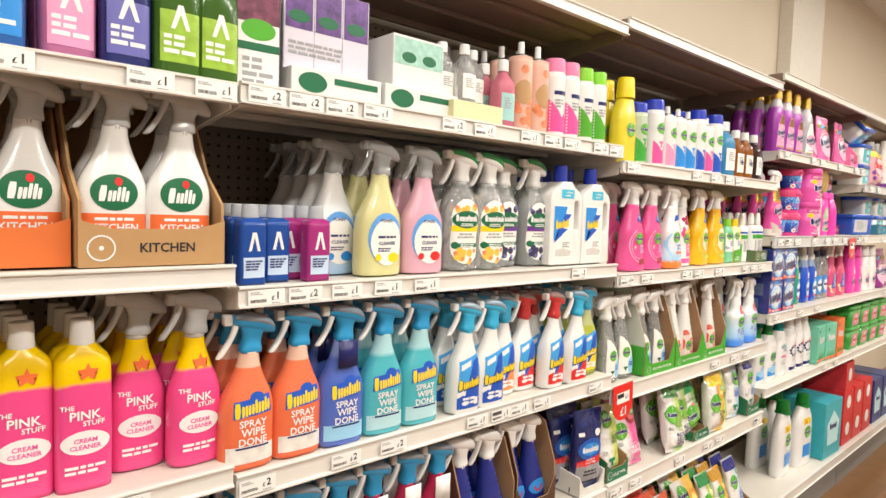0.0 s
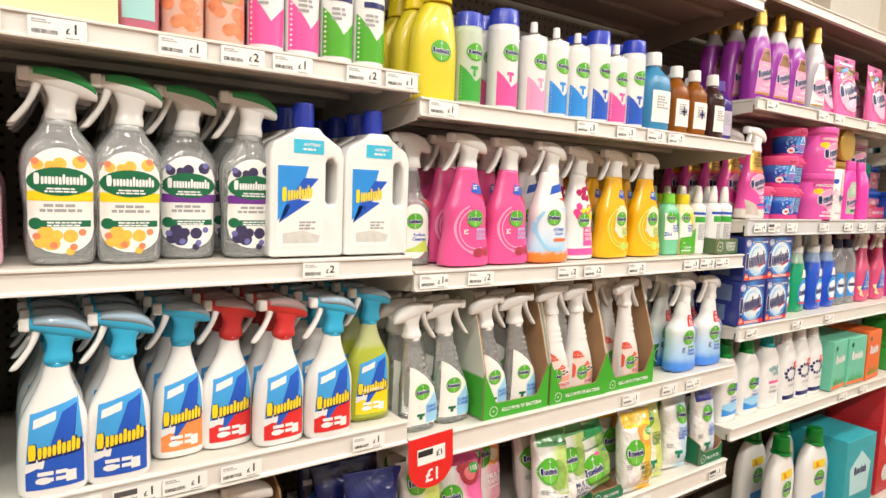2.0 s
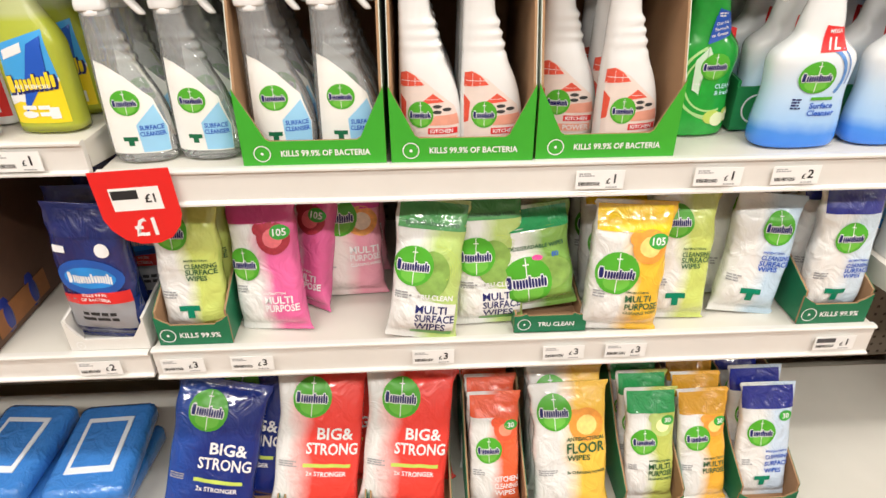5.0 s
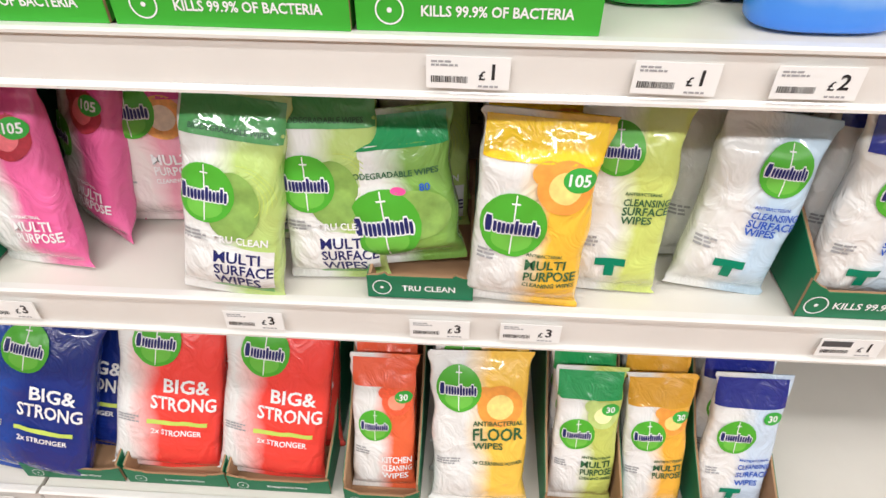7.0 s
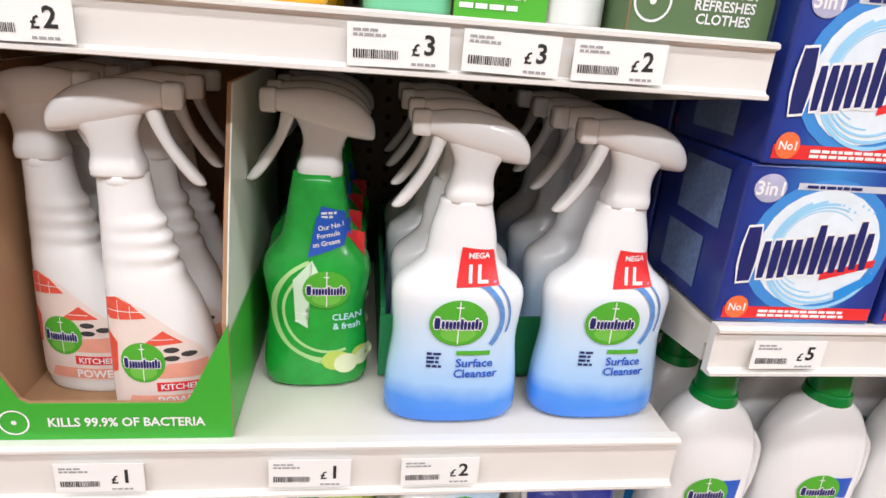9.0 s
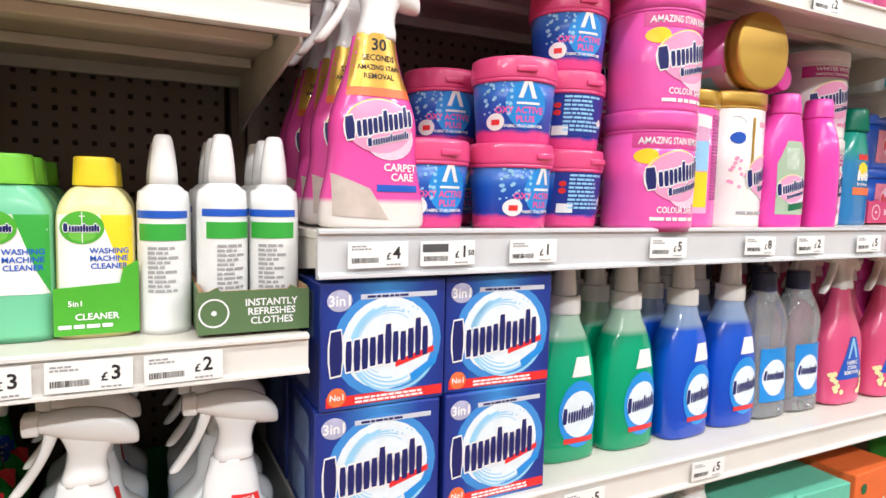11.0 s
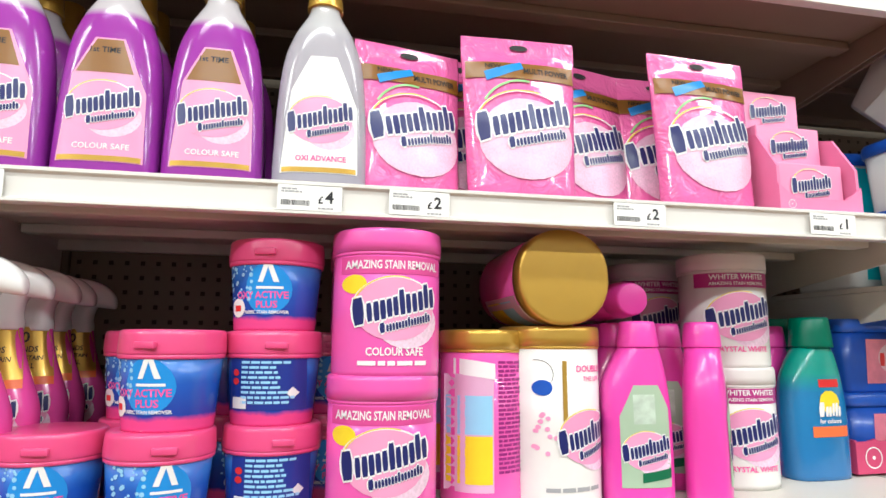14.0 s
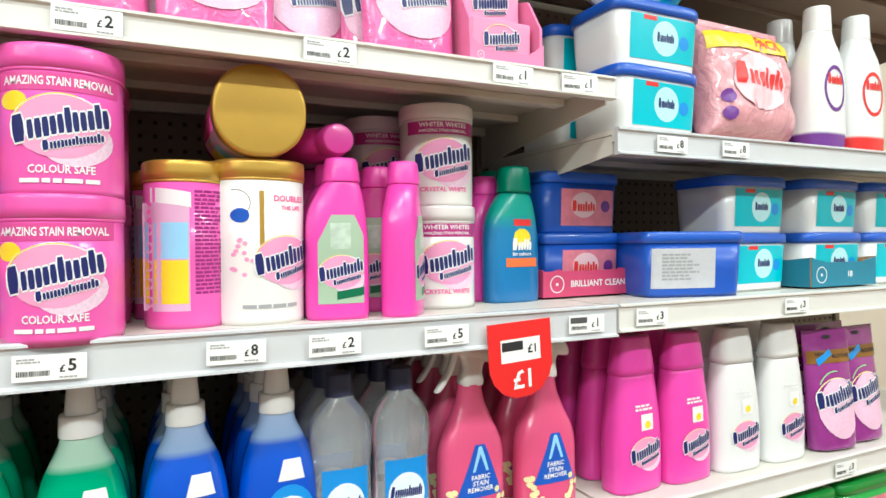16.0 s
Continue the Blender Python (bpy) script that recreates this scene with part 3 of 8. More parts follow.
def clear(name, tint, gloss=0.06, haze=0.0):
    """Thin clear plastic: what lies behind shows through, with a sharp sheen and a little haze."""
    m = bpy.data.materials.new(name)
    m.use_nodes = True
    nt = m.node_tree
    nt.nodes.remove(nt.nodes["Principled BSDF"])
    out = nt.nodes["Material Output"]
    tr_, gl, di = (nt.nodes.new("ShaderNodeBsdf" + k) for k in ("Transparent", "Glossy", "Diffuse"))
    tr_.inputs[0].default_value = (*tint, 1)
    gl.inputs[0].default_value, gl.inputs["Roughness"].default_value = (1, 1, 1, 1), gloss
    di.inputs[0].default_value = (.75, .77, .78, 1)
    fr = nt.nodes.new("ShaderNodeFresnel")
    fr.inputs[0].default_value = 1.5
    mx = [nt.nodes.new("ShaderNodeMixShader") for _ in range(2)]
    mx[0].inputs[0].default_value = haze
    nt.links.new(tr_.outputs[0], mx[0].inputs[1])
    nt.links.new(di.outputs[0], mx[0].inputs[2])
    nt.links.new(fr.outputs[0], mx[1].inputs[0])
    nt.links.new(mx[0].outputs[0], mx[1].inputs[1])
    nt.links.new(gl.outputs[0], mx[1].inputs[2])
    nt.links.new(mx[1].outputs[0], out.inputs["Surface"])
    MATS[name] = m
    return m


SMOKE = clear("clear_trigger", (.92, .95, .97), .08, .35)
CLEARM = clear("clear_plastic", (.94, .96, .96), .04, .27)


# white sprays with blue and red labels (shelf B3, level with the eye's right)
def bolt_bottle(headcol, low, label, w=.096):
    root, sh = spray("spray_bottle", label, "shoulder", w, .058, .262, WHITE, headcol, -1, "bolt-label cleaning sprays", skew=.12, lever=WHITE, s=.95, top=SMOKE)
    bolt_label(root, sh, .002, .012, .148, w * .80, low)
    return root


def wipe_done(bodycol, low, label):
    root, sh = spray("spray_bottle", label, "shoulder", .108, .066, .282, bodycol, mat("blue_trigger", (0.02, 0.28, 0.55), .3, coat=.3), -1, "spray, wipe, done cleaners", skew=.1, lever=WHITE, top=SMOKE)
    deco("label", sh, [rect(-.046, .046, .012, .045, 8, 4)], low, root, .0006)
    deco("wordmark", sh, wordmark(.004, .118, .070, .028, 5, rot=8), YELLOW, root, .001, "yellow brand word")
    deco("wordmark_back", sh, [poly([(-.034, .098), (.042, .105), (.038, .140), (-.032, .130)], 2), disc(.012, .136, .014, .010)], BLUE, root, .0006)
    deco("lettering", sh, [text("SPRAY", .004, .088, .014, .056), text("WIPE", .004, .071, .015, .056), text("DONE", .004, .053, .015, .056)], INKW, root, .0012)
    deco("small_print", sh, [rect(-.03, .036, .040, .0435, 6, 1)], NAVY, root, .0012)
    return root


z = TOP["B3"]
yb = Y0 + .05
ORB = grad("orange_liquid_bottle", [(0, (.85, .17, .07)), (.19, (.85, .20, .09)), (.192, (.86, .55, .42)), (.25, (.86, .6, .5))], .16, trans=.06, coat=.4)
BLB = grad("blue_liquid_bottle", [(0, (.10, .18, .6)), (.18, (.07, .14, .55)), (.19, (.2, .3, .65)), (.25, (.25, .35, .7))], .16, trans=.06, coat=.4)
TLB = grad("teal_liquid_bottle", [(0, (.09, .50, .58)), (.17, (.07, .46, .54)), (.18, (.40, .70, .75)), (.25, (.45, .72, .76))], .16, trans=.06, coat=.4)
stock(wipe_done(ORB, mat("hob_photo", (.75, .72, .68), .3, var=.3, scale=50), "orange cleaning spray with blue trigger on the shelf"), rows(.508, yb, z, 4, .085, 4) + rows(.613, yb, z, 4, .085, 4))
r = wipe_done(BLB, SKY, "blue cleaning spray with neck tag on the shelf")
part("neck_tag", plate_bm([(-.02, .165), (.026, .165), (.026, .222), (-.02, .222)], .001, -.034), NAVY, r, "navy neck tag")
stock(r, rows(.715, yb - .005, z, 4, .085, 4))
stock(wipe_done(TLB, mat("pale_teal_print", (.45, .72, .78), .3), "teal cleaning spray with blue trigger on the shelf"), rows(.823, yb - .005, z, 4, .085, 4) + rows(.931, yb - .005, z, 4, .085, 4))
BTR = mat("light_blue_trigger", (0.03, 0.38, 0.62), .3, coat=.3)
RTR = mat("red_trigger", (0.55, 0.03, 0.03), .3, coat=.3)
OR2 = mat("orange_label", (0.85, 0.28, 0.08), .35)
stock(bolt_bottle(BTR, BLUE, "white bathroom spray with blue trigger and blue label"), rows(1.070, yb - .018, z, 5, .08, 3) + rows(1.160, yb - .018, z, 5, .08, 3))
stock(bolt_bottle(BTR, OR2, "white kitchen spray with blue trigger and orange label", .088), rows(1.262, yb + .03, z, 4, .08, 3))
r = bolt_bottle(RTR, RED, "white bleach spray with red trigger and red label")
stock(r, rows(1.346, yb + .03, z, 4, .08, 3) + rows(1.434, yb - .008, z, 5, .08, 3))
stock(bolt_bottle(BTR, RED, "white bleach spray with blue trigger and red label"), rows(1.530, yb - .02, z, 5, .08, 3))
YLB = grad("yellow_liquid_bottle", [(0, (.62, .68, .06)), (.15, (.6, .68, .08)), (.16, (.7, .76, .35)), (.24, (.75, .8, .45))], .15, trans=.35)
r, sh = spray("spray_bottle", "yellow all-purpose spray with blue trigger and label", "slim", .094, .056, .268, YLB, BTR, -1, lever=WHITE, s=.95, top=SMOKE)
bolt_label(r, sh, 0, .014, .140, .074, YELLOW)
deco("lettering", sh, [text("ALL PURPOSE", .0, .066, .006, .05)], INKW, r, .0018)
stock(r, rows(1.640, yb + .02, z, 4, .08, 3))

# ---- shelf B2 ----
z = TOP["B2"]


def small_bottle(col, label, name="bottle", w=.052, d=.04, h=.15):
    root = thing(name, label, "bottle", "small coloured bottles")
    sh = Shape([(0, w * .94, d * .94, 6), (.004, w, d, 6), (h * .72, w, d, 6), (h * .8, w * .9, d * .9, 5), (h * .83, w * .6, w * .6, 2.5)], 2, 24)
    part("body", sh.mesh(), col, root)
    cap(root, h * .83, w * .62, h * .17, mat("frosted_cap", (.6, .64, .7), .25, trans=.3), name="cap")
    deco("emblem", sh, [poly([(-.012, .062), (-.006, .062), (.0, .088), (.006, .062), (.012, .062), (.004, .097), (-.004, .097)], 1)], INKW, root, .001)
    deco("label", sh, [rect(-.021, .021, .012, .05, 4, 4)], mat("pale_label", (.55, .68, .85), .35), root, .0006)
    deco("small_print", sh, bars(0, .043, .034, 4, .003, seed=2), NAVY, root, .0012)
    return root


stock(small_bottle(mat("blue_bottle", (.02, .11, .5), .12, trans=.4), "small blue bottle with frosted cap and pale label"), rows(.512, Y0 + .045, z, 4, .055, 3) + rows(.577, Y0 + .075, z, 4, .055, 3))
stock(small_bottle(mat("rose_bottle", (.55, .05, .3), .12, trans=.4), "small rose-pink bottle with frosted cap and label"), rows(.617, Y0 + .105, z, 3, .055, 3) + rows(.655, Y0 + .05, z, 3, .055, 3))


def power(col, lab, label):
    root, sh = spray("spray_bottle", label, "shoulder", .118, .062, .288, col, SMOKE, -1, "power cleaner sprays", skew=.05)
    deco("label_rim", sh, [disc(.004, .082, .047, .058)], mat("swirl_blue", (.12, .35, .75), .3), root, .0006)
    deco("label", sh, [disc(.006, .074, .043, .052)], mat("label_white", (.84, .84, .8), .3), root, .001)
    deco("fruit", sh, [disc(.024, .040, .016, .011), disc(-.018, .040, .008, .008)], lab, root, .0014)
    deco("lettering", sh, [text("CLEANER", .006, .072, .008, .06), text("POWER", .004, .122, .007, .04)] + bars(.006, .086, .05, 1, .005, seed=2) + bars(.006, .06, .05, 2, .003, seed=3), NAVY, root, .0015)
    return root


stock(power(grad("white_blue_bottle", [(0, (.35, .55, .8)), (.1, (.7, .78, .85)), (.2, (.82, .82, .8))], .25), MIDBLUE, "white and blue power cleaner spray bottle"), rows(.745, Y0 + .14, z, 4, .07, 3))
stock(power(mat("pale_yellow_bottle", (.74, .72, .36), .2, trans=.15, coat=.2), YELLOW, "pale yellow kitchen power cleaner spray"), rows(.828, Y0 + .075, z, 4, .08, 3))
stock(power(mat("pale_pink_bottle", (.80, .45, .56), .2, trans=.15, coat=.2), RED, "pale pink power cleaner spray bottle"), rows(.955, Y0 + .075, z, 4, .08, 3))


LWH = mat("label_white", (.84, .84, .8), .3)


def disinfect(band, spot, label, blush):
    root, sh = spray("spray_bottle", label, "round", .105, .066, .290, CLEARM, WHITE, -1, "clear disinfectant sprays", n=3.2, top=mat("green_trigger_top", (.02, .30, .08), .3, coat=.3), s=1.05)
    rnd = random.Random(6)
    deco("label", sh, [disc(0, .134, .045, .046), disc(0, .050, .043, .034), rect(-.044, .044, .052, .130, 10, 6)], LWH, root, .0006)
    fr = []
    for cz, k in ((.150, 11), (.036, 9)):
        for i in range(k):
            a, q = rnd.uniform(0, 6.28), rnd.uniform(.1, 1) ** .5
            fr.append(disc(.034 * q * math.cos(a), cz + .018 * q * math.sin(a), rnd.uniform(.006, .011), None, 12))
    deco("fruit", sh, fr, spot, root, .0009)
    deco("fruit_slice", sh, [disc(.034 * math.cos(a), cz + .013 * math.sin(a * 2), .0055, None, 10) for cz in (.152, .037) for a in (.6, 1.9, 3.4, 5.2)], blush, root, .0011)
    deco("band", sh, [rect(-.044, .044, .098, .113, 10, 2)], band, root, .001)
    deco("emblem", sh, [disc(0, .128, .0445, .022)], DGREEN, root, .0014, "dark green oval emblem")
    deco("wordmark", sh, wordmark(0, .132, .070, .017, 7, slant=0), INKW, root, .0018)
    deco("emblem_print", sh, bars(0, .117, .044, 2, .0026, seed=5, align="c"), INKW, root, .0018)
    deco("small_print", sh, bars(0, .091, .066, 2, .0045, seed=3, align="c"), GREYINK, root, .001)
    deco("green_strip", sh, [rect(-.040, .040, .058, .068, 8, 1), disc(-.034, .063, .009)], DGREEN, root, .0012)
    deco("strip_print", sh, bars(.006, .0645, .05, 2, .0026, seed=6), INKW, root, .0016)
    return root


LEMON = mat("lemon_print", (.86, .5, .08), .3, var=.3, scale=90)
BERRY = mat("berry_print", (.05, .04, .1), .3, var=.5, scale=120)
rz = disinfect(YELLOW, LEMON, "clear disinfectant spray with lemon label, green top", mat("grapefruit_print", (.85, .24, .12), .3, var=.3, scale=90))
stock(rz, rows(1.090, Y0 + .085, z, 4, .085, 3) + rows(1.186, Y0 + .08, z, 4, .085, 3))
stock(disinfect(PURPLE, BERRY, "clear disinfectant spray with berry label, green top", mat("berry_blue_print", (.16, .16, .4), .3, var=.4, scale=120)), rows(1.285, Y0 + .12, z, 3, .085, 3) + rows(1.392, Y0 + .10, z, 4, .085, 3))


def jug():
    root = thing("cleaner_jug", "white bathroom cleaner jug with moulded handle, blue cap", "bottle", "white handled cleaner jugs")
    w, h = .148, .245
    out = [(-.072, 0), (.070, 0), (.074, .006), (.074, .19), (.066, .212), (.03, .235), (.022, .245), (-.022, .245), (-.03, .235), (-.066, .215), (-.074, .195), (-.076, .006)]
    hole = [(.040, .10), (.056, .10), (.058, .11), (.058, .178), (.050, .190), (.040, .188), (.036, .18), (.036, .108)]
    b = part("body", plate_bm(out, .062, 0, hole), WHITE, root, smooth=True)
    bv = b.modifiers.new("round", "BEVEL")
    bv.width, bv.segments, bv.limit_method, bv.angle_limit = .010, 3, "ANGLE", radians(40)
    cap(root, .245, .042, .048, mat("royal_blue_cap", (.02, .05, .5), .25, coat=.4), name="cap")
    fl = Flat(-.031)
    deco("label", fl, [poly([(-.062, .02), (.03, .02), (.03, .178), (-.062, .178)], 0)], mat("label_white", (.84, .84, .8), .3), root, .0006)
    deco("label_top", fl, [poly([(-.06, .07), (-.02, .10), (.0, .172), (-.06, .172)], 0)], MIDBLUE, root, .001)
    deco("zigzag", fl, [poly([(-.058, .065), (-.028, .098), (-.044, .100), (-.01, .150), (.02, .150), (-.016, .108), (.004, .106)], 0)], BLUE, root, .0014)
    deco("wordmark", fl, wordmark(-.022, .122, .06, .026, 5, rot=8), YELLOW, root, .0018, "yellow brand word")
    deco("tag", fl, [rect(-.030, .030, .196, .222, 2, 2)], mat("turquoise_print", (.05, .5, .72), .3), root, .0008)
    deco("lettering", fl, [text("ANTIBAC", .006, .213, .006, .036)] + bars(.006, .204, .036, 1, .004, seed=4), INKW, root, .0014)
    deco("small_print", fl, bars(.002, .066, .04, 3, .0035, seed=6), GREYINK, root, .0012)
    deco("bath_photo", fl, [poly([(-.05, .026), (.02, .026), (.026, .04), (-.01, .05), (-.05, .045)], 0)], mat("bath_print", (.6, .58, .55), .35, var=.2, scale=80), root, .001)
    return root


stock(jug(), rows(1.490, Y0 + .075, z, 4, .09, 2) + rows(1.640, Y0 + .075, z, 4, .09, 2))


# ---- shelf C2: large bulged sprays ----
def bulged(label, body, head=WHITE, kind="bulge", w=.132, extras=None, logo=(.022, .108, .019), h=.287, group="large trigger sprays"):
    root, sh = spray("spray_bottle", label, kind, w, .064, h, body, head, -1, group, s=1.03)
    if logo:
        oval_brand(root, sh, logo[0], logo[1], logo[2])
    if extras:
        extras(root, sh)
    return root


def arcs(colour, ink):
    def f(root, sh):
        deco("swirl", sh, [ring(.012, .085, .052, .056, 110, 290), ring(.014, .085, .044, .047, 110, 290), ring(.02, .085, .058, .060, 120, 270)], colour, root, .0006)
        if ink is GREYINK:
            deco("field", sh, [disc(.012, .100, .030, .046)], mat("pale_field", (.82, .74, .5), .3), root, .0008)
        oval_brand(root, sh, .010, .108, .023, .020, .0014)
        deco("lettering", sh, [text("CLEAN", .030, .078, .007, .034), text("& fresh", .030, .068, .007, .034)], ink, root, .0016)
        deco("fruit", sh, [disc(.02, .030, .014, .011), disc(.044, .032, .009, .011)], mat("fruit_print", (.42, .05, .08), .3, var=.4, scale=160) if ink is PINK else LIME, root, .0014)
        deco("corner_flag", sh, [poly([(.012, .168), (.046, .158), (.046, .138), (.03, .158)], 1)], RED, root, .001)
        deco("text_panel", sh, [rect(.014, .044, .060, .086, 4, 3)], mat("lilac_text_panel", (.50, .38, .66), .3) if ink is PINK else mat("soft_panel", (.55, .68, .12), .3), root, .0010) if ink in (PINK, GREYINK) else None
        deco("small_print", sh, bars(-.012, .082, .016, 3, .0024, seed=7), INKW, root, .001)
        deco("blue_flash", sh, [poly([(.004, .190), (.030, .182), (.032, .160), (-.002, .168)], 1)], BLUE, root, .001)
        deco("flash_print", sh, bars(.013, .183, .018, 3, .0022, seed=9), INKW, root, .0014)
    return f


z = TOP["C2"]
PINKB = mat("hot_pink_bottle", (.78, .09, .30), .22, coat=.4, var=.05)
YELB = mat("golden_yellow_bottle", (.86, .46, .01), .22, coat=.4, var=.05)


def clear_label(root, sh):
    deco("label", sh, [disc(0, .075, .044, .062)], mat("label_white", (.84, .84, .8), .3), root, .0006)
    deco("leaf_field", sh, [poly([(-.04, .03), (.038, .028), (.03, .058), (.0, .04)], 2)], LIME, root, .001)
    oval_brand(root, sh, 0, .098, .022, .018, .0014)
    deco("lettering", sh, [text("Surface", .012, .068, .008, .04), text("Cleanser", .012, .058, .008, .04)], BLUE, root, .0012)
    deco("corner_flag", sh, [poly([(.010, .150), (.046, .140), (.046, .118), (.03, .140)], 1)], RED, root, .001)


stock(bulged("clear surface cleanser spray with white label", CLEARM, WHITE, "hourglass", .11, clear_label, None, .283), rows(1.766, Y0 + .13, z, 3, .085, 3))
stock(bulged("hot pink multipurpose trigger spray with swirl print", PINKB, WHITE, "bulge", .132, arcs(LPINK, PINK), None), rows(1.880, Y0 + .068, z, 4, .085, 3) + rows(2.008, Y0 + .072, z, 4, .085, 3))
PWR = grad("white_orange_bottle", [(0, (.85, .2, .03)), (.022, (.85, .25, .05)), (.032, (.45, .65, .85)), (.09, (.75, .8, .86)), (.13, (.82, .82, .82)), (.25, (.82, .82, .82))], .22, wave=.03)


def power_label(root, sh):
    oval_brand(root, sh, -.004, .112, .024, .020, .0014)
    deco("lettering", sh, [text("POWER", .016, .082, .008, .04), text("& pure", .016, .071, .009, .04)], BLUE, root, .001)
    deco("sub_band", sh, [rect(-.004, .04, .052, .060, 4, 1)], ORANGE, root, .001)
    deco("swirl", sh, [ring(.0, .085, .050, .058, 130, 300), ring(.01, .09, .046, .050, -60, 80)], SKY, root, .0006)
    deco("corner_flag", sh, [poly([(.012, .160), (.046, .162), (.044, .138), (.036, .152)], 1)], RED, root, .001)
    deco("blue_flash", sh, [poly([(-.010, .190), (.026, .198), (.034, .180), (-.018, .168)], 1)], BLUE, root, .001)


stock(bulged("white and orange power cleaner trigger spray", PWR, WHITE, "bulge", .136, power_label, None), rows(2.136, Y0 + .062, z, 4, .085, 3))


def flower_label(root, sh):
    rnd = random.Random(4)
    deco("bloom", sh, [disc(rnd.uniform(-.03, .03), rnd.uniform(.112, .142), .011, .010, 10) for _ in range(9)], mat("bloom_print", (.75, .06, .25), .3, var=.4, scale=150), root, .0008)
    deco("bloom_gold", sh, [disc(rnd.uniform(-.02, .035), rnd.uniform(.11, .14), .008, .007, 10) for _ in range(6)], YELLOW, root, .001)
    deco("pattern", sh, [disc(rnd.uniform(-.022, .022), rnd.uniform(.16, .215), .009, .009, 10) for _ in range(9)], mat("berry_red", (.42, .02, .1), .25), root, .0008)
    oval_brand(root, sh, .0, .104, .022, .019, .0016)
    deco("side_field", sh, [rect(.0, .046, .035, .085, 6, 3)], PINK, root, .0008)
    deco("lettering", sh, [text("MULTI", .024, .077, .009, .036), text("PURPOSE", .024, .065, .008, .038), text("CLEANER", .024, .054, .008, .038)], INKW, root, .0014)
    deco("foot_band", sh, [rect(-.05, .05, .010, .028, 8, 2)], PINK, root, .0008)


stock(bulged("white floral multipurpose spray with pink print", WHITE, WHITE, "bulge", .118, flower_label, None), rows(2.278, Y0 + .098, z, 4, .085, 3))
stock(bulged("golden yellow citrus trigger spray with swirl print", YELB, WHITE, "bulge", .134, arcs(LIME, GREYINK), None), rows(2.412, Y0 + .09, z, 4, .085, 3) + rows(2.552, Y0 + .09, z, 4, .085, 3))


def machine_cleaner(col, col2, capcol, label, sleeve=False):
    root = thing("bottle", label, "bottle", "washing machine cleaner bottles")
    w = .074
    sh = Shape([(0, w * .92, .05, 4), (.004, w, .054, 4), (.09, w, .054, 4), (.128, w * .96, .052, 3.5), (.148, w * .7, .04, 3), (.156, w * .42, .034, 2)], 3, 24)
    part("body", sh.mesh(), col, root)
    cap(root, .155, .042, .030, capcol)
    deco("label", sh, [rect(-.034, .034, .045, .125, 8, 4)], mat("label_white", (.84, .84, .8), .3), root, .0005)
    deco("side_field", sh, [poly([(.004, .125), (.034, .125), (.034, .045), (.022, .070)], 2)], col2, root, .0008)
    oval_brand(root, sh, -.012, .112, .020, .017, .0012)
    deco("lettering", sh, [text("WASHING", .012, .088, .006, .036), text("MACHINE", .012, .080, .006, .036), text("CLEANER", .012, .072, .006, .036)], BLUE, root, .0012)
    if sleeve:
        part("sleeve", plate_bm([(-.039, .001), (.039, .001), (.039, .078), (.025, .070), (.021, .054), (-.039, .050)], .0015, -.029), LEAF, root, "bright green card sleeve", smooth=False)
        deco("sleeve_print", Flat(-.0300), [text("CLEANER", .0, .020, .007, .06), text("5in1", -.02, .034, .006)] + bars(0, .010, .07, 1, .004, seed=3), INKW, root, .0006)
    else:
        deco("number", sh, [text("5in1", -.022, .062, .012)], BLUE, root, .0012)
    return root


stock(machine_cleaner(mat("mint_bottle", (.18, .55, .32), .25), GREEN, mat("lime_cap", (.2, .6, .05), .3), "green and white washing machine cleaner bottle"), rows(2.683, Y0 + .10, z, 4, .065, 2))
stock(machine_cleaner(mat("lemon_bottle", (.82, .72, .35), .25), YELLOW, mat("yellow_cap", (.85, .62, .02), .3), "yellow washing machine cleaner bottle in green sleeve", True), rows(2.757, Y0 + .10, z, 4, .065, 2))


def mister(label):
    root = thing("mist_spray", label, "spray bottle", "fabric mist sprays")
    w = .054
    sh = Shape([(0, w * .95, w * .95, 2), (.004, w, w, 2), (.135, w, w, 2), (.152, w * .8, w * .8, 2), (.158, w * .55, w * .55, 2)], 3, 22)
    part("body", sh.mesh(), mat("satin_white", (.8, .81, .8), .3), root)
    part("mist_cap", Shape([(.158, .030, .030, 2), (.178, .028, .028, 2), (.206, .020, .020, 2.4), (.212, .014, .014, 2)], 2, 18).mesh(), WHITE, root, "white mist cap")
    deco("band", sh, [rect(-.025, .025, .122, .130, 6, 1)], BLUE, root, .0006)
    deco("label", sh, [rect(-.022, .024, .098, .116, 6, 2)], GREEN, root, .0006)
    deco("small_print", sh, bars(.004, .09, .034, 10, .003, seed=12), GREYINK, root, .0006)
    return root


ms = mister("white fabric mist spray with blue and green bands")
stock(ms, rows(2.823, Y0 + .09, z, 5, .057, 20) + [pose(2.882, Y0 + .075, z + .003, 0, 0, 10), pose(2.938, Y0 + .07, z + .003, 0, 0, -20), pose(2.882, Y0 + .135, z + .003, 0, 0, 25), pose(2.938, Y0 + .13, z + .003, 0, 0, 5), pose(2.882, Y0 + .195, z + .003), pose(2.938, Y0 + .19, z + .003)])


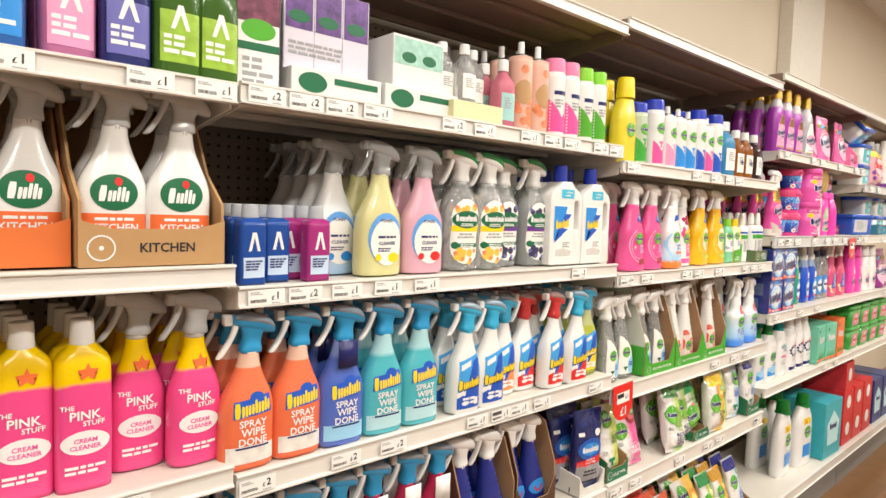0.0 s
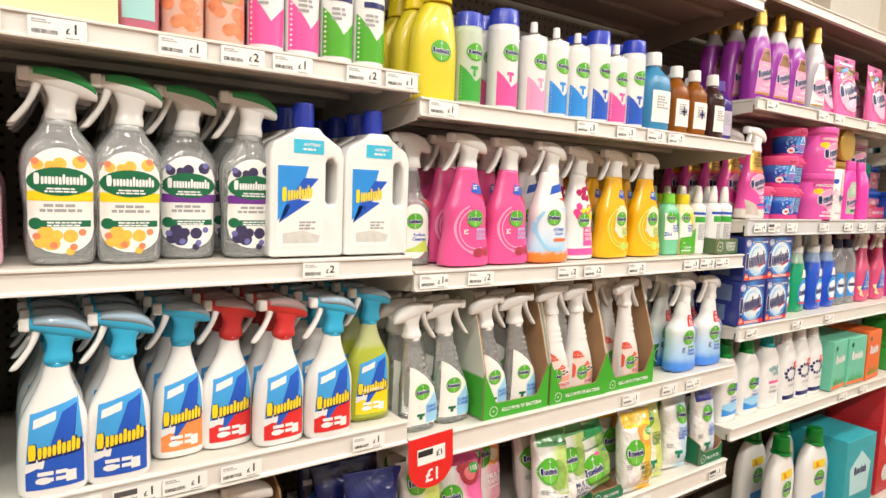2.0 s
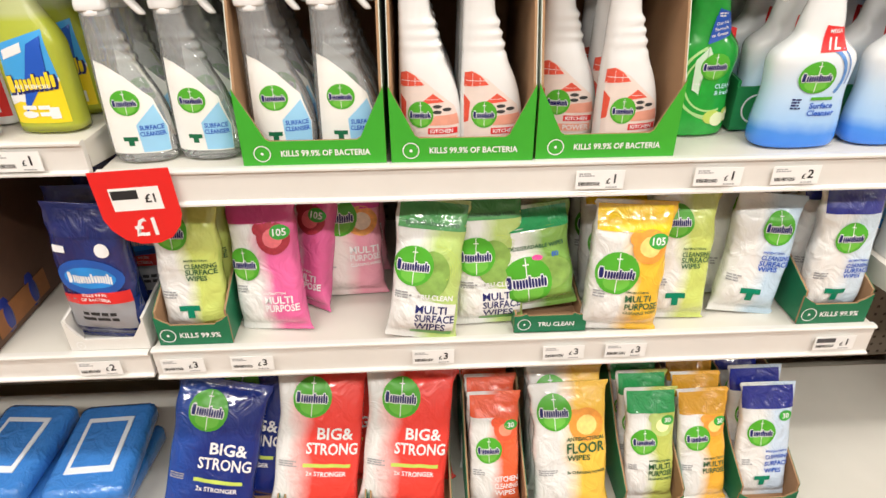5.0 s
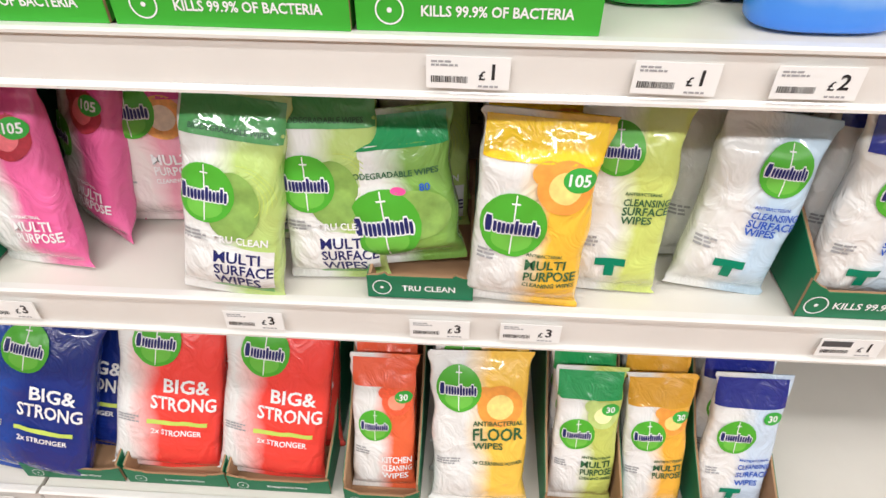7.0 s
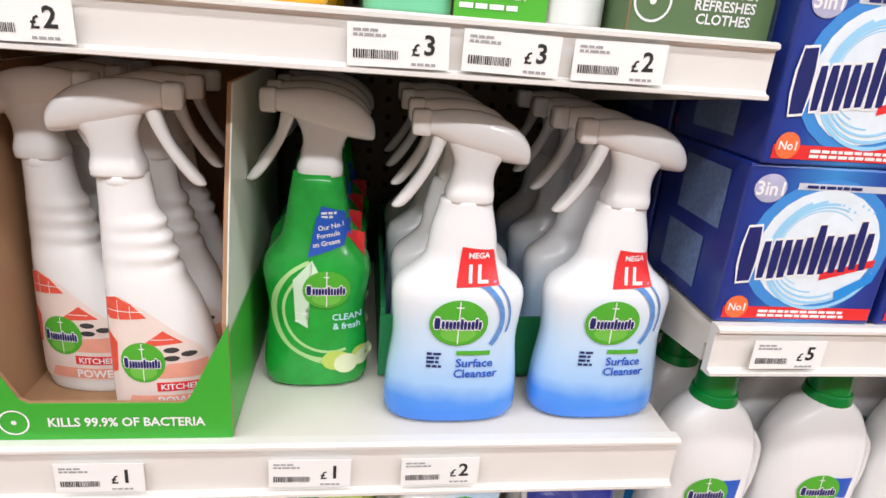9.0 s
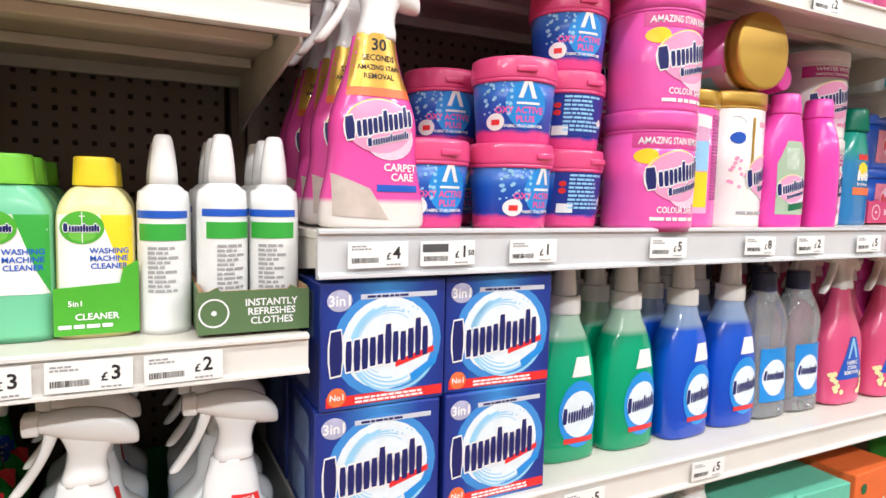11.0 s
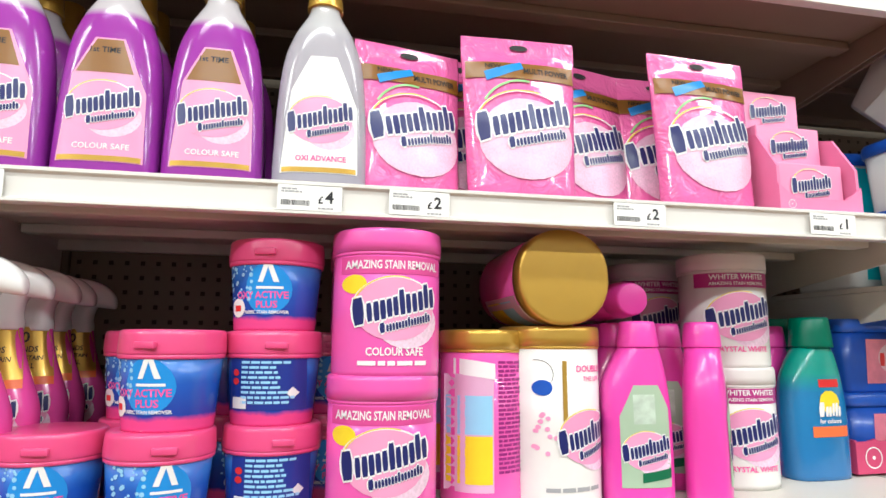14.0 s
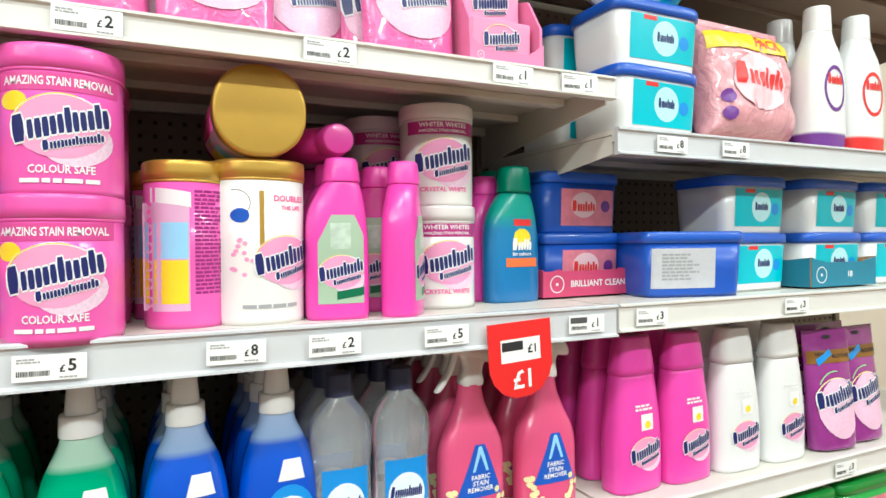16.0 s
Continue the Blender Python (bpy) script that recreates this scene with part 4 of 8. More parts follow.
# ---- trays and packs ----
def tray(label, w, d, hf, hs, hb, outer, notch=0.0, name="display_tray", group="cardboard display trays", word=None, inner=None, step=.6, sides=None):
    """An open display tray with low front, sloping sides and tall back; origin at the front edge's middle."""
    root = thing(name, label, "display tray", group)
    t = .0035
    inner = inner or CARD
    part("bottom", box_bm(w - .002, d, .0025, 0, 0.0003, 0, d / 2), inner, root, smooth=False)
    part("back", box_bm(w - .002, t, hb, 0, .0003, 0, d - t / 2), inner, root, smooth=False)
    side = [(0.002, .0003), (d, .0003), (d, hb), (d * step, hb), (d * step * .45, hs), (0.002, hf + max(notch, (hs - hf) * .45))]
    for sx in (-1, 1):
        for mat_, off, nm in ((inner, w / 2 - t, "side"), (sides or outer, w / 2 - t / 2 + .0006, "side_print")):
            bm = plate_bm(side, t if nm == "side" else .0012)
            for v in bm.verts:
                v.co = (sx * off + v.co.y, v.co.x, v.co.z)
            bmesh.ops.recalc_face_normals(bm, faces=bm.faces)
            part(nm, bm, mat_, root, smooth=False)
    n = notch
    o = [(-w / 2, .0003), (w / 2, .0003), (w / 2, hf + n), (w / 2 - w * .1, hf + n * .45), (w / 2 - w * .17, hf + .004), (w / 2 - w * .2, hf), (-w / 2 + w * .2, hf), (-w / 2 + w * .17, hf + .004), (-w / 2 + w * .1, hf + n * .45), (-w / 2, hf + n)]
    part("front", plate_bm(o, t, t / 2), inner, root, smooth=False)
    part("front_print", plate_bm(o, .0012, -.0008), outer, root, smooth=False)
    fl = Flat(-.0014)
    deco("emblem", fl, [ring(-w * .36, hf * .5, hf * .30, hf * .34), ring(-w * .36, hf * .5, hf * .0, hf * .06)], INKW, root, .0006)
    if word:
        deco("lettering", fl, [text(word, w * .08, hf * .5, hf * .26, w * .62, rot=0)], INKW, root, .0006)
    return root


tr = tray("olive green cardboard tray holding fabric mist sprays", .118, .24, .046, .05, .06, mat("tray_olive", (.10, .17, .07), .5, var=.08), .0, inner=CARD)
deco("lettering", Flat(-.0014), [text("INSTANTLY", .018, .033, .008, .062), text("REFRESHES", .018, .023, .008, .062), text("CLOTHES", .018, .013, .008, .05)], INKW, tr, .0006)
tr.matrix_basis = pose(2.910, Y0 + .030, TOP["C2"])


def pack_shape(w, h, d, seed, wr=.0034):
    """A film packet: flat crimped ends, a full belly and uneven sides."""
    rnd = random.Random(int(seed * 31))
    q = lambda k: k * rnd.uniform(.975, 1.02)
    e = lambda: rnd.uniform(-.004, .004)
    return Shape([(0, w * 1.02, .0025, 3, e()), (.006, w * 1.03, .005, 3, e()), (.012, w * 1.0, .008, 3, 0), (.026, q(w * .96), d * .76, 3, 0), (h * .2, q(w * .94), d * 1.04, 3.2, e() * .5), (h * .36, q(w * .93), d, 3.2, e() * .5), (h * .5, q(w * .94), d * 1.02, 3.2, e() * .5),
                  (h * .66, q(w * .92), d * .98, 3.2, e() * .5), (h * .8, q(w * .95), d * .84, 3.2, e() * .5), (h - .03, w * .96, d * .5, 3, e()), (h - .014, w * 1.0, .009, 3, e()), (h - .006, w * 1.03, .005, 3, e()), (h, w * 1.02, .0025, 3, e())], 4, 44, wr, 30, seed)


def wipes(label, w, h, d, left, right, band=None, lines=(), ink=INKW, oval=(-.2, .60, .24), count=None, seed=1.0, blob=None, extra=None, mid=None, group="wipes packets", axis=0, split=-.14):
    root = thing("wipes_packet", label, "wipes packet", group)
    sh = pack_shape(w, h, d, seed)
    g = grad("film_" + label.replace(" ", "_"), [(-w * .5, left), (w * split, left), (w * (split + .14), mid or tuple((a + b) / 2 for a, b in zip(left, right))), (w * (split + .26), right), (w * .5, right)], .22, axis, wave=.05, scale=14, coat=.8, crease=.40)
    part("film_body", sh.mesh(), g, root)
    if band:
        deco("band", sh, [rect(-w * .46, w * .46, h * .80, h - .006, 10, 5)], band, root, .0005)
    if blob:
        rnd = random.Random(int(seed * 10))
        deco("fruit", sh, [disc(w * .2, h * .7, w * .22, w * .22), disc(w * .05, h * .76, w * .12, w * .10)], blob, root, .0006)
        deco("fruit_core", sh, [disc(w * .2, h * .7, w * .13, w * .13)], mat("fruit_core_" + blob.name, tuple(min(.88, c * 1.6 + .12) for c in FRUIT.get(blob.name, (.5, .4, .3))), .3, var=.25, scale=130), root, .0009)
    if oval:
        ox, oz, orr = oval
        oval_brand(root, sh, w * ox, h * oz, w * orr, w * orr * 1.06, .0012)
    if count:
        deco("count_leaf", sh, [disc(w * .3, h * .74, w * .13, w * .10)], GREEN, root, .0011)
        deco("count", sh, [text(count, w * .3, h * .74, w * .10)], INKW, root, .0016)
    items, zz = [], None
    for body, x, zf, hh, wm in lines:
        items.append(text(body, w * x, h * zf, hh, min(wm, w * (.43 - x)), align="l"))
    if items:
        deco("lettering", sh, items, ink, root, .0014)
    deco("small_print", sh, bars(-w * .3, h * .36, w * .24, 3, .0028, seed=int(seed)), GREYINK, root, .001)
    if extra:
        extra(root, sh)
    return root


FRUIT = {"pomegranate_print": (.42, .04, .06), "orange_fruit": (.85, .35, .06), "apple_fruit": (.5, .62, .2), "red_bubbles": (.85, .12, .05)}
POM = mat("pomegranate_print", (.42, .04, .06), .3, var=.4, scale=140)
ORF = mat("orange_fruit", (.85, .35, .06), .3, var=.25, scale=90)
APF = mat("apple_fruit", (.5, .62, .2), .3, var=.3, scale=60)
RBB = mat("red_bubbles", (.85, .12, .05), .3, var=.4, scale=200)
W = (.80, .80, .78)
GSURF = mat("tree_green_print", (.24, .40, .09), .3, var=.7, scale=45)


def lean(x, y, z, tilt, yaw=0, roll=0):
    return pose(x, y, z, -tilt, roll, yaw)


def cross(root, sh):
    w = .12
    deco("cross", sh, [rect(-.022, .012, .050, .060, 4, 2), rect(-.010, .001, .036, .052, 2, 4)], mat("cross_green", (.0, .22, .12), .3), root, .0012)


# ---- shelf C3 ----
z = TOP["C3"]


def surface_clear(root_label="clear surface cleanser spray with white trigger"):
    root, sh = spray("spray_bottle", root_label, "ribbed", .094, .054, .272, CLEARM, WHITE, 1, "clear surface cleanser sprays", n=2.6)
    deco("label", sh, [poly([(-.040, .014), (.040, .014), (.042, .05), (.030, .092), (.002, .122), (-.022, .140), (-.036, .146)], 4)], mat("label_white", (.84, .84, .8), .3), root, .0006)
    deco("blue_field", sh, [poly([(.004, .016), (.040, .016), (.041, .05), (.030, .084), (.002, .056)], 3)], SKY, root, .0009)
    oval_brand(root, sh, -.006, .088, .020, .018, .0012)
    deco("lettering", sh, [text("SURFACE", .022, .052, .007, .032), text("CLEANSER", .022, .043, .007, .034)], BLUE, root, .0014)
    deco("cross", sh, [rect(-.020, .000, .033, .039, 3, 1), rect(-.014, -.006, .026, .036, 1, 2)], DGREEN, root, .0012)
    return root


def kitchen_power():
    root, sh = spray("spray_bottle", "white kitchen power spray with red tile label", "ribbed", .092, .054, .285, WHITE, WHITE, 1, "kitchen power sprays", n=2.6)
    deco("label", sh, [poly([(-.042, .014), (.040, .014), (.042, .05), (.034, .072), (-.010, .110), (-.028, .121), (-.041, .119)], 4)], mat("kitchen_photo", (.78, .66, .60), .3, var=.12, scale=45), root, .0006)
    red = mat("red_tile_print", (.74, .10, .06), .3, var=.2, scale=200)
    deco("red_tile", sh, [poly([(-.042, .099), (-.008, .102), (-.020, .115), (-.032, .121), (-.041, .118)], 3), poly([(-.016, .075), (.020, .078), (.004, .090)], 3), poly([(-.042, .046), (-.036, .05), (-.034, .078), (-.042, .088)], 2)], red, root, .0009)
    deco("tile_joint", sh, [rect(-.040, -.010, .1075, .1082, 4, 1), rect(-.031, -.0305, .100, .118, 1, 3), rect(-.021, -.0205, .101, .113, 1, 3), rect(-.006, .012, .0815, .0821, 3, 1)], INKW, root, .0012)
    deco("salmon_field", sh, [poly([(-.002, .044), (.041, .044), (.038, .060), (.006, .058)], 3), poly([(-.030, .016), (.038, .016), (.038, .027), (-.026, .027)], 3)], mat("salmon_print", (.80, .36, .26), .3, var=.2, scale=50), root, .0009)
    deco("hob", sh, [disc(.010, .0715, .0065, .0026), disc(.024, .067, .0065, .0026), disc(.010, .0635, .0065, .0026)], mat("hob_black", (.05, .05, .05), .3), root, .0011)
    oval_brand(root, sh, -.014, .060, .0185, .0195, .0013)
    deco("title_band", sh, [rect(-.004, .039, .031, .040, 5, 1)], RED, root, .0011)
    deco("lettering", sh, [text("KITCHEN", .016, .0355, .006, .038), text("POWER", .016, .0215, .0085, .040)], INKW, root, .0015)
    return root


sc = surface_clear()
cl = rows(1.765, Y0 + .062, z, 5, .07, 4) + rows(1.858, Y0 + .068, z, 5, .07, 4)
for i in range(3):
    cl += [pose(1.972, Y0 + .062 + .072 * i, z + .003, 0, 0, 2), pose(2.068, Y0 + .062 + .072 * i, z + .003, 0, 0, -3)]
stock(sc, cl)
kp = kitchen_power()
kl = []
for i in range(3):
    kl += [pose(2.188, Y0 + .06 + .068 * i, z + .003, 0, 0, -3), pose(2.276, Y0 + .056 + .068 * i, z + .003, 0, 0, 3)]
for i in range(3):
    kl += [pose(2.398, Y0 + .105 + .068 * i, z + .003, 0, 0, -8), pose(2.478, Y0 + .06 + .068 * i, z + .003, 0, 0, 4)]
stock(kp, kl)
TRG = mat("tray_green_print", (.05, .38, .03), .4, var=.06, scale=20)
tr = tray("brown cardboard tray with bright green printed front, holding sprays", .205, .32, .036, .20, .300, TRG, .075, word="KILLS 99.9% OF BACTERIA", step=.2, sides=grad("tray_side_print", [(0, (.05, .38, .03)), (.098, (.05, .38, .03)), (.104, (.62, .66, .58)), (.3, (.62, .66, .58))], .5))
stock(tr, [pose(2.019, Y0 + .012, z), pose(2.231, Y0 + .010, z, 0, 0, -1), pose(2.4405, Y0 + .012, z)])


def dettol_green(root, sh):
    arcs(mat("pale_green_swirl", (.45, .72, .3), .3), mat("pale_cyan_print", (.5, .8, .85), .3))(root, sh)
    deco("formula_flag", sh, [poly([(-.008, .141), (.026, .152), (.032, .174), (.000, .180)], 3)], BLUE, root, .0020)
    deco("formula_text", sh, [text("Our No.1", .013, .1705, .0048, .024, rot=10), text("Formula", .011, .1625, .0048, .022, rot=10), text("on Grease", .009, .1545, .0048, .026, rot=10)], INKW, root, .0025)
    deco("white_drop", sh, [poly([(-.022, .118), (-.004, .138), (.002, .126), (-.006, .112), (-.008, .066), (-.020, .074)], 3)], mat("pale_drop_print", (.62, .78, .6), .3), root, .0010)
    deco("apple", sh, [disc(.03, .026, .012, .011), disc(.048, .030, .009, .009)], mat("apple_print", (.75, .8, .5), .3, var=.2), root, .0016)


stock(bulged("green apple multipurpose spray with white trigger", mat("apple_green_bottle", (.02, .36, .04), .22, coat=.4, var=.25, scale=60), WHITE, "waist", .106, dettol_green, None, .282), rows(2.608, Y0 + .125, z, 4, .07, 3))
MEGA = grad("white_blue_fade_bottle", [(0, (.05, .22, .78)), (.022, (.08, .28, .8)), (.04, (.36, .58, .88)), (.09, (.58, .74, .90)), (.135, (.80, .82, .83)), (.25, (.82, .82, .82))], .2, wave=.03, scale=12)


def mega_label(root, sh):
    oval_brand(root, sh, -.002, .106, .027, .023, .0014)
    deco("splash", sh, [ring(.0, .108, .036, .041, -40, 75), ring(.002, .11, .043, .045, -20, 60)], mat("splash_blue", (.12, .28, .62), .3, var=.4, scale=150), root, .0008)
    deco("title_band", sh, [rect(-.002, .030, .073, .0775, 4, 1)], LEAF, root, .001)
    deco("lettering", sh, [text("Surface", .016, .065, .009, .036), text("Cleanser", .018, .054, .009, .042)], BLUE, root, .0012)
    deco("small_print", sh, bars(-.020, .074, .018, 4, .0025, seed=7), NAVY, root, .001)
    deco("size_flag", sh, [poly([(-.007, .140), (.033, .142), (.027, .172), (-.003, .176)], 2)], RED, root, .001)
    deco("size", sh, [text("1L", .013, .152, .016, .026), text("MEGA", .013, .168, .0055, .022)], INKW, root, .0014)


mg = bulged("white and blue surface cleanser spray, one litre", MEGA, WHITE, "hourglass", .134, mega_label, None, .279, "one litre surface cleansers")
stock(mg, rows(2.742, Y0 + .062, z, 4, .08, 2) + rows(2.889, Y0 + .066, z, 4, .08, 2))
tr = tray("dark green cardboard tray behind the surface cleansers", .255, .30, .07, .09, .10, mat("tray_dark_green", (.02, .22, .07), .5), 0, inner=mat("tray_dark_green", (.02, .22, .07), .5))
tr.matrix_basis = pose(2.80, Y0 + .115, z - .0002 + .0006)

# ---- shelf C4: wipes ----
z = TOP["C4"]
DTR = mat("tray_bottle_green", (.012, .16, .07), .5, var=.08)
tr = tray("dark green cardboard wipes tray with white lettering", .122, .30, .040, .10, .16, DTR, .018, word="KILLS 99.9%")
stock(tr, [pose(1.782, Y0 + .014, z), pose(2.884, Y0 + .014, z)])
cs = wipes("lime and white cleansing surface wipes packet", .112, .235, .045, W, (.62, .72, .18), None, [("ANTIBACTERIAL", -.02, .60, .004, .05), ("CLEANSING", -.02, .555, .009, .054), ("SURFACE", -.02, .51, .010, .054), ("WIPES", -.02, .465, .009, .04)], mat("dark_text_green", (.03, .12, .05), .4), (-.14, .80, .24), None, 2.0, None, cross)
stock(cs, [lean(1.782, Y0 + .05, z + .003, 8), lean(1.785, Y0 + .10, z + .003, 8), lean(1.78, Y0 + .15, z + .003, 8), lean(2.608, Y0 + .045, z, 9, -3), lean(2.622, Y0 + .11, z, 10, 2), lean(2.63, Y0 + .17, z, 10)])
pk = wipes("pink pomegranate multi purpose wipes packet", .125, .245, .05, W, (.80, .14, .36), mat("film_pink_band", (.80, .10, .34), **FILM), [("ANTIBACTERIAL", -.02, .31, .004, .05), ("MULTI", -.02, .26, .013, .05), ("PURPOSE", -.02, .20, .013, .06)], INKW, (-.24, .52, .22), "105", 3.0, POM)
stock(pk, [lean(1.912, Y0 + .050, z, 13, -10, -5), lean(1.945, Y0 + .13, z, 14, -34), lean(1.945, Y0 + .19, z, 14, -42), lean(1.93, Y0 + .25, z, 12, -20)])
pw = wipes("pink wild blossom multi purpose wipes packet", .125, .225, .05, (.82, .74, .72), (.82, .35, .45), mat("film_pink_band", (.80, .10, .34), **FILM), [("MULTI", .0, .46, .014, .055), ("PURPOSE", .0, .39, .013, .06), ("CLEANING WIPES", .0, .33, .006, .06)], INKW, (-.12, .74, .26), None, 4.0, mat("blossom_print", (.85, .4, .12), .3, var=.5, scale=110))
stock(pw, [lean(2.038, Y0 + .150, z, 6, 3), lean(2.04, Y0 + .235, z, 6), lean(2.03, Y0 + .30, z, 8)])
tw = pack_shape(.13, .10, .04, 7.0)
r = thing("wipes_packet", "pink multi purpose wipes packet lying across others", "wipes packet", "wipes packets")
part("film_body", tw.mesh(), mat("film_pink_band", (.80, .10, .34), **FILM), r)
deco("lettering", tw, [text("MULTIPURPOSE", 0, .05, .014, .10)], INKW, r, .001)
r.matrix_basis = pose(1.99, Y0 + .155, z + .205, -62, 4, -6)


def bio(root, sh):
    deco("lettering_top", sh, [text("BIODEGRADABLE WIPES", 0, .205, .006, .095)], mat("dark_text_green", (.03, .12, .05), .4), root, .0014)
    deco("twig", sh, [ring(.012, .13, .024 + .004 * i, .0246 + .004 * i, -40 + 12 * i, 30 + 16 * i) for i in range(5)], LIME, root, .0012)
    deco("tree_field", sh, [disc(.006, .122, .030, .040)], GSURF, root, .0007)
    deco("white_foot", sh, [poly([(-.052, .022), (.052, .022), (.052, .072), (-.052, .080)], 5)], mat("film_white_foot", (.8, .8, .78), **FILM), root, .0009)
    deco("pea_band", sh, [rect(-.02, .05, .012, .020, 4, 1)], LEAF, root, .001)
    deco("title", sh, [text("TRU CLEAN", .015, .083, .009, .06)], INKW, root, .0014)


gm = wipes("green and white biodegradable multi surface wipes packet", .120, .245, .05, W, (.50, .66, .20), mat("film_leaf_band", (.10, .36, .12), **FILM), [("MULTI", -.12, .25, .014, .06), ("SURFACE", -.12, .185, .014, .07), ("WIPES", -.12, .12, .014, .06)], NAVY, (-.20, .55, .27), None, 5.0, None, bio)
stock(gm, [lean(2.162, Y0 + .012, z, 15, -2, 7), lean(2.285, Y0 + .048, z, 11, 2, -1), lean(2.20, Y0 + .12, z, 10, 8), lean(2.27, Y0 + .13, z, 10), lean(2.38, Y0 + .16, z, 8), lean(2.26, Y0 + .20, z, 9), lean(2.38, Y0 + .22, z, 8)])
tt = wipes("green topped biodegradable wipes packet bent in its tray", .140, .190, .06, W, (.22, .42, .08), mat("film_mid_green", (.04, .34, .12), **FILM), [], INKW, (-.12, .34, .30), None, 6.0, None, lambda root, sh: (deco("lettering_top", sh, [text("BIODEGRADABLE WIPES", 0, .125, .007, .11)], mat("dark_text_green", (.03, .12, .05), .4), root, .0014), deco("flower", sh, [disc(.004, .105, .009, .005)], PINK, root, .0014), deco("count", sh, [text("80", .034, .108, .009)], BLUE, root, .0014), deco("tree_field", sh, [disc(.02, .075, .04, .03)], GSURF, root, .0007)))
stock(tt, [lean(2.370, Y0 + .055, z + .024, 12, 2, -7)])
tr = tray("low dark green wipes tray with white lettering", .125, .22, .034, .036, .06, DTR, 0, word="TRU CLEAN")
tr.matrix_basis = pose(2.386, Y0 + .016, z)
ye = wipes("orange and white multi purpose wipes packet, yellow top", .132, .236, .055, W, (.94, .56, .05), mat("film_yellow_band", (.94, .62, .02), **FILM), [("ANTIBACTERIAL", -.02, .36, .004, .05), ("MULTI", -.02, .31, .012, .05), ("PURPOSE", -.02, .25, .012, .058), ("CLEANING WIPES", -.02, .20, .006, .058)], mat("dark_text_green", (.03, .12, .05), .4), (-.16, .50, .27), "105", 8.0, ORF)
stock(ye, [lean(2.502, Y0 + .018, z, 8, -2, 3), lean(2.52, Y0 + .12, z, 9, 6), lean(2.515, Y0 + .19, z, 9)])
ws = wipes("white and blue cleansing surface wipes packet", .115, .225, .05, W, (.52, .68, .82), None, [("ANTIBACTERIAL", -.02, .57, .004, .05), ("CLEANSING", -.02, .525, .009, .054), ("SURFACE", -.02, .475, .010, .054), ("WIPES", -.02, .43, .009, .04)], BLUE, (.14, .76, .24), None, 9.0, None, cross)
stock(ws, [lean(2.738, Y0 + .055, z, 8, -4, 5), lean(2.73, Y0 + .12, z, 9, 3), lean(2.735, Y0 + .19, z, 9)])
bw = wipes("white wipes packet with dark blue top in its tray", .108, .245, .045, W, (.62, .74, .84), mat("film_navy_band", (.02, .03, .26), **FILM), [("ANTIBACTERIAL", .02, .46, .004, .045), ("CLEANSING", .02, .42, .008, .05), ("SURFACE", .02, .38, .009, .05), ("WIPES", .02, .34, .008, .04)], BLUE, (-.02, .63, .24), None, 10.0, None, cross)
stock(bw, [lean(2.886, Y0 + .045, z + .003, 5), lean(2.882, Y0 + .10, z + .003, 5), lean(2.888, Y0 + .155, z + .003, 5), lean(2.884, Y0 + .21, z + .003, 5), lean(2.895, Y0 + .20, BASE + .003, 16), lean(2.893, Y0 + .26, BASE + .003, 16)])
# toilet wipes at the end of shelf B4
zb = TOP["B4"]
DOM = mat("film_navy", (.012, .02, .12), **FILM)


def dom(root, sh):
    deco("emblem", sh, [disc(0, .135, .042, .020)], MIDBLUE, root, .001, "blue oval emblem")
    deco("wordmark", sh, wordmark(0, .135, .072, .020, 8, slant=0), INKW, root, .0014)
    deco("red_field", sh, [poly([(-.056, .082), (.056, .088), (.056, .112), (-.056, .100)], 6)], RED, root, .001)
    deco("grey_foot", sh, [poly([(-.056, .035), (.056, .035), (.056, .088), (-.056, .082)], 5)], mat("silver_foot_print", (.30, .30, .32), .3, var=.1), root, .0009)
    deco("foot_print", sh, bars(.0, .066, .08, 2, .006, seed=4, align="c"), INK, root, .0012)
    deco("glow", sh, [disc(.0, .135, .054, .034)], mat("glow_royal", (.02, .10, .42), .3), root, .0006)
    deco("badge", sh, [disc(.030, .185, .012)], INKW, root, .001)
    deco("offer", sh, [rect(-.052, -.030, .178, .190, 2, 1)], INKW, root, .001)
    deco("lettering", sh, [text("KILLS 99.9%", 0, .102, .006, .07), text("OF BACTERIA", 0, .093, .006, .07)], INKW, root, .0014)


dw = wipes("navy blue toilet wipes packet in a white tray", .130, .256, .045, (.012, .02, .12), (.015, .03, .16), DOM, [], INKW, None, None, 11.0, None, dom)
stock(dw, [lean(1.635, Y0 + .045, zb + .003, 1, -6, 2), lean(1.622, Y0 + .10, zb + .003, 4, -10, -5), lean(1.652, Y0 + .15, zb + .003, 5, 8, 4), lean(1.618, Y0 + .20, zb + .003, 5, -6, -4), lean(1.64, Y0 + .25, zb + .003, 5)])
tr = tray("white cardboard tray holding navy wipes packets", .132, .34, .022, .075, .09, mat("white_card", (.72, .70, .66), .6), .04, inner=mat("white_card", (.72, .70, .66), .6))
tr.matrix_basis = pose(1.638, Y0 + .014, zb)

# ---- base of bay C ----
z = BASE


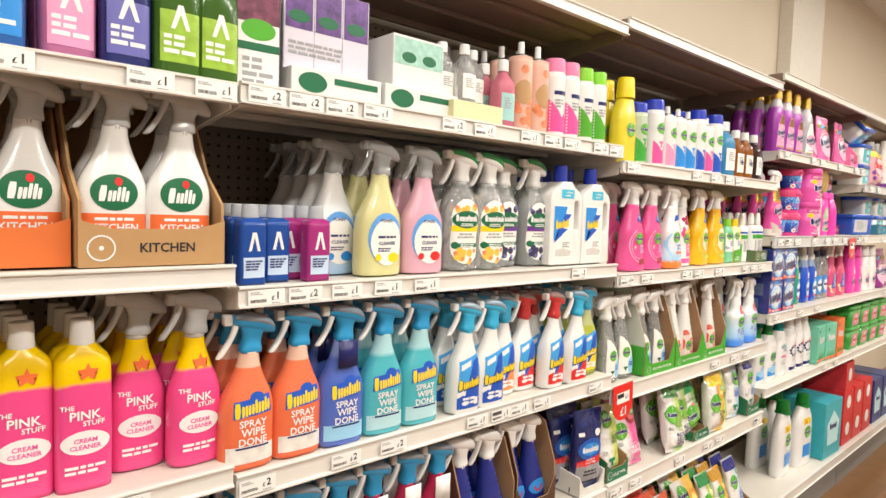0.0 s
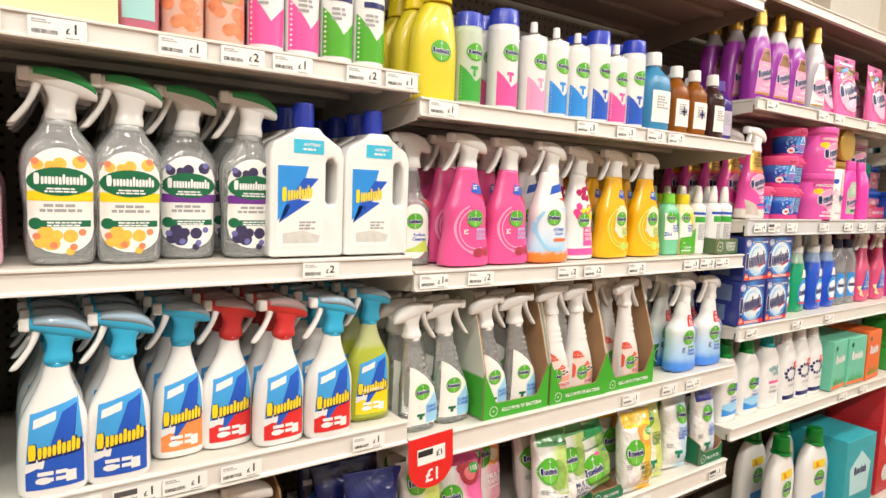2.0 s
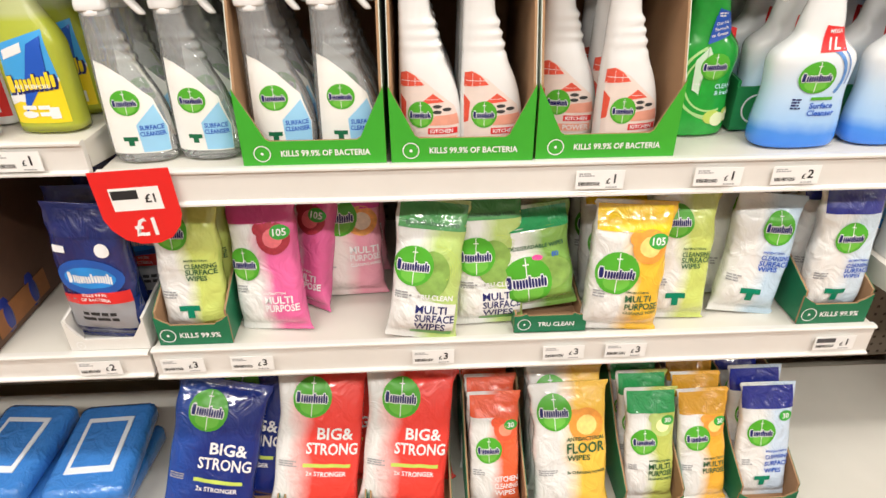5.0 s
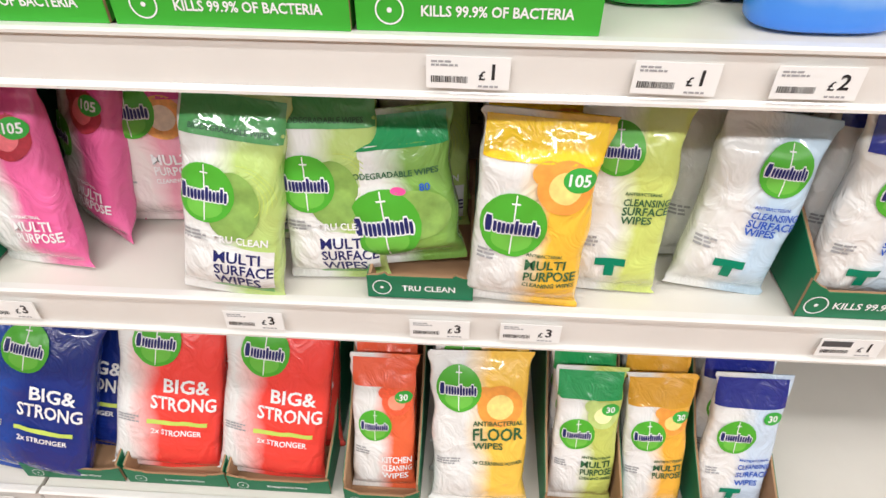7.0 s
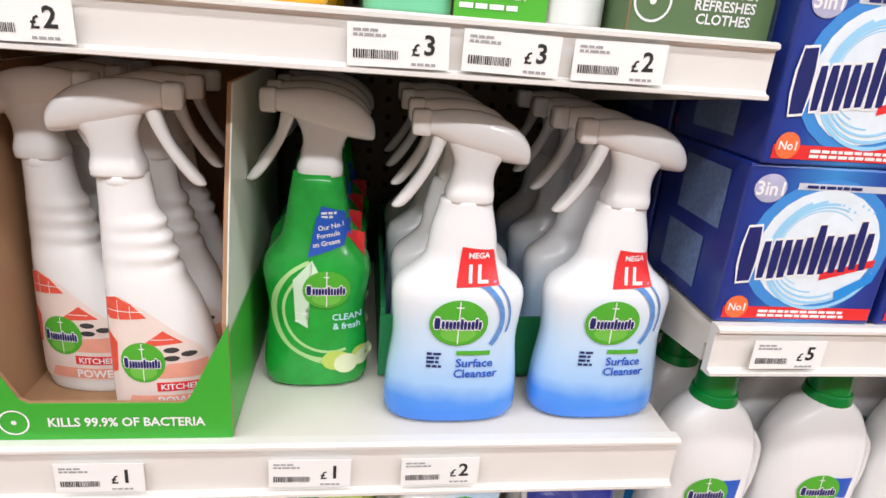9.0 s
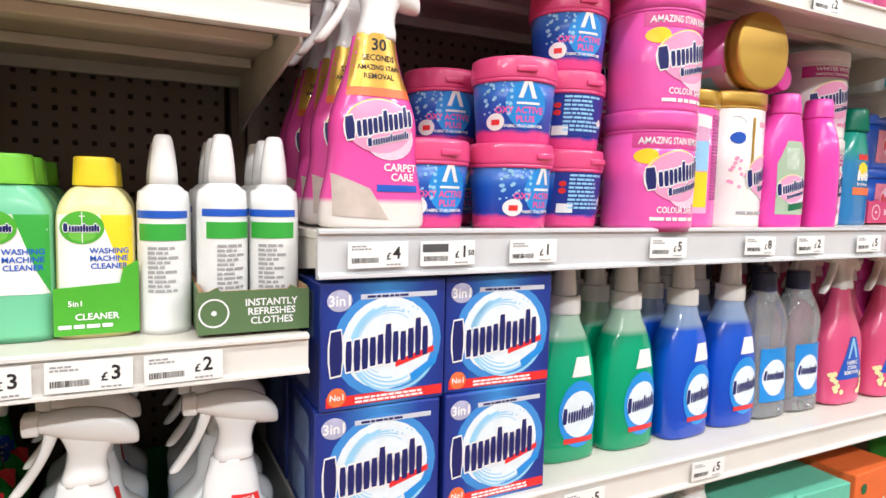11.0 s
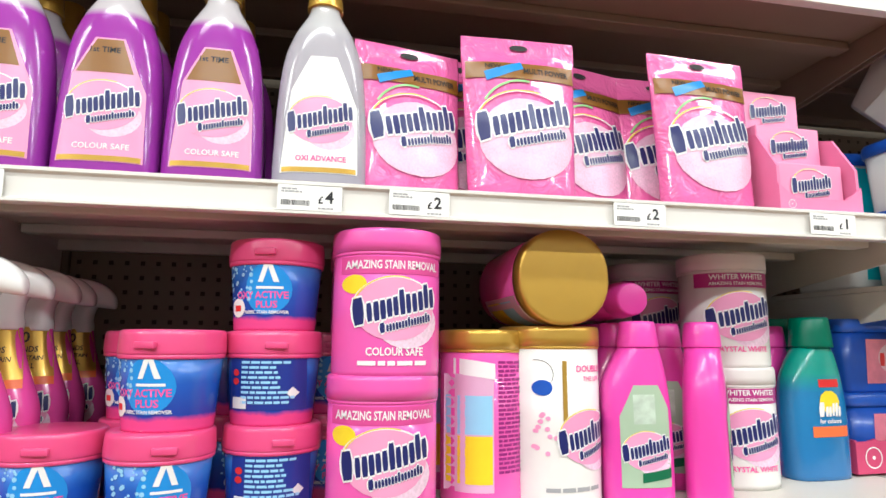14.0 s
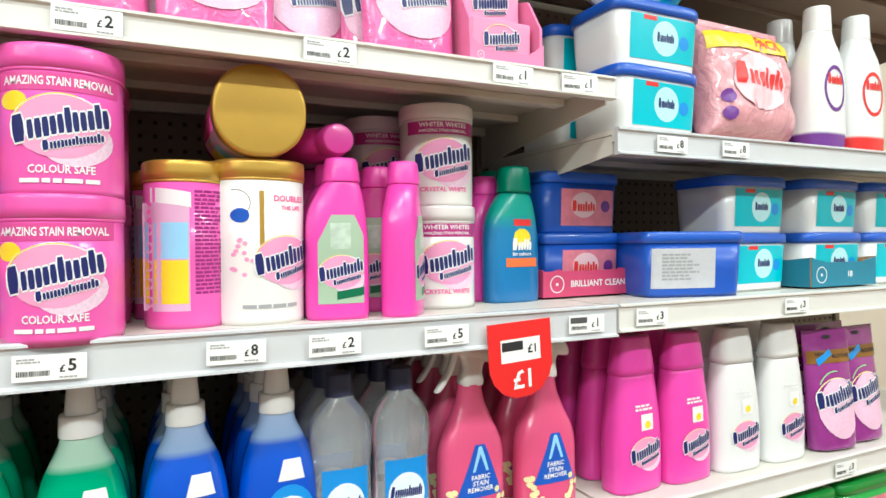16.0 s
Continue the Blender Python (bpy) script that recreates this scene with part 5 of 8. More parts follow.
def strong(colour, band, label, seed):
    return wipes(label, .192, .315, .055, W if colour is not BLUE else (.015, .07, .36), {RED: (.86, .06, .045), BLUE: (.008, .025, .20)}[colour], None,
                 [("BIG&", -.02, .56, .026, .085), ("STRONG", -.13, .455, .026, .115), ("2x STRONGER", -.12, .28, .010, .085)], INKW, (-.10, .80, .21), None, seed, None,
                 lambda root, sh: (deco("stripe", sh, [rect(-.03, .07, .102, .110, 6, 1)], LIME, root, .0012),), split=-.33)


st = strong(RED, None, "red and white big strong kitchen wipes packet", 12.0)
stock(st, [lean(1.918, Y0 + .06, z + .003, 26, 2, 8), lean(2.108, Y0 + .055, z + .003, 24, -2, 6), lean(1.955, Y0 + .13, z + .003, 25), lean(2.13, Y0 + .12, z + .003, 24)])
sb = strong(BLUE, None, "dark blue big strong wipes packet", 13.0)
stock(sb, [lean(1.690, Y0 + .035, z + .003, 26, -4, 10), lean(1.745, Y0 + .10, z + .003, 27, -6, 8), lean(1.755, Y0 + .16, z + .003, 27, -6, 8)])
tr = tray("dark green cardboard wipes tray on the base shelf", .178, .36, .030, .075, .20, DTR, .012, word="Biodegradable Wipes")
stock(tr, [pose(1.948, Y0 + .03, z), pose(2.130, Y0 + .028, z), pose(1.762, Y0 + .03, z)])
tr = tray("narrow dark green cardboard wipes tray on base shelf", .128, .34, .032, .12, .22, DTR, .02, word="BIODEGRADABLE WIPES")
stock(tr, [pose(2.312, Y0 + .012, z), pose(2.646, Y0 + .012, z), pose(2.895, Y0 + .012, z)])
rs = wipes("red bubble kitchen cleaning wipes packet in its tray", .112, .262, .04, W, (.82, .14, .05), mat("film_red_band", (.80, .12, .05), **FILM), [("KITCHEN", -.02, .28, .012, .055), ("CLEANING", -.02, .22, .012, .058), ("WIPES", -.02, .16, .012, .045)], INKW, (-.12, .53, .25), "30", 14.0, RBB)
stock(rs, [lean(2.312, Y0 + .045, z + .003, 22), lean(2.31, Y0 + .10, z + .003, 22), lean(2.30, Y0 + .15, z + .003, 22)])
fw = wipes("orange and white antibacterial floor wipes packet", .165, .29, .05, W, (.94, .58, .08), None, [("ANTIBACTERIAL", -.06, .60, .009, .085), ("FLOOR", -.06, .53, .024, .09), ("WIPES", -.06, .455, .013, .05), ("3x CLEANING POWER", -.06, .34, .007, .09)], mat("dark_text_green", (.03, .12, .05), .4), (-.20, .80, .22), None, 15.0, ORF)
stock(fw, [lean(2.476, Y0 + .03, z, 22, 0, -2), lean(2.474, Y0 + .085, z, 23, 1), lean(2.472, Y0 + .14, z, 23), lean(2.478, Y0 + .19, z, 23)])
ga = wipes("green apple multi purpose wipes packet in its tray", .112, .262, .04, W, (.55, .62, .14), mat("film_green_band", (.03, .34, .10), **FILM), [("ANTIBACTERIAL", -.04, .39, .005, .05), ("MULTI", -.04, .34, .013, .05), ("PURPOSE", -.04, .28, .013, .06), ("CLEANING WIPES", -.04, .23, .006, .058)], mat("dark_text_green", (.03, .12, .05), .4), (-.14, .56, .25), "30", 16.0, APF)
stock(ga, [lean(2.646, Y0 + .045, z + .003, 20), lean(2.644, Y0 + .10, z + .003, 20), lean(2.64, Y0 + .15, z + .003, 20)])
yo = wipes("yellow orange multi purpose wipes packet", .108, .262, .04, W, (.85, .45, .05), mat("film_amber_band", (.70, .36, .03), **FILM), [("ANTIBACTERIAL", -.02, .42, .005, .05), ("MULTI", -.02, .37, .012, .05), ("PURPOSE", -.02, .31, .012, .055)], mat("dark_text_green", (.03, .12, .05), .4), (-.14, .60, .25), "30", 17.0, ORF)
stock(yo, [lean(2.764, Y0 + .04, z, 20, 0, -2), lean(2.762, Y0 + .09, z, 21), lean(2.766, Y0 + .14, z, 21)])
b2 = wipes("white and blue cleansing wipes packet, navy top", .118, .268, .04, W, (.58, .70, .84), mat("film_navy_band", (.02, .03, .26), **FILM), [("ANTIBACTERIAL", -.02, .44, .005, .05), ("CLEANSING", -.02, .39, .010, .058), ("SURFACE", -.02, .33, .011, .058), ("WIPES", -.02, .27, .010, .045)], BLUE, (-.12, .60, .25), "30", 18.0, None, cross)
stock(b2, [lean(2.895, Y0 + .045, z + .003, 18), lean(2.893, Y0 + .10, z + .003, 18)])
# flat blue packs on bay B's base
fp = thing("wipes_packet", "blue wet floor wipes packet with white flap lying flat", "wipes packet", "flat blue wipes packets")
bm = box_bm(.17, .25, .055, .018, 0)
part("film_body", bm, mat("film_bright_blue", (.05, .22, .62), **FILM), fp)
part("flap", box_bm(.10, .15, .004, .0015, .0545), mat("white_flap", (.75, .8, .84), .3), fp, "white plastic flap")
part("flap_window", box_bm(.08, .12, .002, .0005, .0585), mat("film_bright_blue", (.05, .22, .62), **FILM), fp)
fl = [pose(1.26, Y0 + .16, z + .001, 0, 0, 4), pose(1.44, Y0 + .16, z + .001, 0, 0, -5), pose(.89, Y0 + .17, z + .001, 0, 0, 3)]
fl += [pose(1.25, Y0 + .17, z + .062, 2, 0, -4), pose(1.45, Y0 + .16, z + .062, 3, 0, 3), pose(1.07, Y0 + .16, z + .001), pose(1.07, Y0 + .16, z + .062)]
stock(fp, fl)

# ---- shelf B4: dark under the sprays ----
z = TOP["B4"]
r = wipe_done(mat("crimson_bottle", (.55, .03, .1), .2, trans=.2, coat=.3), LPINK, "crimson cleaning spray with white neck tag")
part("neck_tag", plate_bm([(-.02, .15), (.026, .15), (.026, .222), (-.02, .222)], .001, -.034), INKW, r, "white neck tag")
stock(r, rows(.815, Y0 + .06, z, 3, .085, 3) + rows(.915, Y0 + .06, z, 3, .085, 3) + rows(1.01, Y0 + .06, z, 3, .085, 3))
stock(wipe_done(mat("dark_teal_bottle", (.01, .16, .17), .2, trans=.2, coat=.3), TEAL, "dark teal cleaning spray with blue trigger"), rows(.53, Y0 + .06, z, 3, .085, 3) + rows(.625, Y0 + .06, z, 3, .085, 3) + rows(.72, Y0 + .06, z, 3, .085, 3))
r, sh = spray("spray_bottle", "dark blue toilet spray with white trigger", "ribbed", .092, .056, .275, mat("deep_blue_bottle", (.015, .03, .22), .2, coat=.4), WHITE, -1, "dark blue toilet sprays")
deco("emblem", sh, [disc(0, .075, .036, .022)], MIDBLUE, r, .001)
deco("emblem_mark", sh, [ring(0, .078, .012, .018, 180, 360)], RED, r, .0014)
stock(r, rows(1.118, Y0 + .06, z + .003, 4, .075, 3) + rows(1.214, Y0 + .055, z + .003, 4, .075, 3))
BRC = mat("dark_brown_case", (.10, .05, .03), .5, var=.2, scale=30)
tr = tray("dark brown printed cardboard case holding toilet sprays", .208, .38, .05, .25, .28, BRC, .03, step=.25)
tr.matrix_basis = pose(1.166, Y0 + .014, z)
tr = tray("dark brown printed cardboard case with orange edge", .17, .38, .06, .26, .285, BRC, .05, step=.25)
part("side_panel", box_bm(.001, .16, .045, 0, .012, .0863, .10), mat("burnt_orange_print", (.26, .10, .03), .5, var=.3, scale=40), tr, "burnt orange printed panel", smooth=False)
tr.matrix_basis = pose(1.363, Y0 + .014, z)
stock(copy_thing(r, pose(1.318, Y0 + .07, z + .003)), [pose(1.318, Y0 + .07, z + .003), pose(1.405, Y0 + .07, z + .003), pose(1.318, Y0 + .15, z + .003), pose(1.405, Y0 + .15, z + .003)])

# ---- bay D ----
z = TOP["D2"]
VB = mat("deep_pink_bottle", (.76, .07, .36), .2, coat=.4)


def carpet():
    root, sh = spray("spray_bottle", "pink carpet stain spray with gold collar, white trigger", "bulge", .128, .064, .288, grad("pink_white_foot", [(0, (.78, .72, .68)), (.028, (.78, .72, .68)), (.034, (.78, .08, .38)), (.26, (.78, .08, .38))], .2), WHITE, -1, "carpet stain sprays", s=1.1)
    swoosh_brand(root, sh, .0, .116, .084)
    deco("gold_label", sh, [poly([(-.036, .160), (.038, .160), (.024, .222), (-.023, .222)], 3)], GOLD, root, .0006)
    deco("orange_band", sh, [poly([(-.038, .150), (.040, .150), (.038, .160), (-.036, .160)], 3)], ORANGE, root, .0008)
    deco("number", sh, [text("30", 0, .209, .014, .03), text("SECONDS", 0, .194, .0075, .038), text("AMAZING STAIN", 0, .183, .006, .050), text("REMOVAL", 0, .173, .0065, .036)], INK, root, .001)
    deco("lettering", sh, [text("CARPET", .026, .070, .009, .044), text("CARE", .028, .059, .009, .03)], INKW, root, .001)
    deco("spot_band", sh, [rect(-.004, .048, .042, .050, 4, 1)], BLUE, root, .0008)
    deco("sofa_photo", sh, [poly([(-.054, .014), (.01, .010), (-.012, .045), (-.054, .062)], 2)], mat("sofa_print", (.55, .47, .42), .35, var=.3, scale=50), root, .0008)
    return root


stock(carpet(), rows(3.048, Y0 + .045, z, 5, .075, 2))


def tub(label, w, h, bodym, lidm, lid_h=.028, group="stain remover tubs", front=None, yaw=0):
    root = thing("tub", label, "tub", group)
    sh = Shape([(0, w * .80, w * .80, 2), (.003, w * .84, w * .84, 2), (h - lid_h, w * .95, w * .95, 2)], 3, 32)
    part("body", sh.mesh(), bodym, root)
    l = part("lid", Shape([(h - lid_h, w * .99, w * .99, 2), (h - lid_h + .004, w, w, 2), (h - .006, w * .985, w * .985, 2), (h - .001, w * .96, w * .96, 2), (h, w * .90, w * .90, 2)], 2, 32).mesh(), lidm, root, "pink lid" if lidm is not GOLD else "gold lid")
    part("lid_tab", box_bm(.026, .006, .008, .0015, h - lid_h + .006, w * .10, -w * .497), lidm, l)
    part("rim", Shape([(h - lid_h - .005, w * .965, w * .965, 2), (h - lid_h - .004, w * .985, w * .985, 2), (h - lid_h, w * .985, w * .985, 2)], 1, 32).mesh(), lidm, root)
    if front:
        front(root, sh)
    return root


AB = grad("blue_oxy_tub", [(0, (.74, .06, .26)), (.012, (.74, .06, .26)), (.017, (.02, .05, .36)), (.05, (.02, .10, .50)), (.10, (.10, .32, .72))], .25, wave=.01, scale=60)
ALID = mat("raspberry_lid", (.72, .07, .22), .28, coat=.4)


def oxy(root, sh):
    deco("globe", sh, [disc(.012, .048, .026, .030)], MIDBLUE, root, .0005)
    deco("emblem", sh, [poly([(.002, .056), (.008, .056), (.014, .074), (.020, .056), (.026, .056), (.017, .082), (.011, .082)], 1)], INKW, root, .001, "white peak emblem")
    deco("lettering", sh, [text("OXY ACTIVE", .004, .041, .0085, .062), text("PLUS", .012, .030, .0085, .036)], PINK, root, .001)
    deco("brand_line", sh, [rect(.0, .030, .048, .051, 3, 1)], INKW, root, .001)
    deco("sub_line", sh, [text("FABRIC STAIN REMOVER", .010, .021, .004, .05)], INKW, root, .001)
    deco("badge", sh, [disc(-.026, .026, .011, .011)], INKW, root, .001)
    deco("badge_tub", sh, [rect(-.031, -.021, .022, .029, 2, 1)], RED, root, .0014)
    rnd = random.Random(5)
    deco("bubble_print", sh, [disc(rnd.uniform(-.04, -.005), rnd.uniform(.035, .075), rnd.uniform(.001, .0028), None, 8) for _ in range(34)], SKY, root, .0008)


def oxy_back(root, sh):
    deco("panel", sh, [rect(-.044, .044, .018, .076, 12, 4)], mat("navy_panel", (.02, .04, .28), .3), root, .0005)
    deco("small_print", sh, bars(.004, .072, .066, 9, .003, gap=1.9, seed=5), SKY, root, .001)
    deco("barcode_box", sh, [rect(-.040, -.022, .019, .032, 3, 1)], INKW, root, .001)
    deco("hazard_mark", sh, [poly([(.030, .030), (.037, .037), (.030, .044), (.023, .037)], 1)], INKW, root, .001)
    deco("badge", sh, [disc(-.036, .05, .004), disc(-.036, .06, .004)], RED, root, .001)


a1 = tub("blue oxy stain remover tub with raspberry pink lid", .117, .1085, AB, ALID, .027, "oxy stain remover tubs", oxy)
hh = .109
spots = [pose(3.131, Y0 + .075, z, 0, 0, -4), pose(3.250, Y0 + .058, z, 0, 0, 4), pose(3.255, Y0 + .062, z + hh, 0, 0, -28), 
         pose(3.365, Y0 + .092, z + 2 * hh, 0, 0, -22), pose(3.205, Y0 + .18, z, 0, 0, 10), pose(3.205, Y0 + .18, z + hh, 0, 0, -20), pose(3.32, Y0 + .21, z, 0, 0, 30), pose(3.32, Y0 + .21, z + hh, 0, 0, 70), pose(3.43, Y0 + .21, z), pose(3.43, Y0 + .21, z + hh)]
stock(a1, spots)
a2 = tub("blue oxy tub turned to its printed back panel", .117, .1085, AB, ALID, .027, "oxy stain remover tubs", oxy_back)
stock(a2, [pose(3.368, Y0 + .095, z, 0, 0, 4), pose(3.366, Y0 + .095, z + hh, 0, 0, -6)])

VT = mat("vivid_pink_tub", (.80, .11, .44), .25, coat=.4)
VLID = mat("vivid_pink_lid", (.80, .10, .42), .28, coat=.4)


def straight(label, w, h, bodym, lidm, lid_h, front, group):
    root = thing("tub", label, "tub", group)
    sh = Shape([(0, w * .93, w * .93, 2.2), (.004, w * .97, w * .97, 2.2), (h - lid_h, w * .97, w * .97, 2.2)], 2, 36)
    part("body", sh.mesh(), bodym, root)
    part("lid", Shape([(h - lid_h, w, w, 2.2), (h - .006, w, w, 2.2), (h - .001, w * .97, w * .97, 2.2), (h, w * .9, w * .9, 2.2)], 2, 36).mesh(), lidm, root)
    part("seal_ring", Shape([(h - lid_h - .004, w * .975, w * .975, 2.2), (h - lid_h - .003, w * .99, w * .99, 2.2), (h - lid_h, w * .99, w * .99, 2.2)], 1, 36).mesh(), lidm, root)
    front(root, sh)
    return root


def colour_safe(root, sh):
    deco("band", sh, [rect(-.058, .058, .114, .134, 12, 2)], mat("rose_band", (.66, .07, .30), .3), root, .0005)
    deco("lettering", sh, [text("AMAZING STAIN REMOVAL", 0, .1245, .010, .108), text("COLOUR SAFE", .002, .026, .0095, .066)], INKW, root, .001)
    deco("badge", sh, [disc(-.044, .102, .013, .011)], YELLOW, root, .0008)
    swoosh_brand(root, sh, .002, .074, .100)
    deco("small_print", sh, bars(0, .013, .08, 1, .005, seed=2, align="c"), INKW, root, .001)


vt = straight("vivid pink stain remover powder tub, pink lid", .134, .168, VT, VLID, .028, colour_safe, "pink powder tubs")
stock(vt, [pose(3.497, Y0 + .056, z, 0, 0, -4), pose(3.499, Y0 + .056, z + .1685, 0, 0, 2), pose(3.50, Y0 + .20, z), pose(3.50, Y0 + .20, z + .1685), pose(3.50, Y0 + .35, z)])


def back_print(root, sh):
    deco("panel", sh, [rect(-.058, -.012, .02, .165, 6, 6)], mat("lilac_panel", (.72, .42, .62), .3), root, .0005)
    deco("yellow_panel", sh, [rect(-.056, -.014, .03, .088, 6, 4)], YELLOW, root, .0009)
    deco("blue_panel", sh, [rect(-.056, -.014, .09, .138, 6, 4)], SKY, root, .0009)
    deco("tag", sh, [poly([(-.052, .165), (-.010, .158), (-.010, .178), (-.052, .185)], 2)], INKW, root, .001)
    deco("small_print", sh, bars(.022, .18, .055, 26, .0032, seed=5), mat("maroon_ink", (.3, .02, .2), .4), root, .0007)


gp = straight("pink powder tub with gold lid turned round", .112, .222, VT, GOLD, .026, back_print, "gold-lidded tubs")
stock(gp, [pose(3.638, Y0 + .12, z, 0, 0, 14), pose(3.62, Y0 + .25, z), pose(3.75, Y0 + .26, z)])


def crystal(root, sh):
    swoosh_brand(root, sh, .022, .085, .094, rot=16)
    deco("lettering", sh, [text("DOUBLES", .028, .172, .0085, .05), text("THE LIFE", .030, .159, .006, .04)], PINK, root, .001)
    deco("comb", sh, [rect(-.016, -.010, .105, .182, 1, 3)], GOLD, root, .001)
    deco("tag_string", sh, [ring(-.046, .165, .018, .0187, -80, 100)], INK, root, .0008)
    deco("badge", sh, [disc(-.040, .148, .011, .010)], BLUE, root, .001)
    rnd = random.Random(8)
    deco("blossom", sh, [disc(rnd.uniform(-.05, -.012), rnd.uniform(.06, .115), .003, None, 8) for _ in range(14)], LPINK, root, .0008)
    deco("small_print", sh, bars(0, .022, .09, 1, .005, seed=5, align="c"), GREYINK, root, .001)


wg = straight("white stain remover tub with gold lid", .135, .227, mat("pearl_white_tub", (.79, .77, .74), .25, coat=.3), GOLD, .026, crystal, "gold-lidded tubs")
stock(wg, [pose(3.735, Y0 + .120, z, 0, 0, 8)])
ly = straight("pink tub with gold lid lying on its side", .126, .20, VT, GOLD, .026, back_print, "gold-lidded tubs")
ly.matrix_basis = pose(3.730, Y0 + .242, z + .227 + .0635, 90, 0, 0)


def pouring(label, bodym, w=.094, h=.235, front=None, capm=None, group="pink stain remover bottles"):
    root = thing("bottle", label, "bottle", group)
    sh = Shape([(0, w * .92, .055, 3), (.004, w, .06, 3), (.10, w, .06, 3), (.15, w * .93, .056, 2.8), (.185, w * .72, .05, 2.4, w * .05), (.2, w * .56, .048, 2, w * .08)], 4, 26)
    part("body", sh.mesh(), bodym, root)
    part("cap", Shape([(.2, w * .60, w * .56, 2, w * .08), (.204, w * .60, w * .56, 2, w * .08), (h - .004, w * .53, w * .5, 2, w * .08), (h, w * .46, w * .44, 2, w * .08)], 2, 24).mesh(), capm or bodym, root)
    if front:
        front(root, sh)
    return root


def leaf_front(root, sh):
    deco("label", sh, [poly([(-.032, .02), (.036, .02), (.036, .12), (.022, .15), (-.012, .15), (-.032, .11)], 3)], mat("sage_label", (.38, .50, .36), .35), root, .0006)
    swoosh_brand(root, sh, .002, .066, .068)
    deco("flag", sh, [poly([(-.005, .026), (.036, .032), (.036, .044), (-.005, .038)], 1)], DGREEN, root, .0012)
    deco("leaf_photo", sh, [rect(-.014, .016, .100, .138, 3, 3)], mat("leaf_photo", (.5, .6, .5), .35, var=.4, scale=80), root, .0009)


pb = pouring("pink oxi stain remover bottle with green label", MAGENTA, front=leaf_front)
stock(pb, [pose(3.845, Y0 + .086, z, 0, 0, -6), pose(3.950, Y0 + .082, z, 0, 0, 55), pose(3.85, Y0 + .16, z, 0, 0, 4), pose(3.93, Y0 + .165, z, 0, 0, -20), pose(3.84, Y0 + .235, z), pose(3.92, Y0 + .235, z), pose(4.175, Y0 + .23, z, 0, 0, 20), pose(3.832, Y0 + .325, z + .235 + .032, 90, 0, 3)])


def whiter(root, sh):
    deco("band", sh, [rect(-.056, .056, .118, .140, 12, 2)], mat("wine_band", (.45, .03, .22), .3), root, .0005)
    deco("lettering", sh, [text("WHITER WHITES", 0, .134, .008, .09), text("AMAZING STAIN REMOVAL", 0, .124, .005, .09)], INKW, root, .001)
    swoosh_brand(root, sh, .002, .074, .102)
    deco("foot_line", sh, [text("CRYSTAL WHITE", 0, .026, .008, .08)], PINK, root, .001)


wt = straight("white whitening powder tub with white lid", .130, .171, mat("pearl_white_tub", (.79, .77, .74), .25, coat=.3), mat("ivory_lid", (.72, .68, .66), .3), .026, whiter, "white powder tubs")
stock(wt, [pose(4.052, Y0 + .170, z, 0, 0, -8), pose(4.050, Y0 + .170, z + .1715, 0, 0, -12), pose(3.99, Y0 + .31, z), pose(3.99, Y0 + .31, z + .1715)])


def ace(root, sh):
    deco("burst", sh, [disc(.006, .115, .020, .018, 10)], YELLOW, root, .0008)
    deco("wordmark", sh, wordmark(.006, .104, .044, .022, 3, slant=.1), INKW, root, .0012)
    deco("red_tag", sh, [rect(-.012, .028, .138, .150, 3, 1)], RED, root, .001)
    deco("orange_field", sh, [rect(-.03, .04, .062, .078, 5, 2)], ORANGE, root, .001)
    deco("lettering", sh, [text("for colours", .005, .086, .007, .06)], INKW, root, .001)


stock(pouring("blue and teal colour bleach bottle, green cap", grad("teal_blue_bottle", [(0, (.02, .16, .42)), (.13, (.02, .20, .45)), (.16, (.02, .40, .34)), (.2, (.03, .45, .36))], .22, coat=.4), .112, .248, ace, mat("deep_green_cap", (.0, .20, .12), .3), "colour bleach bottles"), [pose(4.205, Y0 + .175, z, 0, 0, 4), pose(4.13, Y0 + .28, z), pose(4.205, Y0 + .25, z)])

# ---- shelf D3 ----
z = TOP["D3"]


def carton(label, w, d, h, body, group, front=None, name="carton"):
    root = thing(name, label, "box", group)
    part("box", box_bm(w, d, h, .0025, 0), body, root, smooth=False)
    if front:
        front(root, Flat(-d / 2), w, h)
    return root


CALB = grad("dark_blue_carton", [(-.09, (.012, .02, .18)), (-.05, (.015, .05, .32)), (.0, (.05, .25, .62)), (.05, (.015, .05, .32)), (.09, (.012, .02, .18))], .3, axis=0, coat=.3)


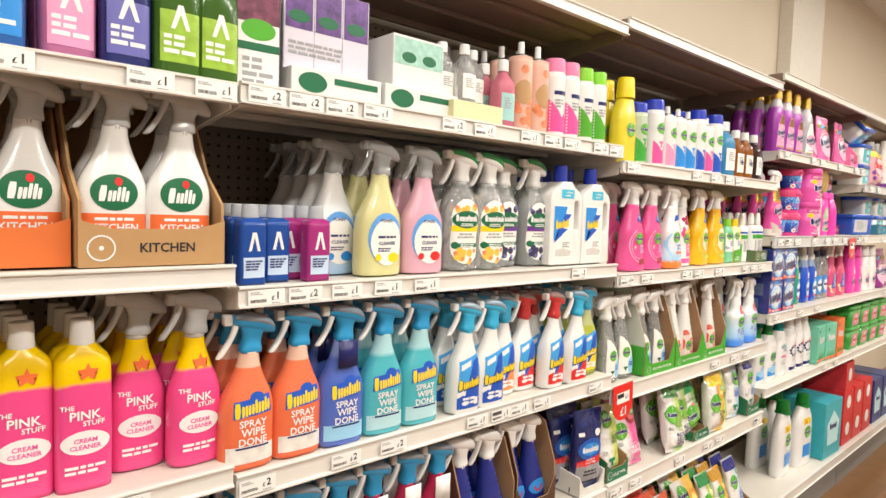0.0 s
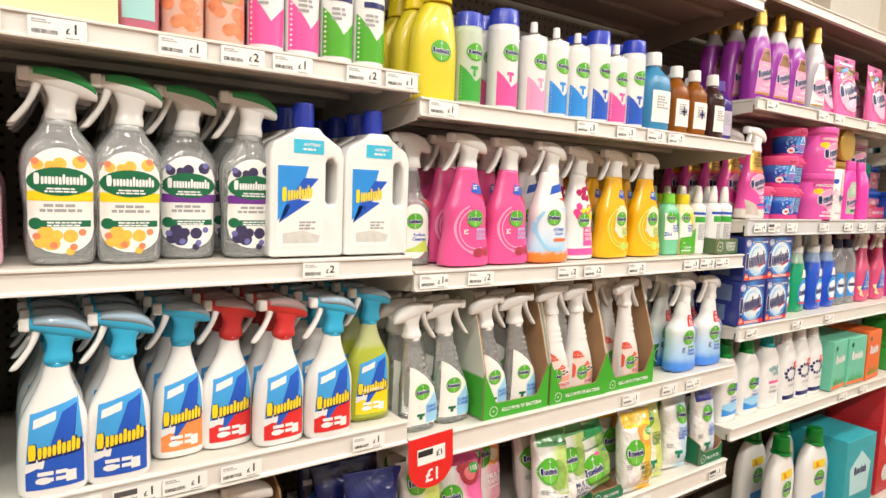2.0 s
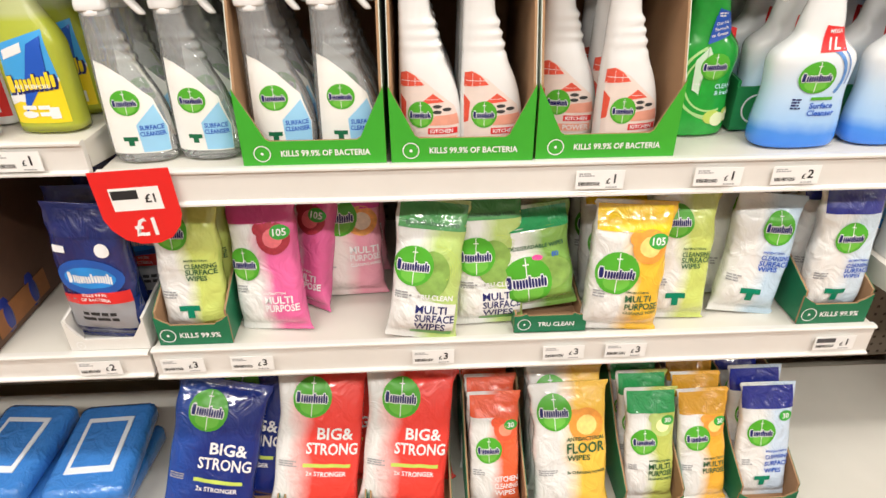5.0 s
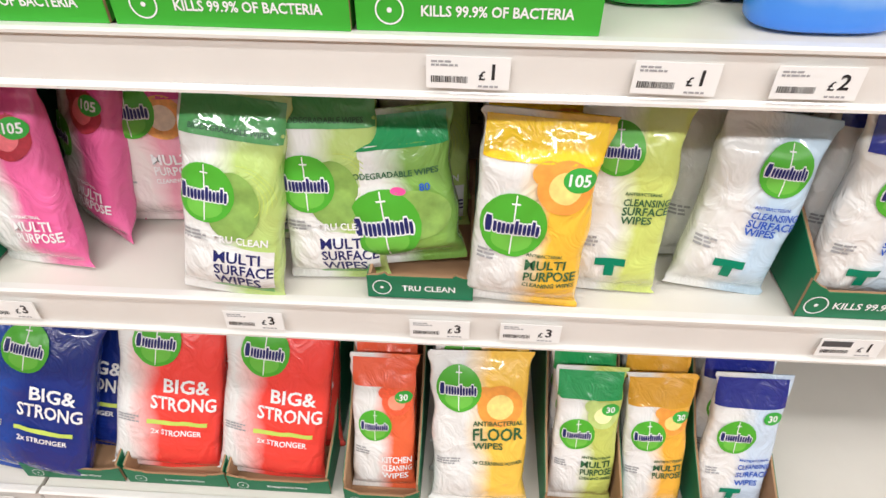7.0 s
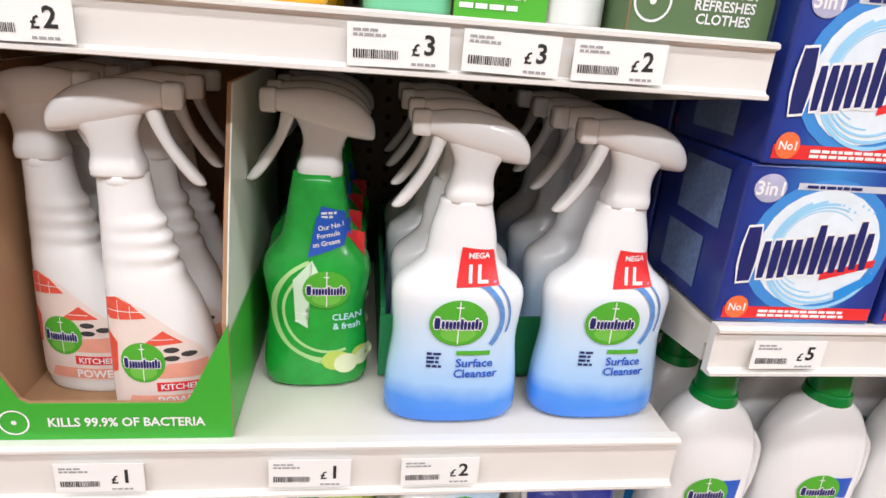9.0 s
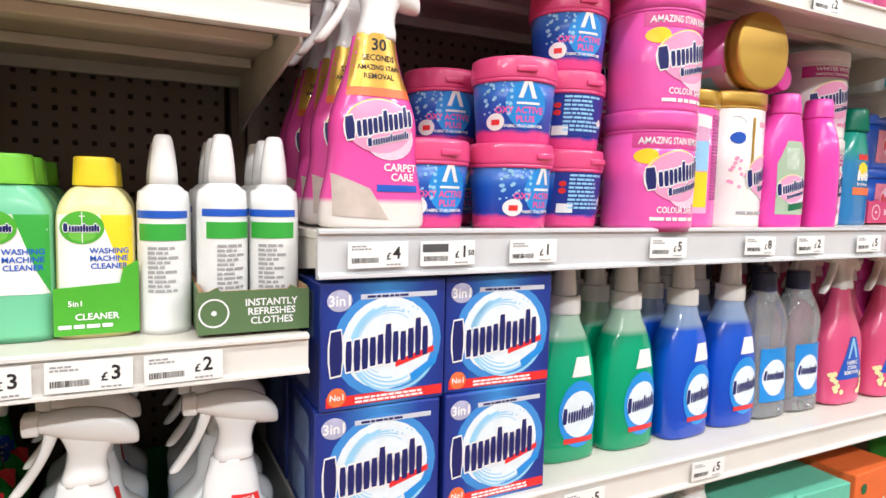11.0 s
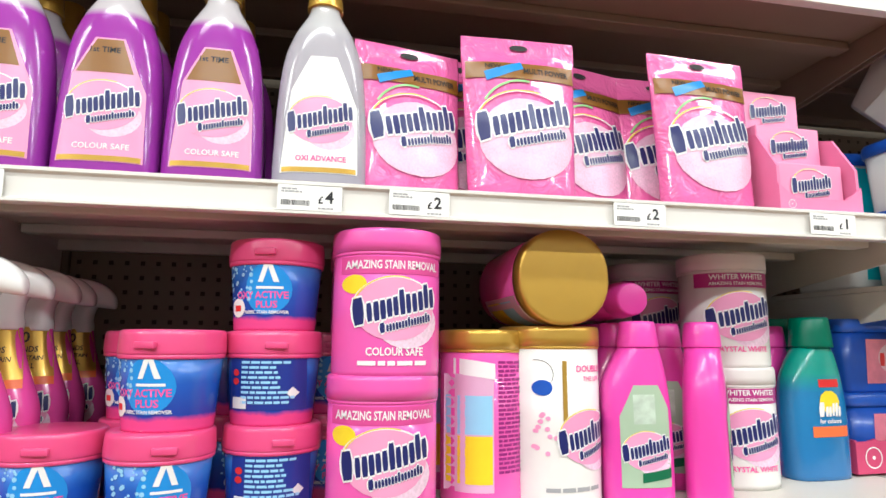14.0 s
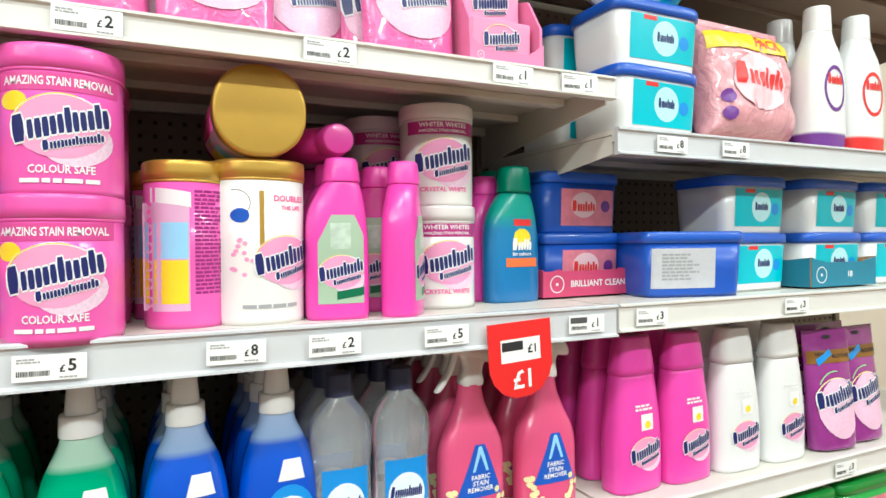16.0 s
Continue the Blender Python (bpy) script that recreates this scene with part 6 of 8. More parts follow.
def cal_front(root, fl, w, h):
    deco("glow", fl, [disc(.004, h * .5, w * .44, h * .43)], mat("glow_blue_print", (.06, .26, .66), .3), root, .0005)
    deco("splash", fl, [disc(.004, h * .5, w * .37, h * .37)], mat("splash_white_print", (.74, .82, .88), .3, var=.12, scale=60), root, .0008)
    deco("swirl", fl, [ring(.004 + .002 * i, h * (.5 - .008 * i), w * (.24 + .026 * i), w * (.246 + .030 * i), 50 + 17 * i, 250 + 23 * i, 30, .95) for i in range(5)] + [disc(w * (.30 - .04 * i), h * (.74 + .02 * (i % 3)), w * .008, None, 8) for i in range(6)], SKY, root, .0011)
    deco("wordmark", fl, wordmark(-.006, h * .5, w * .80, h * .34, 6, rot=7, slant=.12), NAVY, root, .0015, "navy brand word")
    deco("foot_band", fl, [rect(-w * .46, w * .48, h * .035, h * .115, 4, 1)], RED, root, .0008)
    deco("badge", fl, [disc(-w * .38, h * .11, h * .075)], ORANGE, root, .0012)
    deco("badge_text", fl, [text("No1", -w * .38, h * .11, h * .05)], INKW, root, .0016)
    deco("word_outline", fl, wordmark(-.006, h * .5, w * .80, h * .34, 6, rot=7, slant=.12, grow=w * .014), INKW, root, .0013)
    deco("band_print", fl, bars(w * .06, h * .085, w * .6, 2, h * .018, gap=1.6, seed=6), INKW, root, .0012)
    deco("line_print", fl, bars(w * .10, h * .88, w * .5, 1, h * .018, seed=8), NAVY, root, .0012)
    deco("offer", fl, [disc(-w * .36, h * .86, h * .10, h * .085)], mat("lilac_print", (.45, .45, .62), .3, var=.4, scale=60), root, .0008)
    deco("offer_text", fl, [text("3in1", -w * .36, h * .86, h * .085)], INKW, root, .0012)
    deco("top_line", fl, [rect(-w * .20, w * .42, h * .86, h * .90, 3, 1)], mat("silver_print", (.55, .58, .66), .3), root, .0008)
    deco("tablet", fl, [poly([(w * .22, h * .16), (w * .42, h * .30), (w * .44, h * .38), (w * .20, h * .23)], 0)], MIDBLUE, root, .0016)
    deco("power_line", fl, [poly([(w * .08, h * .30), (w * .40, h * .40), (w * .40, h * .45), (w * .08, h * .35)], 0)], RED, root, .0014)
    lv = Flat(0)
    bm = bmesh.new()
    for x0, x1, z0, z1 in ((-.05, .03, h * .55, h * .92), (-.03, .04, h * .1, h * .45)):
        bm.faces.new([bm.verts.new((-w / 2 - .0008, a, b)) for a, b in ((x0, z0), (x1, z0), (x1, z1), (x0, z1))])
    part("side_panel", bm, mat("pale_side_panel", (.12, .18, .34), .4, var=.5, scale=200), root, smooth=False)["kind"] = "stuff"


cb = carton("dark blue limescale tablet box with splash print", .156, .15, .148, CALB, "dark blue tablet boxes", cal_front)
stock(cb, [pose(3.051, Y0 + .085, z, 0, 0, -1), pose(3.212, Y0 + .085, z, 0, 0, 1), pose(3.053, Y0 + .083, z + .1485, 0, 0, 1), pose(3.216, Y0 + .087, z + .1485, 0, 0, -2), pose(3.052, Y0 + .245, z), pose(3.212, Y0 + .245, z), pose(3.052, Y0 + .245, z + .1485), pose(3.212, Y0 + .245, z + .1485)])


def gel(label, col, clearcol, h=.292):
    root = thing("bottle", label, "bottle", "limescale gel bottles")
    w = .112
    sh = Shape([(0, w * .9, .062, 3), (.005, w, .068, 3), (.10, w, .068, 2.8), (.165, w * .82, .062, 2.6), (.205, w * .5, .05, 2.2), (.225, w * .42, .044, 2)], 4, 26)
    part("body", sh.mesh(), col, root)
    cap(root, .222, .052, .028, WHITE, name="collar", taper=.98)
    cap(root, .249, .038, h - .249, WHITE, taper=.86)
    deco("label", sh, [disc(.012, .07, .038, .052)], MIDBLUE, root, .0006)
    deco("label_splash", sh, [disc(.012, .07, .032, .036)], mat("splash_white_print", (.74, .82, .88), .3, var=.12, scale=60), root, .001)
    deco("wordmark", sh, wordmark(.012, .072, .062, .024, 6, rot=6), NAVY, root, .0014)
    deco("foot_band", sh, [rect(-.016, .04, .026, .034, 4, 1)], RED, root, .0012)
    deco("tag", sh, [poly([(-.004, .128), (.034, .128), (.028, .158), (.004, .158)], 1)], INKW, root, .001)
    return root


GGEL = grad("green_gel", [(0, (.0, .30, .13)), (.18, (.005, .40, .20)), (.19, (.45, .70, .55)), (.23, (.5, .72, .6))], .12, trans=.06, coat=.5)
BGEL = grad("blue_gel", [(0, (.005, .06, .50)), (.18, (.01, .10, .68)), (.19, (.3, .45, .75)), (.23, (.4, .52, .78))], .12, trans=.06, coat=.5)
stock(gel("green limescale gel bottle with white cap", GGEL, None), rows(3.383, Y0 + .10, z, 4, .075, 4) + rows(3.508, Y0 + .10, z, 4, .075, 4))
stock(gel("blue limescale gel bottle with white cap", BGEL, None), rows(3.632, Y0 + .095, z, 4, .075, 4) + rows(3.756, Y0 + .10, z, 4, .075, 4))


def softener(label, col, labm):
    root = thing("bottle", label, "bottle", "clear fabric conditioner bottles")
    w = .10
    sh = Shape([(0, w * .9, .062, 3), (.005, w, .068, 3), (.06, w * .96, .066, 3), (.12, w * .9, .064, 3), (.17, w * .98, .066, 2.8), (.20, w * .86, .06, 2.4), (.225, w * .5, .05, 2), (.235, w * .42, .042, 2)], 4, 26, .0015, 40, 2)
    part("body", sh.mesh(), col, root)
    cap(root, .233, .044, .035, mat("dark_navy_cap", (.03, .035, .08), .3))
    deco("label", sh, [rect(-.034, .036, .03, .13, 6, 6)], labm, root, .0008)
    deco("splash", sh, [disc(.0, .075, .03, .034)], mat("splash_white_print", (.74, .82, .88), .3, var=.12, scale=60), root, .0012)
    deco("wordmark", sh, wordmark(.0, .08, .052, .018, 7), NAVY, root, .0016)
    return root


stock(softener("clear fabric conditioner bottle with blue label", clear("bluish_clear", (.84, .89, .95), .05, .28), MIDBLUE), rows(3.850, Y0 + .10, z, 4, .075, 4) + rows(3.948, Y0 + .10, z, 4, .075, 4))


def fabric():
    root, sh = spray("spray_bottle", "rose pink fabric stain remover spray, white trigger", "shoulder", .118, .064, .292, mat("rose_spray_bottle", (.78, .10, .25), .2, trans=.12, coat=.4), WHITE, -1, "fabric stain remover sprays")
    deco("label", sh, [poly([(-.040, .05), (.044, .05), (.012, .135), (-.006, .135)], 3)], BLUE, root, .0006)
    deco("emblem", sh, [poly([(-.012, .092), (-.007, .092), (.003, .120), (.013, .092), (.018, .092), (.006, .132), (.0, .132)], 1)], SKY, root, .001)
    deco("lettering", sh, [text("FABRIC", .003, .083, .008, .04), text("STAIN", .003, .073, .008, .034), text("REMOVER", .003, .063, .008, .048)], INKW, root, .001)
    rnd = random.Random(2)
    deco("blossom", sh, [disc(sx * rnd.uniform(.024, .05), rnd.uniform(.022, .062), .0055, None, 8) for sx in (-1, 1) for _ in range(8)], mat("cream_blossom", (.8, .75, .4), .3, var=.3), root, .0012)
    return root


stock(fabric(), rows(4.070, Y0 + .09, z, 4, .08, 4) + rows(4.215, Y0 + .085, z, 4, .08, 4))

# ---- shelf D4 ----
z = TOP["D4"]


def laundry(label, bodym, capm, front, w=.12, h=.262, group="laundry cleanser bottles"):
    root = thing("bottle", label, "bottle", group)
    k = h / .262
    sh = Shape([(0, w * .92, .066, 3), (.005, w, .072, 3), (.12 * k, w, .072, 3), (.17 * k, w * .93, .068, 2.8), (.2 * k, w * .7, .06, 2.4), (.218 * k, w * .42, .05, 2)], 4, 28)
    part("body", sh.mesh(), bodym, root)
    cap(root, .216 * k, .052 * k, .012, capm, name="collar")
    cap(root, .226 * k, .044 * k, h - .226 * k, capm)
    front(root, sh)
    # side handle
    pts = [(.17 * k, w * .46), (.15 * k, w * .56), (.11 * k, w * .575), (.08 * k, w * .53)]
    part("handle", Shape([(zz, .016, .022, 2, xx, .0) for zz, xx in sorted(pts)], 3, 12).mesh(), bodym, root)
    return root


def cleanser(root, sh):
    deco("label", sh, [poly([(-.046, .02), (.046, .02), (.046, .075), (-.046, .06)], 3)], SKY, root, .0006)
    deco("wave", sh, [poly([(-.046, .02), (.046, .02), (.046, .036), (.0, .03), (-.046, .045)], 3)], MIDBLUE, root, .0009)
    deco("flag", sh, [poly([(.004, .13), (.036, .128), (.034, .10), (.008, .105)], 1)], BLUE, root, .0008)
    oval_brand(root, sh, -.004, .112, .026, .022, .0012)
    deco("lettering", sh, [text("Laundry", .012, .082, .009, .044), text("Cleanser", .012, .071, .009, .048)], BLUE, root, .0012)


GCAP = mat("green_bottle_cap", (.0, .22, .03), .3, coat=.3)
LW = mat("glossy_white_bottle", (.80, .80, .80), .22, coat=.4, var=.02)
stock(laundry("white laundry cleanser bottle with green cap", LW, GCAP, cleanser), rows(3.045, Y0 + .085, z, 4, .085, 3) + rows(3.185, Y0 + .085, z, 4, .085, 3))


def guardian(root, sh):
    rnd = random.Random(6)
    deco("molecule", sh, [disc(rnd.uniform(-.026, .03), rnd.uniform(.115, .16), .008, None, 6) for _ in range(12)], mat("grey_teal_print", (.25, .42, .45), .3, var=.4, scale=90), root, .0007)
    deco("brand_line", sh, [rect(-.03, .03, .092, .101, 4, 1)], PINK, root, .001)
    deco("lettering", sh, [text("Laundry", .0, .076, .011, .056), text("Sanitiser", .0, .062, .011, .06)], GREYINK, root, .001)


stock(laundry("white laundry sanitiser bottle with teal cap", LW, mat("teal_cap", (.0, .28, .3), .3), guardian, .118, .27), rows(3.325, Y0 + .085, z, 4, .085, 3))


def five(root, sh):
    deco("size_flag", sh, [rect(.004, .034, .13, .155, 3, 2)], RED, root, .001)
    deco("size", sh, [text("5X", .019, .143, .013)], INKW, root, .0014)
    rnd = random.Random(7)
    deco("molecule", sh, [disc(-.01 + .03 * math.cos(a), .11 + .024 * math.sin(a), .007, None, 6) for a in np.arange(0, 6.2, .6)], NAVY, root, .0008)
    deco("lettering", sh, [text("LAUNDRY", .0, .066, .008, .055)], GREYINK, root, .001)
    deco("foot_band", sh, [rect(-.046, .046, .012, .028, 6, 1)], NAVY, root, .0008)


stock(laundry("white laundry sanitiser bottle with navy foot", LW, LW, five, .105, .268), rows(3.45, Y0 + .08, z, 4, .085, 3) + rows(3.56, Y0 + .08, z, 4, .085, 3) + rows(3.662, Y0 + .08, z, 4, .085, 3))


def easy(root, fl, w, h):
    deco("foot_band", fl, [rect(-w * .49, w * .49, h * .02, h * .09, 3, 1)], ORANGE, root, .0006)
    deco("wordmark", fl, wordmark(.0, h * .62, w * .62, h * .18, 4, slant=.05), INKW, root, .001)
    deco("badge", fl, [disc(-w * .3, h * .85, w * .07)], DGREEN, root, .001)
    deco("grass", fl, [poly([(-w * .4 + w * .1 * i, h * .10), (-w * .33 + w * .1 * i, h * .10), (-w * .35 + w * .1 * i, h * (.2 + .05 * (i % 3)))], 0) for i in range(8)], GREEN, root, .0008)


eb = carton("mint green washing powder box with orange foot", .155, .20, .205, mat("mint_carton", (.16, .55, .40), .35, var=.08), "washing powder boxes", easy)
stock(eb, [pose(3.800, Y0 + .125, z, 0, 0, 4), pose(3.955, Y0 + .12, z, 0, 0, -2), pose(3.80, Y0 + .335, z), pose(3.955, Y0 + .33, z)])
ob_ = carton("orange washing powder box on the shelf", .155, .20, .215, mat("orange_carton", (.80, .16, .04), .35, var=.08), "washing powder boxes", easy)
stock(ob_, [pose(4.115, Y0 + .12, z, 0, 0, 3), pose(4.275 - .045, Y0 + .33, z), pose(4.26 - .03, Y0 + .112, z, 0, 0, -3)][:2])

# ---- base of bay D ----
z = BASE
bj = laundry("large white laundry jug with green cap, three litres", LW, GCAP, lambda root, sh: (oval_brand(root, sh, 0, .19, .04, .034, .0012), deco("price_flash", sh, [rect(-.05, .04, .235, .27, 4, 2)], YELLOW, root, .001), deco("size", sh, [text("3L", -.02, .252, .022)], RED, root, .0014), deco("label", sh, [rect(-.05, .05, .05, .12, 6, 3)], MIDBLUE, root, .0008)), .20, .40, "large laundry jugs")
stock(bj, [pose(3.60, Y0 + .13, z, 0, 0, 3), pose(3.84, Y0 + .11, z, 0, 0, -3), pose(3.62, Y0 + .26, z), pose(3.84, Y0 + .25, z)])


def fairy_front(root, fl, w, h):
    deco("panel", fl, [poly([(-w * .30, h * .22), (w * .30, h * .22), (w * .36, h * .6), (.0, h * .82), (-w * .36, h * .6)], 0)], mat("pale_cyan_print", (.5, .8, .85), .3), root, .0008)
    deco("wordmark", fl, wordmark(0, h * .55, w * .42, h * .12, 5, slant=.0), NAVY, root, .0012)


tb = carton("teal non-bio washing powder box", .27, .25, .33, mat("teal_carton", (.03, .40, .48), .35, var=.1), "large powder boxes", fairy_front)
stock(tb, [pose(4.12, Y0 + .15, z, 0, 0, -2)])
rb = carton("red washing powder box with white print", .19, .24, .17, mat("red_carton", (.62, .03, .04), .35, var=.1), "red powder boxes", lambda root, fl, w, h: deco("badge", fl, [disc(0, h * .55, w * .22)], INKW, root, .001))
stock(rb, [pose(4.42, Y0 + .15, z), pose(4.42, Y0 + .15, z + .1705), pose(4.42, Y0 + .155, z + .341, 0, 0, 3), pose(4.63, Y0 + .15, z), pose(4.63, Y0 + .15, z + .1705), pose(4.84, Y0 + .15, z), pose(4.84, Y0 + .15, z + .1705)])
bb_ = carton("dark blue washing powder box on base shelf", .22, .24, .30, mat("dark_blue_carton_plain", (.02, .05, .2), .35), "large powder boxes", fairy_front)
stock(bb_, [pose(5.10, Y0 + .15, z), pose(5.34, Y0 + .15, z)])

# ---- shelf D1 ----
z = TOP["D1"]


def oxi_bottle(label, bodym, front_low=True):
    root = thing("bottle", label, "bottle", "oxi liquid bottles")
    w = .116
    sh = Shape([(0, w * .95, .06, 3), (.005, w, .066, 3), (.09, w * .96, .066, 3), (.16, w * .86, .062, 2.8), (.20, w * .66, .055, 2.4), (.232, w * .36, .04, 2), (.245, w * .34, .038, 2)], 4, 28)
    part("body", sh.mesh(), bodym, root)
    cap(root, .240, .046, .016, GOLD, name="collar", taper=.95)
    cap(root, .254, .042, .044, GOLD, taper=.9)
    deco("label", sh, [poly([(-.046, .016), (.046, .016), (.044, .10), (.018, .165), (-.014, .165), (-.036, .12)], 4)], LPINK if front_low else mat("label_white", (.84, .84, .8), .3), root, .0006)
    if front_low:
        deco("gold_field", sh, [poly([(-.032, .122), (.030, .122), (.016, .163), (-.012, .163)], 2)], mat("gold_print", (.24, .105, .015), .3), root, .0009)
        deco("first", sh, [text("1st TIME", -.002, .150, .007, .036)], INK, root, .0012)
    swoosh_brand(root, sh, .0, .082, .082)
    deco("lettering", sh, [text("COLOUR SAFE" if front_low else "OXI ADVANCE", .002, .034, .007, .06)], INKW if front_low else PINK, root, .0012)
    deco("foot_line", sh, [rect(-.044, .044, .017, .023, 5, 1)], GOLD, root, .001)
    return root


PUR = grad("purple_liquid_bottle", [(0, (.36, .04, .42)), (.195, (.42, .05, .48)), (.205, (.66, .62, .66)), (.26, (.7, .68, .7))], .16, trans=.22)
CLP = grad("pale_liquid_bottle", [(0, (.52, .50, .58)), (.195, (.60, .58, .64)), (.21, (.72, .72, .74)), (.26, (.74, .74, .75))], .16, trans=.3)
stock(oxi_bottle("purple oxi stain remover bottle with gold cap", PUR), rows(3.048, Y0 + .06, z, 3, .08, 4) + rows(3.168, Y0 + .06, z, 3, .08, 4) + rows(3.286, Y0 + .06, z, 4, .08, 4))
stock(oxi_bottle("pale lilac whitening liquid bottle with gold cap", CLP, False), rows(3.413, Y0 + .055, z, 3, .08, 4))


def pouch(label, w, h, seed):
    root = thing("pouch", label, "pouch", "pink powder pouches")
    d = .062
    sh = Shape([(0, w * .86, d * .8, 2.4), (.006, w * .9, d * .95, 2.2), (h * .2, w * .92, d, 2.0), (h * .5, w * .95, d * .75, 2.0), (h * .78, w * .98, d * .36, 2.2), (h * .88, w, .008, 3), (h - .002, w, .003, 3), (h, w * .99, .0025, 3)], 4, 36, .003, 24, seed)
    part("pouch_body", sh.mesh(), mat("film_pink_pouch", (.82, .15, .42), rough=.18, var=.05, coat=.8, crease=.4), root)
    deco("gold_band", sh, [rect(-w * .47, w * .47, h * .72, h * .83, 10, 3)], mat("gold_print", (.24, .105, .015), .3), root, .0006)
    deco("rainbow", sh, [ring(-.0, h * .45, w * .36, w * .38, 80, 150), ], mat("green_arc", (.3, .6, .25), .3), root, .001)
    deco("arrow", sh, [poly([(-w * .30, h * .70), (w * .02, h * .79), (.0, h * .84), (-w * .32, h * .76)], 2)], MIDBLUE, root, .0012)
    deco("lettering", sh, [text("MULTI POWER", w * .22, h * .775, .009, w * .40), text("NEW", -w * .24, h * .80, .007)], INK, root, .0014)
    deco("granule_print", sh, [disc(w * .02, h * .34, w * .40, h * .25)], mat("granule_print", (.80, .50, .66), .3, var=.3, scale=330), root, .0008)
    swoosh_brand(root, sh, .0, h * .43, w * .82, field=False, lift=.0012)
    deco("hang_hole", sh, [disc(0, h * .94, .013, .0045)], INK, root, .0012)
    return root


p1 = pouch("pink oxi advance powder pouch with gold band", .162, .234, 1.0)
stock(p1, [pose(3.676, Y0 + .05, z, -3, 0, -2), pose(3.952, Y0 + .05, z, -3, 0, 3), pose(3.798, Y0 + .112, z, -4, 0, 14), pose(3.860, Y0 + .17, z, -4, 0, 18), pose(3.62, Y0 + .13, z, -4, 0, 8), pose(3.72, Y0 + .14, z, -4), pose(3.93, Y0 + .13, z, -4), pose(3.55, Y0 + .15, z, -4)])
p2 = pouch("smaller pink oxi powder pouch with gold band", .150, .212, 2.0)
stock(p2, [pose(3.528, Y0 + .062, z, -4, 0, 12), pose(3.80, Y0 + .22, z, -4, 0, 12), pose(3.53, Y0 + .21, z, -4, 0, 6)])
PKC = mat("pink_card", (.80, .22, .42), .5, var=.05)


def sachet(root, fl, w, h):
    swoosh_brand(root, fl, 0, h * .5, w * .62, field=False, rot=10)


sx = carton("small pink stain sachet box in display case", .112, .03, .067, mat("pink_sachet_box", (.82, .28, .48), .35), "pink sachet boxes", sachet)
stock(sx, [pose(4.100, Y0 + .04, z + .006, 0, 0, 2), pose(4.100, Y0 + .075, z + .074, 0, 0, 2), pose(4.098, Y0 + .11, z + .142, 0, 0, 2), pose(4.100, Y0 + .075, z + .006), pose(4.098, Y0 + .11, z + .006), pose(4.098, Y0 + .11, z + .074)])
tr = tray("pink cardboard sachet display case on the shelf", .135, .14, .018, .12, .135, PKC, .02, inner=PKC)
tr.matrix_basis = pose(4.103, Y0 + .012, z)

# ---- bay E ----
def podtub(label, w, d, h, bodym, lidm, front, group):
    root = thing("pod_tub", label, "tub", group)
    sh = Shape([(0, w * .90, d * .88, 7), (.004, w * .92, d * .90, 7), (h - .022, w * .97, d * .96, 7)], 2, 40)
    part("body", sh.mesh(), bodym, root)
    part("lid", Shape([(h - .022, w, d, 7), (h - .012, w * 1.01, d * 1.01, 7), (h - .004, w * 1.0, d, 7), (h, w * .97, d * .97, 7)], 1, 40).mesh(), lidm, root, "blue lid")
    front(root, sh)
    return root


def fairy(root, sh):
    deco("panel", sh, [rect(-.072, .096, .014, .095, 12, 4)], mat("cyan_panel", (.03, .50, .60), .3), root, .0008)
    deco("glow", sh, [disc(.012, .056, .032, .032)], mat("pale_cyan_print", (.5, .8, .85), .3), root, .0011)
    deco("wordmark", sh, wordmark(.012, .058, .042, .018, 5, slant=0), NAVY, root, .0015)
    deco("pod", sh, [disc(.058, .052, .013, .013)], MIDBLUE, root, .0013)
    deco("red_tag", sh, [rect(-.042, -.01, .086, .094, 3, 1)], RED, root, .0012)


BLID = mat("royal_blue_lid", (.02, .10, .52), .3, coat=.3)
ft = podtub("white washing pod tub with blue lid and cyan label", .215, .15, .122, WHITE, BLID, fairy, "white pod tubs")
z1, z2 = TOP["E1"], TOP["E2"]
fs = [pose(4.445, Y0 + .105, z1, 0, 0, 3), pose(4.45, Y0 + .108, z1 + .1225, 0, 0, 0), pose(4.43, Y0 + .27, z1, 0, 0, 4), pose(4.43, Y0 + .27, z1 + .1225, 0, 0, -3),
      pose(4.780, Y0 + .16, z2, 0, 0, 4), pose(4.776, Y0 + .16, z2 + .1225, 0, 0, 2), pose(5.03, Y0 + .15, z2), pose(5.03, Y0 + .152, z2 + .1225, 0, 0, 3), pose(5.26, Y0 + .15, z2), pose(5.26, Y0 + .15, z2 + .1225)]
stock(ft, fs)
bt = podtub("white pod tub tilted back, blue lid with yellow print", .215, .15, .122, WHITE, BLID, lambda root, sh: fairy(root, sh), "white pod tubs")
part("lid_label", box_bm(.17, .10, .001, 0, .1222), INKW, bt, "yellow printed label", smooth=False)
part("lid_label_yellow", box_bm(.14, .04, .001, 0, .1234, 0, -.02), YELLOW, bt, smooth=False)
bt.matrix_basis = pose(4.46, Y0 + .16, z1 + .2455 + .052, 46, 0, 0)


def bold(root, sh):
    deco("panel", sh, [rect(-.06, .085, .014, .088, 10, 4)], mat("rose_panel", (.72, .22, .30), .3, var=.3, scale=50), root, .0008)
    deco("glow", sh, [disc(.0, .056, .034, .026)], mat("pale_rose_print", (.8, .55, .6), .3), root, .0011)
    deco("wordmark", sh, wordmark(.0, .054, .062, .022, 4, slant=0), RED, root, .0015)
    deco("pod", sh, [disc(.060, .054, .013, .012)], PURPLE, root, .0013)


